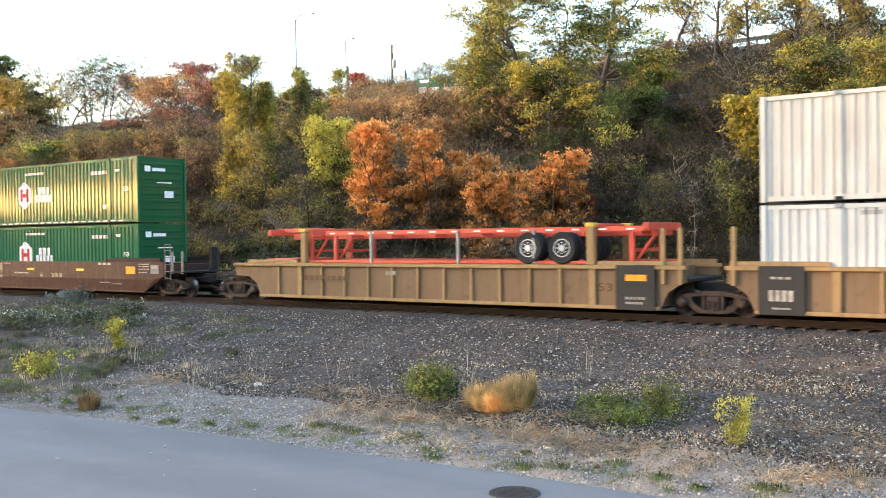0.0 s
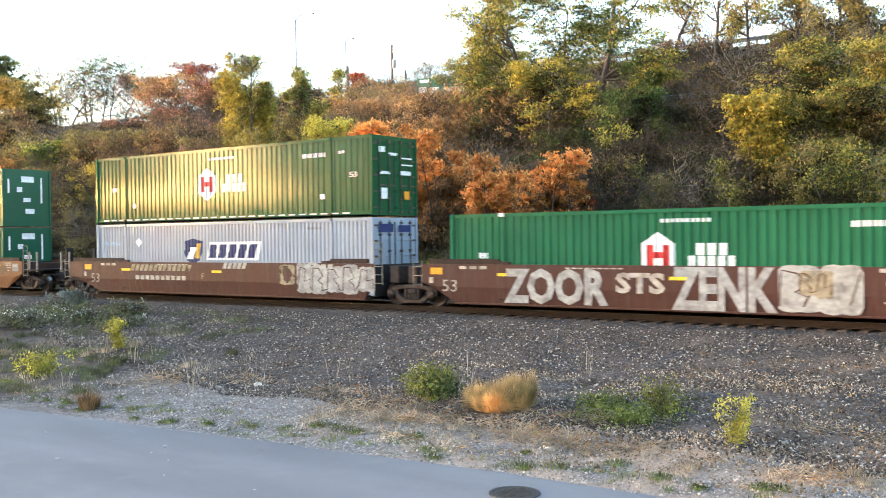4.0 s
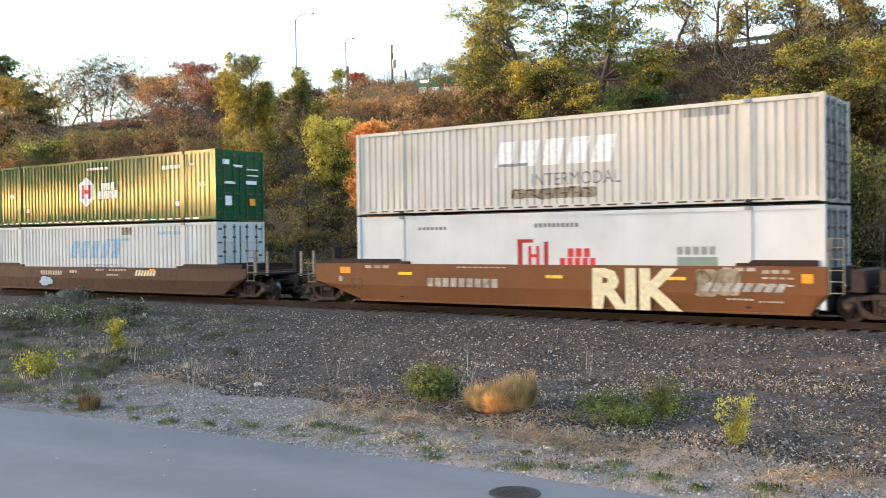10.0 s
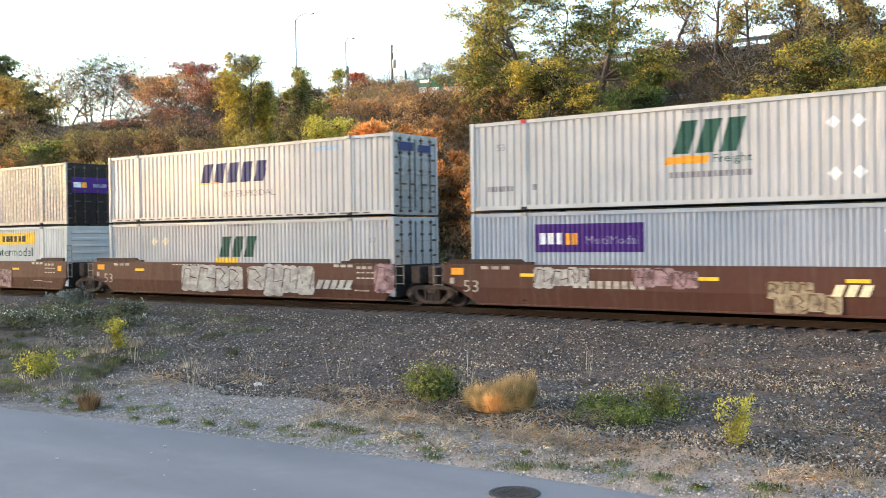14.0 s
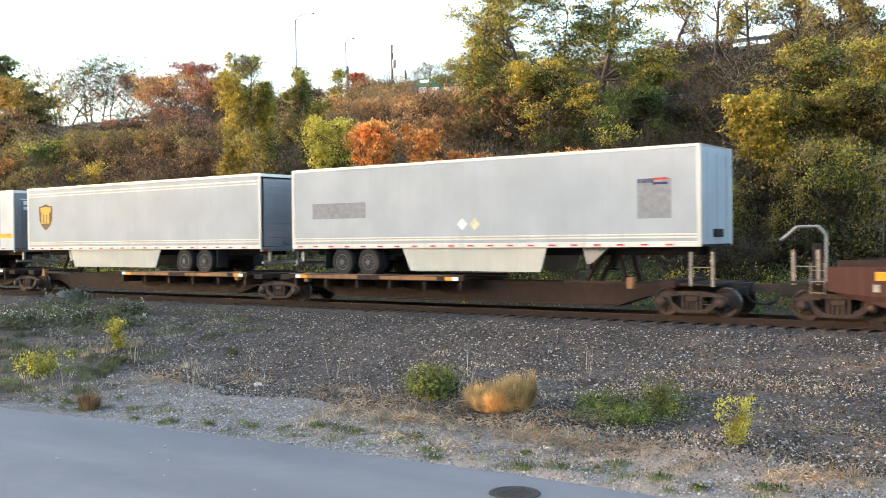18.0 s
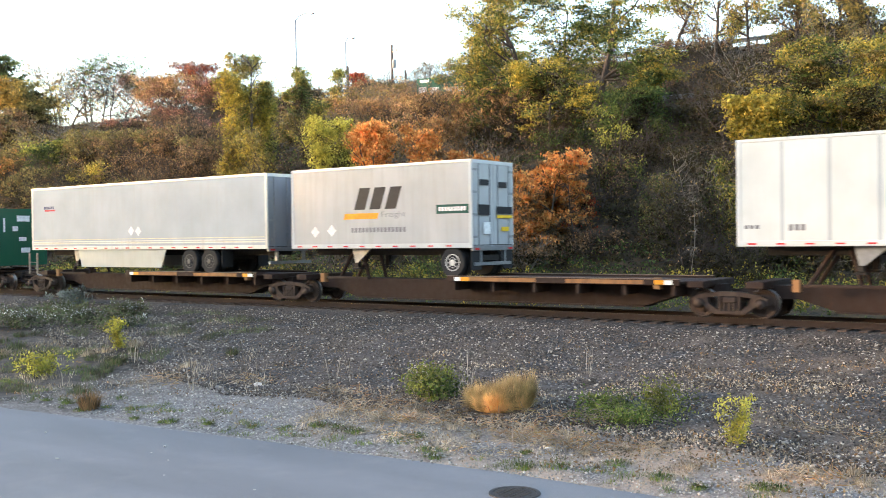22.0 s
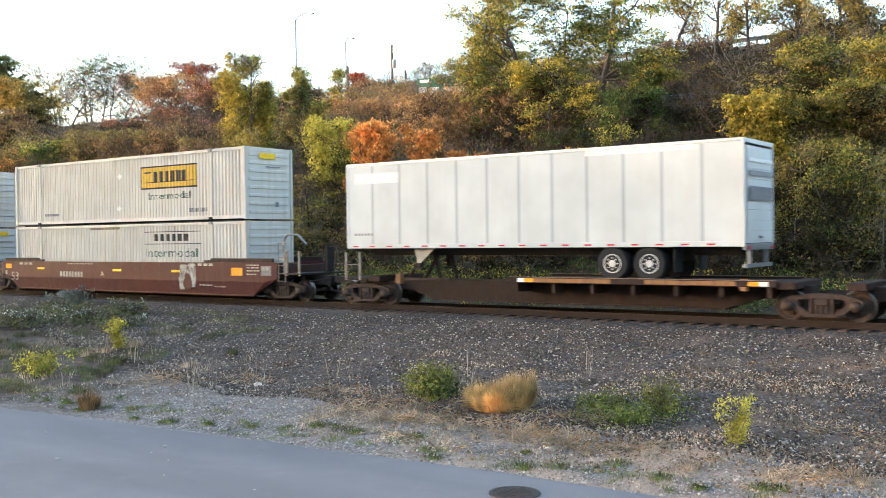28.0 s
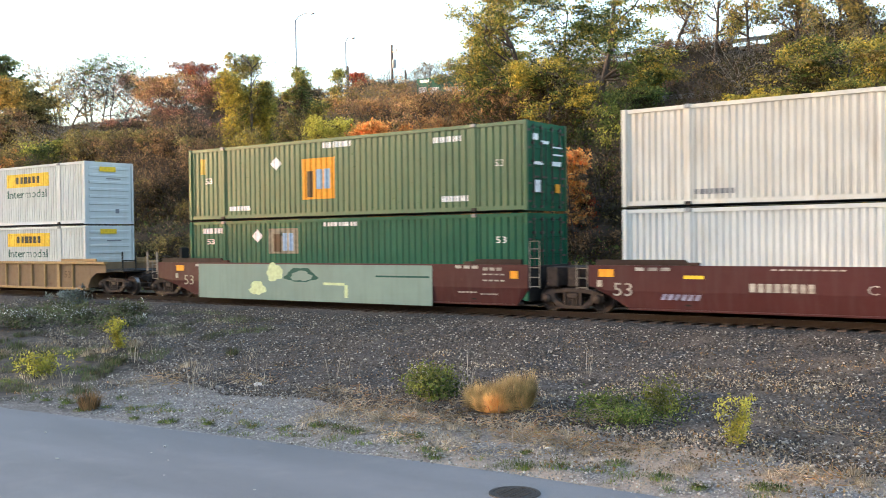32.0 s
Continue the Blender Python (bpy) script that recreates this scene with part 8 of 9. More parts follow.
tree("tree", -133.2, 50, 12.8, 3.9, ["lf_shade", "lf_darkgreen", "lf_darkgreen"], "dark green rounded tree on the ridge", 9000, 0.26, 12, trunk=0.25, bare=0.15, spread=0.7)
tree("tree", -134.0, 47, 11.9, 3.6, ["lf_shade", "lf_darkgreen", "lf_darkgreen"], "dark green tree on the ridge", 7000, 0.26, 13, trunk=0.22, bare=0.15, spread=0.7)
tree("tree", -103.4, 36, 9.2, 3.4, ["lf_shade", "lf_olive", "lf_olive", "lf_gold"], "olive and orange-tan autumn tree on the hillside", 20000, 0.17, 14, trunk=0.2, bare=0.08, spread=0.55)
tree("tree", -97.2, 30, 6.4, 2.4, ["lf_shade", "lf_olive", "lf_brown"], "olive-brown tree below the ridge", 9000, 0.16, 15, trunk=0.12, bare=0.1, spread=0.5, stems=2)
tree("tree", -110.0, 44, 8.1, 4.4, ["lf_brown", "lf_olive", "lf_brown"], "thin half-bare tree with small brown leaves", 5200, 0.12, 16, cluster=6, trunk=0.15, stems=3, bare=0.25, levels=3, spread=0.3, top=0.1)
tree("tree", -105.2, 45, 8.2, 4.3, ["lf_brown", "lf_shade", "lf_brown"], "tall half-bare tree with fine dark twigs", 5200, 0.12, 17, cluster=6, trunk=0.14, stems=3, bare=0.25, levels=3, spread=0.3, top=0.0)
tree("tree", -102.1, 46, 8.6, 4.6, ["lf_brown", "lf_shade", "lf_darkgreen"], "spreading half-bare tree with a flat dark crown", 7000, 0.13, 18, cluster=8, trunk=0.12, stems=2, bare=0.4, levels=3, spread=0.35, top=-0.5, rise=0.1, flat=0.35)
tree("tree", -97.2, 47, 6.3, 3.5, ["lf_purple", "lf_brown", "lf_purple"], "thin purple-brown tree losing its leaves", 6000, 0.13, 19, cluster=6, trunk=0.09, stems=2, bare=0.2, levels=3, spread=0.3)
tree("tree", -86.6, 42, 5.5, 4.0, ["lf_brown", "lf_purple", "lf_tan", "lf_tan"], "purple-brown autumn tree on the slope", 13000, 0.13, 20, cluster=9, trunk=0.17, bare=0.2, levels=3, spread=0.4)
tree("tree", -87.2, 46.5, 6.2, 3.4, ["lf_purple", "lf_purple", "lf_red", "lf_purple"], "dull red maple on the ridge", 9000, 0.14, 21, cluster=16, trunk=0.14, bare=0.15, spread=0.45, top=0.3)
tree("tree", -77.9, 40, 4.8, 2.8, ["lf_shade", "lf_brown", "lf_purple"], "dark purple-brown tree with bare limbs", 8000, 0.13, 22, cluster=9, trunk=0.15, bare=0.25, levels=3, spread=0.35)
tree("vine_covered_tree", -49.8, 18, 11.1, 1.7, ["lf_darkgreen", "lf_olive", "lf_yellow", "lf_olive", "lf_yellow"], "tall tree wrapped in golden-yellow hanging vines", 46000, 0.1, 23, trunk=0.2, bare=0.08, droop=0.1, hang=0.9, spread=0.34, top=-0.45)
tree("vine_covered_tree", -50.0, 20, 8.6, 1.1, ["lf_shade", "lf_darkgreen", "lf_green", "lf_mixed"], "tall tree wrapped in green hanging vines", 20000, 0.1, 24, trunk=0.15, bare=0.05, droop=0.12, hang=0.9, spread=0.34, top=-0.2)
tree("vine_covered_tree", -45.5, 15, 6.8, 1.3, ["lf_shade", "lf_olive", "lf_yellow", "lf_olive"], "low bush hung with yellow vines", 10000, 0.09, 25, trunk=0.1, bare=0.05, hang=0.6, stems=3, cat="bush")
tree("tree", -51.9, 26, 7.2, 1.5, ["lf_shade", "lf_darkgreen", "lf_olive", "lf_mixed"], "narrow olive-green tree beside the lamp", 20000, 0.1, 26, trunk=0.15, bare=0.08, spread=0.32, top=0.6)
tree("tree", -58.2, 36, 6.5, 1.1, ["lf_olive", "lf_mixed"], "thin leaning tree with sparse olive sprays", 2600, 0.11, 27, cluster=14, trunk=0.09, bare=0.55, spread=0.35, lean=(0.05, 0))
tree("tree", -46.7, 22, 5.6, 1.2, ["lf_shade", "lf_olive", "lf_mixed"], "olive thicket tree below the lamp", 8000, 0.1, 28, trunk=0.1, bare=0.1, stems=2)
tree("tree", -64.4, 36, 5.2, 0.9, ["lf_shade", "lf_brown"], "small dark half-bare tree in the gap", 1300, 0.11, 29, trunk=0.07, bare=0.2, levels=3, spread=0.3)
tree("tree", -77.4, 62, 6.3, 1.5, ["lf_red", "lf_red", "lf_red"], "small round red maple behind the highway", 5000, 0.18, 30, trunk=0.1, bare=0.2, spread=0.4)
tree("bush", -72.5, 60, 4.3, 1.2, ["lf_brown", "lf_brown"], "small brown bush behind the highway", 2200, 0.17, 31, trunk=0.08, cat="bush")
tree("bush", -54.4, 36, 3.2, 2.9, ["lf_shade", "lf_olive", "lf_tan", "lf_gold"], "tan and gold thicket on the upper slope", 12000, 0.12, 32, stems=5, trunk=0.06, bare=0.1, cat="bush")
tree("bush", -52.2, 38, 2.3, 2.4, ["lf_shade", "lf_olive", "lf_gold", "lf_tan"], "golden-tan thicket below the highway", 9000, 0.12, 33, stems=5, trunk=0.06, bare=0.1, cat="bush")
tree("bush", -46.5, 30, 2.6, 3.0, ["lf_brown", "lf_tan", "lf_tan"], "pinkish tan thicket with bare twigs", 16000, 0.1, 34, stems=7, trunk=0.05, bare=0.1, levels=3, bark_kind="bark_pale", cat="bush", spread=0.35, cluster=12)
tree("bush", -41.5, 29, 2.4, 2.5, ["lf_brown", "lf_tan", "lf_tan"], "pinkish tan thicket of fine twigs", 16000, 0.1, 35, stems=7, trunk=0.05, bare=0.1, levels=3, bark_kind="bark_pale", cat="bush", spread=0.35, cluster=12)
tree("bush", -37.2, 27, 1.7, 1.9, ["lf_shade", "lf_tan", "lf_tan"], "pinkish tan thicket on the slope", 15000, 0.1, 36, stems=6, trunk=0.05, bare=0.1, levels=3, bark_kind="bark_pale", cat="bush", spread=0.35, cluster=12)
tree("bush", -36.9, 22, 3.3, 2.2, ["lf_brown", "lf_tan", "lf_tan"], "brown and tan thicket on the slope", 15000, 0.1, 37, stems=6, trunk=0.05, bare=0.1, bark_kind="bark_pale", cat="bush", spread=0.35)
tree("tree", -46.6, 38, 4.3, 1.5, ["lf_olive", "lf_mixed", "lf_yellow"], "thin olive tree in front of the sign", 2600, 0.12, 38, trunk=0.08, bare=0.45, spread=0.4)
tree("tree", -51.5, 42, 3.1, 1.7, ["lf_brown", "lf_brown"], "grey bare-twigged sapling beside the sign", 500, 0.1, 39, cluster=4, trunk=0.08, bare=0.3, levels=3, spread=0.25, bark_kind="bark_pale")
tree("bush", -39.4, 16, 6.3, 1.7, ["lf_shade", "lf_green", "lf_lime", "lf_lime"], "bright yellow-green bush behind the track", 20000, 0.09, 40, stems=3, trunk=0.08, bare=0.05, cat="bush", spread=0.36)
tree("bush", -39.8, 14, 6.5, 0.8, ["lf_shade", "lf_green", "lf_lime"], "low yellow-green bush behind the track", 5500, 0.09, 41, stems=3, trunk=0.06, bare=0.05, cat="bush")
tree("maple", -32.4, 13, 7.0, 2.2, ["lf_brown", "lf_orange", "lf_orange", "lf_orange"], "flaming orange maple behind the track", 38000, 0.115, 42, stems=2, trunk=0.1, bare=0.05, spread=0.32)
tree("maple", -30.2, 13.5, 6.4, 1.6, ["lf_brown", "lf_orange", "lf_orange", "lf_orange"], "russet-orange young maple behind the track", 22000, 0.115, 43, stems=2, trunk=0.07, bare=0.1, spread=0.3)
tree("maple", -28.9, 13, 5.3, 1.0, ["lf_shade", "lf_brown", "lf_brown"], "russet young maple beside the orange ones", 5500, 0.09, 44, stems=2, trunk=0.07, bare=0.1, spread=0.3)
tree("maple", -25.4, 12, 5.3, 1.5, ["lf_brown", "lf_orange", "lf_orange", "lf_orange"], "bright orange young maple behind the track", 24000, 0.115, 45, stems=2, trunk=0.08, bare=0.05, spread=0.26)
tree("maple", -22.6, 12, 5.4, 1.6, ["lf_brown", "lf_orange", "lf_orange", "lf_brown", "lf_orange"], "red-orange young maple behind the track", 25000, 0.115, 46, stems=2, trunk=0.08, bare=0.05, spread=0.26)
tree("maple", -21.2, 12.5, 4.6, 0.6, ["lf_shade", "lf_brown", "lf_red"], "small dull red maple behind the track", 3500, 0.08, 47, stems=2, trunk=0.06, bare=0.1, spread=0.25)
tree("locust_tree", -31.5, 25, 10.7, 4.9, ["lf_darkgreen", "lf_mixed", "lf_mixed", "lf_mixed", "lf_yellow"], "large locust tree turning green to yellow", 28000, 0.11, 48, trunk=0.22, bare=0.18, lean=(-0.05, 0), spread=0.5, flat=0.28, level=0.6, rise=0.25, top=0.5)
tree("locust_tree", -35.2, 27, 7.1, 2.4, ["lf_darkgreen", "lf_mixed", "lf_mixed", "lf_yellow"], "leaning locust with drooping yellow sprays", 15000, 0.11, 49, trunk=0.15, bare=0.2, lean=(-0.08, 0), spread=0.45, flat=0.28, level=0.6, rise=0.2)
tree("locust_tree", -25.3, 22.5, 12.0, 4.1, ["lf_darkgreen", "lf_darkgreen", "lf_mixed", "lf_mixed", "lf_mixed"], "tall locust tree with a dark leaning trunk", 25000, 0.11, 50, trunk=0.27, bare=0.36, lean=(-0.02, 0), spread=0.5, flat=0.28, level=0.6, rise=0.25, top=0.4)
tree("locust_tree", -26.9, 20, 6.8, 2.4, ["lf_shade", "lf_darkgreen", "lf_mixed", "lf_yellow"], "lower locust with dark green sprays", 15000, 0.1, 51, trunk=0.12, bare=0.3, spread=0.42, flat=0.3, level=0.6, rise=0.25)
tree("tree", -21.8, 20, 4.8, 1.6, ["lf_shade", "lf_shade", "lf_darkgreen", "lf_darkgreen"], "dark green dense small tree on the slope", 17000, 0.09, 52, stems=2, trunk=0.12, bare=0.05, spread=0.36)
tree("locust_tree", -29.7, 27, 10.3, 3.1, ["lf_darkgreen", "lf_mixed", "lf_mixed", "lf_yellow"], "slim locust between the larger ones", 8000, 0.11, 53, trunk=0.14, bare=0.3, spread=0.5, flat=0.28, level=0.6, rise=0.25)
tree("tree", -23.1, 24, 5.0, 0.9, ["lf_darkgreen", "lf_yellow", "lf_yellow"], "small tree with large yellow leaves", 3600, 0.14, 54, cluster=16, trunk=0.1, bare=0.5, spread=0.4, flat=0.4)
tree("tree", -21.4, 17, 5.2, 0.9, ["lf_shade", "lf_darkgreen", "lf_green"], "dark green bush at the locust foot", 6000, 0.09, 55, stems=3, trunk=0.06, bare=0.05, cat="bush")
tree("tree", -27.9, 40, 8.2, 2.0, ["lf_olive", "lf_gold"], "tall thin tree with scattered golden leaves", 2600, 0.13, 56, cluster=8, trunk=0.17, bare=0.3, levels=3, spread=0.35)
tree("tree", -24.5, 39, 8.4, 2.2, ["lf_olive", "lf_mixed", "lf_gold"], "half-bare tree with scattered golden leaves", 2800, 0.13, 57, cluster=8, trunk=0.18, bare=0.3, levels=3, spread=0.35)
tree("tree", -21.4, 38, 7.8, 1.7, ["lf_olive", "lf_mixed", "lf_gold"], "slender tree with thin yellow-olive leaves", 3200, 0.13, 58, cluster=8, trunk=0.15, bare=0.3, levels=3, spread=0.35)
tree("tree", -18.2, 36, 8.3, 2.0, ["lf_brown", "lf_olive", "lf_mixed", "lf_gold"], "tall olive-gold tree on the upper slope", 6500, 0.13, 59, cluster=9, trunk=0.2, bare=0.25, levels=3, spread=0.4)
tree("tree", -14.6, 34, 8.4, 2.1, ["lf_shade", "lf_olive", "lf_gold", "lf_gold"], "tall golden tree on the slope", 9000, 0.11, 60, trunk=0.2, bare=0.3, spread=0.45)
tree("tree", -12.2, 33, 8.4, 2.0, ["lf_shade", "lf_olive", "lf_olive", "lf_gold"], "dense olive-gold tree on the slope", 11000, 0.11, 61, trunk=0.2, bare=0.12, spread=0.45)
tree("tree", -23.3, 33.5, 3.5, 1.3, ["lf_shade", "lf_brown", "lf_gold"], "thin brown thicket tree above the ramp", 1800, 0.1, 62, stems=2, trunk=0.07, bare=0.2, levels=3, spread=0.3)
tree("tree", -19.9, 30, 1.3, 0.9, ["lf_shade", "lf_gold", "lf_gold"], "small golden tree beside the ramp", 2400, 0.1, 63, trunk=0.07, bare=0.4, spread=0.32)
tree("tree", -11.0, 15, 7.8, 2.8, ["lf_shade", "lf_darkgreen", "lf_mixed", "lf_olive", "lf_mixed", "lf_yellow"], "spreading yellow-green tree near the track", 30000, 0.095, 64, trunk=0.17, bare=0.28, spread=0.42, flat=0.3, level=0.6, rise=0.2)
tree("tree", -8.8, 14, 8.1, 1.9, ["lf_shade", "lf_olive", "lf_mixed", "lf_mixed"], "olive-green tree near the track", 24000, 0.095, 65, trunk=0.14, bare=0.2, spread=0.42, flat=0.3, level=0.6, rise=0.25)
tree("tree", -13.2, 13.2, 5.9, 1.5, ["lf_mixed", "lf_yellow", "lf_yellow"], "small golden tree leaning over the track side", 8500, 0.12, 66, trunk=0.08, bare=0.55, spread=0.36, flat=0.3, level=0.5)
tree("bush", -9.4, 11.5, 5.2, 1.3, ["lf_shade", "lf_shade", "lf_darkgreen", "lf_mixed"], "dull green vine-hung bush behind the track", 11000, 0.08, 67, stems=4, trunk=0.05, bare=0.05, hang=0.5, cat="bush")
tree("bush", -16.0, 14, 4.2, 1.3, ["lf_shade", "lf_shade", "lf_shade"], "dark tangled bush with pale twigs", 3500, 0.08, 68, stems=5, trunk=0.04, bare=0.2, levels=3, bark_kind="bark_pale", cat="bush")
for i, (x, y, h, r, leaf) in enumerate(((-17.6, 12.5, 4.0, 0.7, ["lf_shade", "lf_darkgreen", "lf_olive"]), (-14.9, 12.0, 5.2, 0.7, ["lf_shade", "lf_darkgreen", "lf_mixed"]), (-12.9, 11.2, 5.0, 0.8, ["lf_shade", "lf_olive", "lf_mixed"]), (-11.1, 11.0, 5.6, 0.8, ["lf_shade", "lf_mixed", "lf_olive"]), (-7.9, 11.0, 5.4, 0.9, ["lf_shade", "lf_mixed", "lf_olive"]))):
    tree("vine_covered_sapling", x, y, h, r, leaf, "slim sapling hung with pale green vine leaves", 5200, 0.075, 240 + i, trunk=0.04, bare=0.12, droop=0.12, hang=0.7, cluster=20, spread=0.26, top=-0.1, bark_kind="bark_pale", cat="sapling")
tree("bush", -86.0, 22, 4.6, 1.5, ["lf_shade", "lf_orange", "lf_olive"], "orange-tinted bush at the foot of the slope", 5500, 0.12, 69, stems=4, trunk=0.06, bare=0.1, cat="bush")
tree("bush", -81.7, 24, 4.2, 2.3, ["lf_shade", "lf_darkgreen", "lf_darkgreen", "lf_green"], "dark green thicket on the slope", 11000, 0.12, 70, stems=4, trunk=0.06, bare=0.1, cat="bush")
tree("bush", -76.3, 25, 4.1, 2.4, ["lf_shade", "lf_brown", "lf_olive", "lf_olive"], "olive-gold thicket on the slope", 11000, 0.12, 71, stems=4, trunk=0.06, bare=0.1, cat="bush")
tree("bush", -70.5, 24, 4.4, 1.9, ["lf_shade", "lf_olive", "lf_olive", "lf_olive"], "golden-olive thicket on the slope", 10000, 0.12, 72, stems=4, trunk=0.06, bare=0.1, cat="bush")
tree("bush", -65.6, 24, 4.2, 2.2, ["lf_shade", "lf_brown", "lf_tan", "lf_olive"], "brown and tan thicket on the slope", 10000, 0.12, 73, stems=5, trunk=0.06, bare=0.1, cat="bush")
tree("bush", -58.4, 22, 3.7, 1.8, ["lf_shade", "lf_brown", "lf_olive"], "russet-brown thicket on the slope", 8500, 0.11, 74, stems=5, trunk=0.06, bare=0.1, cat="bush")
tree("bush", -41.8, 14, 6.3, 0.6, ["lf_shade", "lf_yellow", "lf_gold"], "narrow yellow bush behind the track", 3000, 0.09, 75, stems=3, trunk=0.05, bare=0.2, cat="bush")
tree("bush", -66.3, 17, 5.0, 1.3, ["lf_shade", "lf_olive", "lf_yellow"], "yellow bush at the foot of the slope", 5000, 0.1, 76, stems=3, trunk=0.05, bare=0.1, cat="bush")


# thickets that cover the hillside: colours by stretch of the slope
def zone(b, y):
    """Which outer leaves grow where, by the bearing from the road and by the row up the hill; lf_shade paints the
    shaded gaps dark.
    """
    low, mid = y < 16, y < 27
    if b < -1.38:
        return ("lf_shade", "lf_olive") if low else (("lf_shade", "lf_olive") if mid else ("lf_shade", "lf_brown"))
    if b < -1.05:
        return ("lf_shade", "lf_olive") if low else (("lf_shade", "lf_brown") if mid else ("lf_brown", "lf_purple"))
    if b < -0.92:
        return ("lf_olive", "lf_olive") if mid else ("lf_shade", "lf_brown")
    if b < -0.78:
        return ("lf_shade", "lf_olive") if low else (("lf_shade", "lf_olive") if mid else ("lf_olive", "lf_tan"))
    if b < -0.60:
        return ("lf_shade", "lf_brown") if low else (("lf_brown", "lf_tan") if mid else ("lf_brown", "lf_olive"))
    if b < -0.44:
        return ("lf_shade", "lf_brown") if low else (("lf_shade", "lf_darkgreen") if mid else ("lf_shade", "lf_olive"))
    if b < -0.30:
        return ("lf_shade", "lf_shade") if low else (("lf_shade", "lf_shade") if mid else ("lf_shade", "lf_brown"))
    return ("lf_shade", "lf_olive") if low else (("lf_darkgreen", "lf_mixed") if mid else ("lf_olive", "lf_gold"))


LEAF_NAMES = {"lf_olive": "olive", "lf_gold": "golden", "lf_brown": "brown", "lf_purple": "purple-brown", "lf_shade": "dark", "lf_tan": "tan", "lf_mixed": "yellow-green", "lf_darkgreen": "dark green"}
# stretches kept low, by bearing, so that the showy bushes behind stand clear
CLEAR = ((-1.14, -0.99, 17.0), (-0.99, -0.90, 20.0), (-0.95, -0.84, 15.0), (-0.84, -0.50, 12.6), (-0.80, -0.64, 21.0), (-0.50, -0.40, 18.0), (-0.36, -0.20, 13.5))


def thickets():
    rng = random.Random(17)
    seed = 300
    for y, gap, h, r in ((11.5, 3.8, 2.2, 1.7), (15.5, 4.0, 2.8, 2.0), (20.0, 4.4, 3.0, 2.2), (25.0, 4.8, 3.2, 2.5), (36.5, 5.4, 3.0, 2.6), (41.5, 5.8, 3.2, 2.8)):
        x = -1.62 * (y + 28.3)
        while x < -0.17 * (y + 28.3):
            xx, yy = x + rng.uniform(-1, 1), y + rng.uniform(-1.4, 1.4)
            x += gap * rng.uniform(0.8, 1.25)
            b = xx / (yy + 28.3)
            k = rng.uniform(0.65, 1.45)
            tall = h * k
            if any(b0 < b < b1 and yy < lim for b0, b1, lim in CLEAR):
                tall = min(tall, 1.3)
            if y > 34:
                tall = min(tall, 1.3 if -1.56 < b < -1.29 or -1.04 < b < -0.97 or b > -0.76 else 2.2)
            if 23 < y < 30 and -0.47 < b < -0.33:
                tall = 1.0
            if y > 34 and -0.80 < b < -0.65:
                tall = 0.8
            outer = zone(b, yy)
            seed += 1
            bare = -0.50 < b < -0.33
            # the first, inner kind is darker: the thicket's own shade put into colour
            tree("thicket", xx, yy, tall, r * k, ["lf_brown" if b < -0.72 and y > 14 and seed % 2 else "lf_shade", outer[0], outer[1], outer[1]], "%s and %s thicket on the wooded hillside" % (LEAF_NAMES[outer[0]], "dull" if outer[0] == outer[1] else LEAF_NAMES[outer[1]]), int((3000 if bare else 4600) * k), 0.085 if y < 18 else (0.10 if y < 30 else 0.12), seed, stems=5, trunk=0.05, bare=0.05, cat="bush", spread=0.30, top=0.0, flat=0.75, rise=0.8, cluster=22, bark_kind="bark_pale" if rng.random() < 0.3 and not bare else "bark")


thickets()


sun_screen_crowns()


def clumps(name, material, count, x0, x1, y0, y1, hi, size, per, seed, label):
    """Low brush that nobody could count: clumps of leaves all over a stretch of hillside."""
    rng = np.random.default_rng(seed)
    cs = []
    for _ in range(count):
        x, y = x0 + (x1 - x0) * rng.random(), y0 + (y1 - y0) * rng.random()
        if 29.3 < y < 33.6:
            continue
        h = hi * (0.3 + 0.7 * rng.random())
        for k in range(4):
            cs.append((x + rng.normal(0, 0.5), y + rng.normal(0, 0.5), land(x, y) + h * (0.1 + 0.9 * rng.random())))
    v, f = spray_arrays(np.array(cs), 0.34, per, size, rng)
    ob = link(name, mesh_arrays(name, v, f, material))
    return tagged(ob, label, "undergrowth", kind="stuff")


# the shade between the bushes is put into this brush's colour
clumps("undergrowth", "lf_shade", 1700, -95, 2, 8, 44, 1.5, 0.11, 18, 60, "tangled undergrowth coloured dark for shade on the hillside")
clumps("undergrowth", "lf_brown", 600, -95, 2, 10, 44, 1.3, 0.10, 15, 61, "brown autumn undergrowth on the hillside")
clumps("undergrowth", "lf_olive", 360, -95, 2, 9, 44, 1.3, 0.10, 15, 62, "olive undergrowth on the hillside")
clumps("undergrowth", "lf_darkgreen", 480, -60, 2, 8, 28, 1.3, 0.10, 15, 63, "dark green undergrowth behind the track")
clumps("weeds", "weed", 420, -60, 2, 5.0, 9.5, 0.7, 0.08, 14, 64, "green weeds at the foot of the hillside")
clumps("weeds", "lf_yellow", 330, -60, 2, 5.5, 10, 0.9, 0.08, 14, 65, "yellowing weeds at the foot of the hillside")


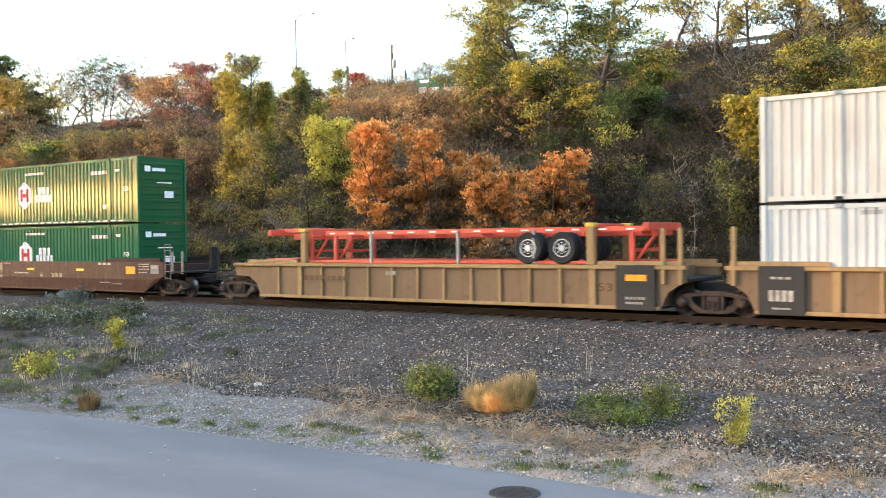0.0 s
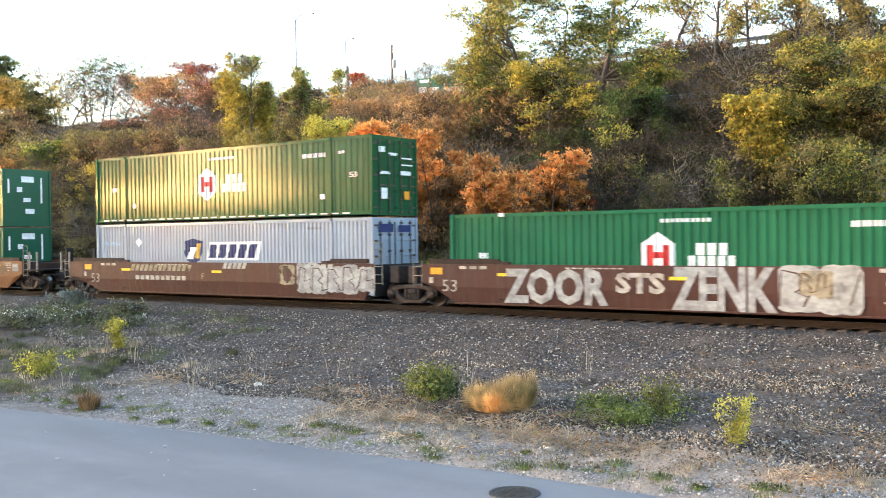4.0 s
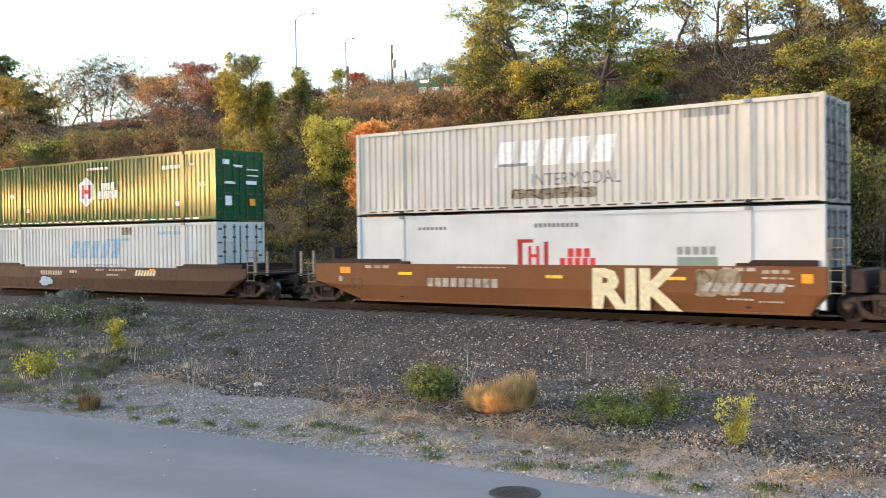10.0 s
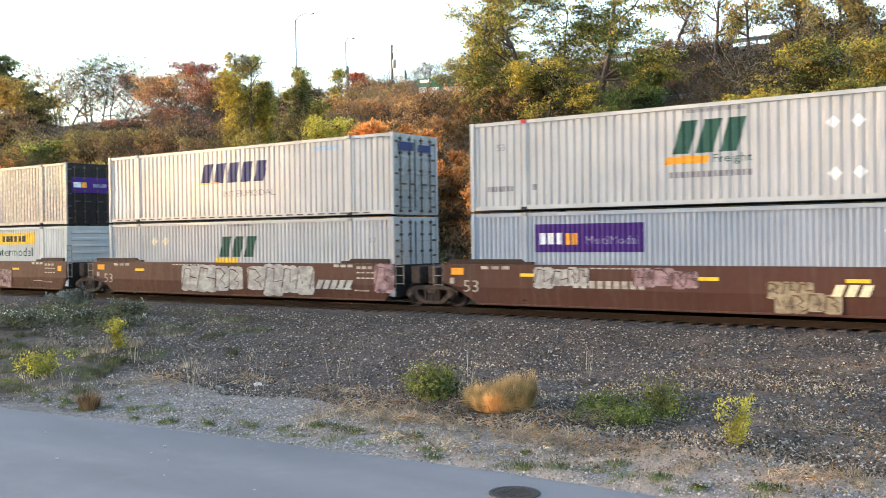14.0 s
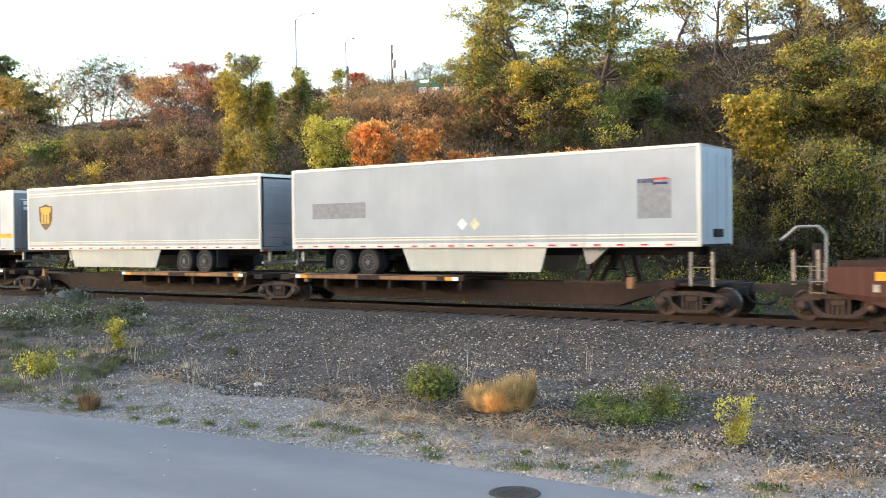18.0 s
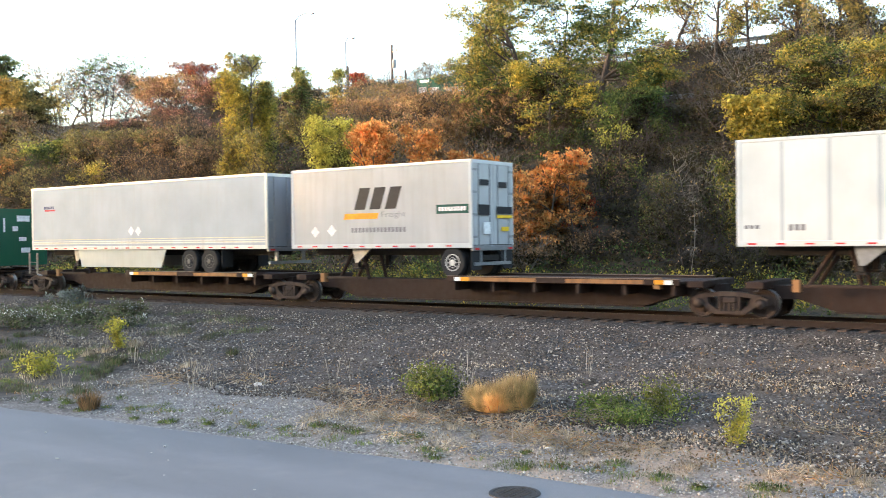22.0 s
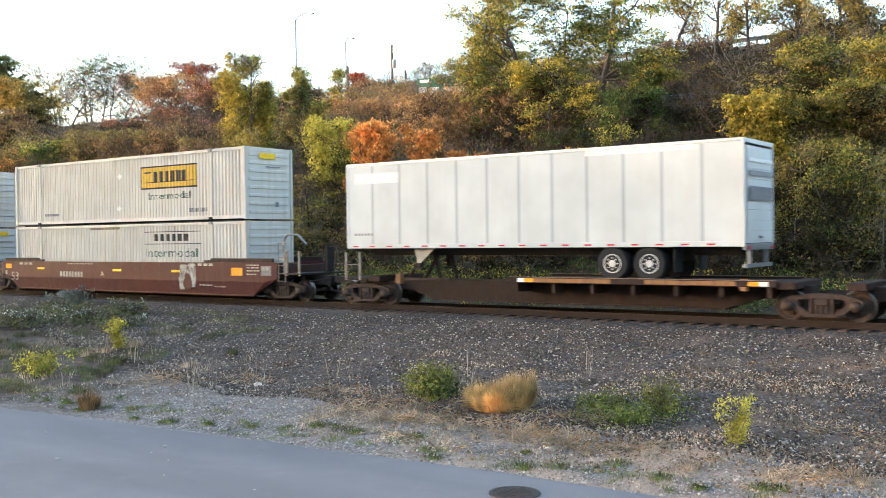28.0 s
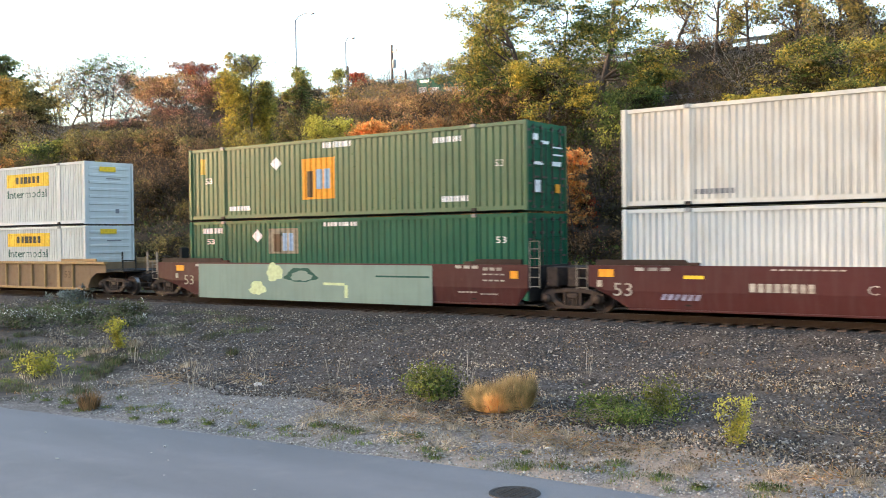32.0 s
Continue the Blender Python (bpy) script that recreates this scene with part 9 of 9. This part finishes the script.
def twigs(name, material, count, x0, x1, y0, y1, seed, label, thick=0.016, tall=3.2):
    """Bare canes and hanging vines in the thickets."""
    rng = np.random.default_rng(seed)
    segs = []
    for _ in range(count):
        x, y = x0 + (x1 - x0) * rng.random(), y0 + (y1 - y0) * rng.random()
        p = np.array([x, y, land(x, y) - 0.1])
        d = np.array([rng.normal(0, 0.35), rng.normal(0, 0.2), 1.0])
        ln = tall * (0.3 + 0.7 * rng.random())
        for i in range(7):
            d = d + rng.normal(0, 0.24, 3) - np.array([0, 0, 0.05 * i])
            d /= np.linalg.norm(d)
            q = p + d * ln / 7
            segs.append((p, q, thick * (1 - i / 8), thick * (1 - (i + 1) / 8)))
            for _ in range(2):
                e = d + rng.normal(0, 0.7, 3)
                segs.append((q, q + e * 0.3, 0.007, 0.003))
            p = q
    v, f = tubes(segs, 3)
    ob = link(name, mesh_arrays(name, v, f, material))
    return tagged(ob, label, "brush", kind="stuff")


twigs("bare_brush", "bark_pale", 200, -60, -22, 9, 24, 70, "pale bare canes and vines in the thicket")
twigs("bare_brush", "bark", 620, -95, 2, 10, 43, 71, "dark bare saplings on the hillside", 0.022, 4.0)
twigs("bare_brush", "bark", 260, -32, -4, 9, 16, 72, "brown tangled canes in the dark gap", 0.012, 3.0)
tree("sapling", -14.4, 8.5, 4.8, 0.45, ["lf_tan"], "bleached bare sapling hung with pale vines", 60, 0.06, 77, trunk=0.02, bare=0.3, droop=0.25, levels=3, bark_kind="bark_pale", cat="sapling", cluster=4)


# plants on the bank and the verge
def blades(name, x, y, r, h, count, material, seed, label, lean=0.25, width=0.012, cat="grass", flop=0.0, kind=""):
    """A tuft: curved blades that rise from one root."""
    rng = np.random.default_rng(seed)
    a = rng.random(count) * 6.283
    rr = r * np.sqrt(rng.random(count)) * 0.75
    base = np.stack([rr * np.cos(a), rr * np.sin(a), np.zeros(count)], 1)
    out = np.stack([np.cos(a), np.sin(a), np.zeros(count)], 1)
    hh = h * (0.55 + 0.45 * rng.random((count, 1)))
    up = np.array([[0, 0, 1.0]])
    spread = lean * 2.0 * rng.random((count, 1))
    hh = hh / np.sqrt(1 + spread ** 2 * 1.2)
    mid = base + up * hh * 0.6 + out * hh * spread * 0.45 + np.array([[flop, 0, 0]]) * hh * 0.4
    tip = base + up * hh * (1.0 - 0.25 * lean) + out * hh * spread * 1.3 + np.array([[flop, 0, 0]]) * hh
    s = np.stack([-np.sin(a), np.cos(a), np.zeros(count)], 1) * width
    v = np.stack([base - s, base + s, mid + s * 0.8, mid - s * 0.8, tip], 1).reshape(-1, 3)
    k = 5 * np.arange(count)[:, None]
    f = np.concatenate([np.concatenate([k, k + 1, k + 2], 1), np.concatenate([k, k + 2, k + 3], 1), np.concatenate([k + 3, k + 2, k + 4], 1)])
    ob = link(name, mesh_arrays(name, v, f, material), m=pose(x, y, land(x, y) + 0.01))
    return tagged(ob, label, cat, kind=kind)


def grass_dome(name, x, y, r, h, count, material, seed, label, squash=1.0):
    """A soft mound of fine grass: thin stems from one root to a rounded, ragged shell."""
    rng = np.random.default_rng(seed)
    a = rng.random(count) * 6.283
    q = np.sqrt(rng.random(count))
    lump = 0.8 + 0.25 * np.sin(3 * a + seed) * q + 0.12 * np.sin(9 * a + 2 * seed)
    base = np.stack([q * np.cos(a) * r * 0.6, q * np.sin(a) * r * 0.6 * squash, np.zeros(count)], 1)
    d = np.stack([q * np.cos(a) * 0.75, q * np.sin(a) * 0.75, np.full(count, 0.55)], 1) + rng.normal(0, 0.28, (count, 3))
    d[:, 2] = np.abs(d[:, 2]) + 0.05
    d /= np.linalg.norm(d, axis=1, keepdims=True)
    k = (0.45 + 0.6 * rng.random((count, 1))) * lump[:, None]
    tip = base + d * k * np.array([[r * 0.7, r * 0.7 * squash, h]])
    tip[:, 2] *= 1.0 + 0.18 * tip[:, 0] / r
    tip[:, 2] = np.maximum(tip[:, 2], 0.02)
    mid = base * 0.5 + tip * 0.5 + rng.normal(0, 0.02, (count, 3)) + np.array([[0, 0, 0.10 * h]])
    s = np.cross(d, rng.normal(0, 1, (count, 3)))
    s /= np.linalg.norm(s, axis=1, keepdims=True)
    s *= 0.0032
    v = np.stack([base - s, base + s, mid + s, mid - s, tip], 1).reshape(-1, 3)
    q = 5 * np.arange(count)[:, None]
    f = np.concatenate([np.concatenate([q, q + 1, q + 2], 1), np.concatenate([q, q + 2, q + 3], 1), np.concatenate([q + 3, q + 2, q + 4], 1)])
    ob = link(name, mesh_arrays(name, v, f, material), m=pose(x, y, land(x, y) + 0.02))
    return tagged(ob, label, "grass")


def weed_plant(name, x, y, r, h, leaf, leaves, size, seed, label, stems=5, cat="weed", bloom=None):
    rng = np.random.default_rng(seed)
    top = new(name)
    top.matrix_basis = pose(x, y, land(x, y))
    segs, tips = [], []
    for i in range(stems):
        a = rng.random() * 6.283
        d = np.array([math.cos(a) * 0.5 * r / h, math.sin(a) * 0.5 * r / h, 1.0])
        p = np.array([math.cos(a), math.sin(a), 0]) * r * 0.3 * rng.random()
        for k in range(5):
            d = d + rng.normal(0, 0.16, 3)
            d /= np.linalg.norm(d)
            q = p + d * h * (0.7 + 0.3 * rng.random()) / 5
            segs.append((p, q, 0.012 * (1 - k / 6), 0.012 * (1 - (k + 1) / 6)))
            tips.append(q)
            e = q + rng.normal(0, 1, 3) * np.array([r * 0.45, r * 0.45, 0.08])
            segs.append((q, e, 0.006, 0.003))
            tips.append(e)
            p = q
    v, f = tubes(segs, 4)
    link("stem", mesh_arrays("stem", v, f, "bark_pale"), top)
    v, f = leaf_arrays(np.array(tips), 0.05 + 0.08 * r, max(1, leaves // len(tips)), size, rng, 0.8, 1.7)
    v[:, 2] = np.maximum(v[:, 2], 0.01)
    link("foliage", mesh_arrays("foliage", v, f, leaf), top)
    if bloom:
        high = sorted((t for t in tips if t[2] > h * 0.5), key=lambda t: t[0] + 0.6 * t[2])
        v, f = leaf_arrays(np.array(high[-len(high) // 3:]), 0.11, 16, 0.042, rng, 0.5, 1.0)
        link("flowers", mesh_arrays("flowers", v, f, bloom), top, "small white flowers")
    return tagged(top, label, cat)


grass_dome("dry_grass_bush", -11.35, -10.6, 0.74, 0.80, 20000, "straw_orange", 80, "mound of orange-tan dry grass on the bank", 0.75)
grass_dome("dry_grass_bush", -10.98, -10.3, 0.50, 0.95, 7500, "straw_orange", 81, "tuft of tan dry grass beside the mound")
grass_dome("dry_grass_bush", -10.95, -10.25, 0.36, 0.62, 3000, "straw_green", 79, "half-green tuft of grass at the mound's edge")
weed_plant("weed_bush", -13.6, -9.9, 0.7, 0.75, "weed_lime", 3200, 0.04, 82, "low green leafy weed bush on the bank", 12)
weed_plant("weed_bush", -13.1, -10.3, 0.5, 0.6, "weed", 900, 0.06, 83, "green leafy weed on the bank", 9)
weed_plant("weed_bush", -8.4, -10.2, 0.9, 0.45, "weed", 3600, 0.035, 84, "spreading low green weed patch", 18)
weed_plant("weed_bush", -7.9, -9.6, 0.5, 0.65, "weed_lime", 1500, 0.04, 85, "yellow-green weed above the low patch", 8)
weed_plant("weed_bush", -9.1, -9.9, 0.6, 0.4, "weed", 900, 0.05, 86, "low green weed patch on the bank", 10)
weed_plant("yellow_plant", -5.89, -11.25, 0.17, 0.98, "lf_lime", 1300, 0.035, 87, "upright yellow-green weed on the verge", 4)
weed_plant("yellow_plant", -26.2, -12.0, 0.6, 0.75, "lf_lime", 1500, 0.05, 88, "yellow-leaved weed near the road", 7)
weed_plant("yellow_plant", -26.9, -8.8, 0.28, 1.15, "lf_lime", 1100, 0.05, 89, "tall yellow-green weed on the bank", 4)
for i, (x, y, r, h) in enumerate(((-35.3, -7.0, 1.0, 0.95), (-37.5, -7.8, 1.0, 0.8), (-33.5, -5.6, 0.9, 0.75), (-32.6, -4.3, 0.7, 0.75), (-31.2, -6.0, 0.8, 0.6), (-36.6, -4.8, 0.9, 0.7), (-39.5, -6.0, 1.0, 0.8))):
    weed_plant("aster_bush", x, y, r * 1.15, h, "weed_grey", 1900, 0.06, 90 + i, "grey-green aster bush with small white flowers", 12, "bush", "petal")
weed_plant("silver_bush", -38.2, -2.9, 0.6, 0.85, "silver", 2200, 0.08, 99, "round silvery grey weed beside the track", 10, "bush")
blades("reddish_tuft", -20.6, -14.2, 0.3, 0.55, 420, "lf_brown", 100, "rust-brown dry tuft at the road's edge", 0.4, 0.006)
STALKS = ((-19.95, -11.6, 1.25), (-18.4, -11.1, 0.85), (-18.15, -11.0, 0.95), (-16.75, -9.8, 1.0), (-16.3, -9.5, 1.05), (-13.1, -9.0, 1.1), (-12.75, -9.6, 1.25), (-10.74, -7.4, 0.9), (-24.8, -9.8, 0.95), (-25.1, -8.8, 0.85), (-24.1, -12.6, 0.7), (-19.6, -11.2, 1.0), (-9.9, -12.2, 0.6), (-27.6, -8.9, 1.2))
for i, (x, y, h) in enumerate(STALKS):
    blades("dry_stalks", x, y, 0.22, h * 1.15, 6, "straw_pale", 110 + i, "thin upright straw-coloured dead stalks", 0.22, 0.0065, cat="weed", kind="stuff")


def grass_patch(name, material, count, x0, x1, y0, y1, h, seed, label, lump=0.5, width=0.006):
    """Short grass and straw strewn in loose patches."""
    rng = np.random.default_rng(seed)
    pts = []
    while len(pts) < count:
        x, y = x0 + (x1 - x0) * rng.random(), y0 + (y1 - y0) * rng.random()
        if noise.noise(Vector((x * lump * 2, y * lump * 2.6, seed * 0.37))) > 0.24 and y > road_edge(x) + 0.05:
            pts.append((x, y, land(x, y) + 0.005))
    b = np.array(pts)
    a = rng.random(count) * 6.283
    hh = h * (0.4 + 0.8 * rng.random((count, 1)))
    out = np.stack([np.cos(a), np.sin(a), np.zeros(count)], 1) * hh * (0.3 + 0.9 * rng.random((count, 1)))
    s = np.stack([-np.sin(a), np.cos(a), np.zeros(count)], 1) * width
    tip = b + out + np.array([[0, 0, 1.0]]) * hh
    v = np.stack([b - s, b + s, tip], 1).reshape(-1, 3)
    f = np.arange(3 * count).reshape(count, 3)
    ob = link(name, mesh_arrays(name, v, f, material))
    return tagged(ob, label, "grass", kind="stuff")


def dead_stems(name, material, spots, seed, label, thick=0.006):
    """Dry broken stems that lie crossed over one another in heaps."""
    rng = np.random.default_rng(seed)
    segs = []
    for x, y, r, count in spots:
        for _ in range(count):
            a, q = rng.random() * 6.283, r * math.sqrt(rng.random())
            px, py = x + q * math.cos(a) * 1.5, y + q * math.sin(a) * 0.8
            if py < road_edge(px) + 0.1:
                continue
            p = np.array([px, py, land(px, py) + 0.03 + 0.10 * rng.random() ** 2])
            d = np.array([rng.normal(), rng.normal(), rng.normal(0.12, 0.22)])
            d /= np.linalg.norm(d)
            ln = 0.10 + 0.28 * rng.random() ** 2
            for k in range(2):
                d = d + rng.normal(0, 0.3, 3)
                d /= np.linalg.norm(d)
                e = p + d * ln * 0.5
                e[2] = max(e[2], land(e[0], e[1]) + 0.03)
                g = thick * (0.6 + 0.7 * rng.random())
                segs.append((p, e, g, g * 0.7))
                p = e
    v, f = tubes(segs, 3)
    ob = link(name, mesh_arrays(name, v, f, material))
    return tagged(ob, label, "dead stems", kind="stuff")


def stem_spots():
    rng = random.Random(61)
    out = [(-16.3, -10.6, 0.6, 130), (-14.6, -11.3, 0.7, 190), (-12.6, -11.3, 0.8, 240), (-10.6, -11.7, 0.7, 230), (-9.4, -11.9, 0.6, 180), (-19.2, -10.4, 0.6, 120), (-21.6, -11.2, 0.6, 110)]
    for i in range(34):
        x = -15 + 14.5 * rng.random()
        y = -13.4 + 3.6 * rng.random() ** 1.3 + 0.16 * max(0.0, x + 7)
        out.append((x, y, rng.uniform(0.2, 0.6), rng.randint(25, 75)))
    return out


dead_stems("dead_stems", "straw", stem_spots(), 62, "pale dry stems lying in heaps at the bank's foot")
dead_stems("dead_stems", "lf_tan", [(x + 0.3, y + 0.1, r * 1.1, n // 2) for x, y, r, n in stem_spots()], 63, "pinkish dry stems lying in heaps at the bank's foot")

grass_patch("verge_grass", "weed", 5000, -30, 0, -14.5, -12.9, 0.08, 130, "short green grass tufts along the edge of the road", 0.9)
grass_patch("verge_straw", "straw", 7000, -15, 0, -13.8, -10.4, 0.06, 131, "dry straw and dead grass at the foot of the bank", 0.6)
grass_patch("bank_weeds", "weed_grey", 15000, -46, -24, -13.8, -2.8, 0.20, 132, "grey-green low weeds on the bank", 0.35, 0.009)
grass_patch("bank_straw", "straw", 4500, -42, -21, -13.8, -4, 0.20, 133, "dry grass among the weeds on the bank", 0.4)
grass_patch("bank_straw", "straw", 3000, -14, 0, -10.5, -5, 0.06, 134, "dry stems on the upper bank", 0.7)
grass_patch("bank_grass", "weed", 6000, -44, -25, -13.9, -9, 0.14, 135, "green grass at the foot of the weedy bank", 0.4)


def litter(name, material, count, x0, x1, y0, y1, size, seed, label, lump=0.6):
    """Fallen leaves and bark chips that lie in drifts."""
    rng = np.random.default_rng(seed)
    pts = []
    while len(pts) < count:
        x, y = x0 + (x1 - x0) * rng.random(), y0 + (y1 - y0) * rng.random()
        if noise.noise(Vector((x * lump, y * lump * 1.6, seed * 0.31))) > 0.12 + 0.3 * rng.random() - 0.2 and y > road_edge(x) + 0.05:
            pts.append((x, y, land(x, y) + 0.05))
    v, f = leaf_arrays(np.array(pts), 0.02, 1, size, rng, 0.4, 1.6)
    ob = link(name, mesh_arrays(name, v, f, material))
    return tagged(ob, label, "leaf litter", kind="stuff")


litter("leaf_litter", "straw", 9000, -16, 0, -13.8, -6, 0.032, 140, "tan fallen leaves and chips on the bank")
litter("leaf_litter", "lf_brown", 2200, -9, 0, -13.6, -4, 0.045, 141, "orange-brown fallen leaves on the bank", 0.9)
litter("leaf_litter", "lf_brown", 8000, -44, 0, -14.0, -3, 0.035, 142, "brown fallen leaves on the bank")


def tufts():
    rng = random.Random(23)
    for i in range(34):
        x = -26 + 26 * (i + rng.random()) / 34
        y = road_edge(x) + rng.uniform(0.15, 1.3)
        blades("grass_tuft", x, y, rng.uniform(0.12, 0.34), rng.uniform(0.08, 0.16), 160, "weed", 400 + i, "low green grass tuft in the gravel verge", 0.9, 0.006)
    for i in range(16):
        x = -15 + 15 * (i + rng.random()) / 16
        y = rng.uniform(-12.9, -11.2)
        blades("straw_tuft", x, y, rng.uniform(0.15, 0.35), rng.uniform(0.14, 0.3), 120, "straw", 440 + i, "flattened tuft of pale dead grass", 1.0, 0.005)
    for i in range(26):
        x = -40 + 18 * rng.random()
        y = rng.uniform(-13.2, -8.0)
        blades("straw_tuft", x, y, rng.uniform(0.2, 0.5), rng.uniform(0.25, 0.55), 150, "straw" if i % 3 == 0 else "weed_grey", 470 + i, "pale dead grass tuft on the weedy bank", 0.7, 0.007)


tufts()


def loose_bits():
    rng = random.Random(7)
    for x, y, s, mat_ in ((-18.6, -10.6, 0.16, "pebbles"), (-10.4, -7.2, 0.07, "pebbles"), (-9.0, -12.4, 0.1, "pebbles"), (-11.2, -13.3, 0.07, "pebbles")):
        bm = bmesh.new()
        bmesh.ops.create_icosphere(bm, subdivisions=2, radius=s * 0.8)
        for v in bm.verts:
            v.co *= 1 + 0.35 * noise.noise(v.co * 9)
            v.co.z *= 0.6
        ob = link("stone", finish("stone", bm, mat_), m=pose(x, y, land(x, y) + s * 0.25, 0, 0, rng.uniform(0, 90)))
        tagged(ob, "pale loose stone lying on the gravel", "stone")
    for k in range(14):
        x, y, g = rng.uniform(-21, -7), rng.uniform(-18.6, -16.0), rng.uniform(0.015, 0.035)
        bm = bmesh.new()
        bmesh.ops.create_icosphere(bm, subdivisions=1, radius=g)
        for v in bm.verts:
            v.co.z *= 0.5
            v.co.x *= rng.uniform(0.9, 1.8)
        ob = link("stone", finish("stone", bm, "pebbles"), m=pose(x, y, -1.585 + g * 0.3, 0, 0, rng.uniform(0, 90)))
        tagged(ob, "small pale stone chip lying on the asphalt", "stone")
    for x, y, ln, a in ((-12.7, -12.0, 0.7, 12), (-3.2, -8.6, 0.4, 25), (-19.0, -10.0, 0.5, -30)):
        bm = bmesh.new()
        rod(bm, (-ln / 2, 0, 0.02), (0, 0.05, 0.05), 0.014, 5)
        rod(bm, (0, 0.05, 0.05), (ln / 2, 0, 0.02), 0.012, 5, 0.006)
        ob = link("stick", finish("stick", bm, "bark_pale"), m=pose(x, y, land(x, y) + 0.03, 0, 0, a))
        tagged(ob, "dead grey stick lying on the ground", "stick")


loose_bits()


# ---- the whole train rolls by at an even speed, its wheels turn ----
def motions():
    for thing, x, z in MOVERS:
        walk(thing, [(0.0, pose(x, 0, z)), (SECONDS, pose(x + SPEED * SECONDS, 0, z))])
    turn = math.degrees(SPEED / FPS / 0.422)
    for wheel, dx, x in WHEELS:
        t0 = max(0.0, (-54 - x) / SPEED)
        t1 = min(SECONDS, (2 - x) / SPEED)
        rows, a = [(0.0, pose(dx, 0, 0.42))], 0.0
        f0, f1 = int(t0 * FPS), int(t1 * FPS)
        if f1 <= f0:
            f0, f1 = 0, 1
        for f in range(f0, f1 + 1):
            a = (f - f0) * turn
            if f > 0:
                rows.append((f / FPS, pose(dx, 0, 0.42, 0, a, 0)))
        if rows[-1][0] < SECONDS:
            rows.append((SECONDS, rows[-1][1]))
        walk(wheel, rows)


motions()
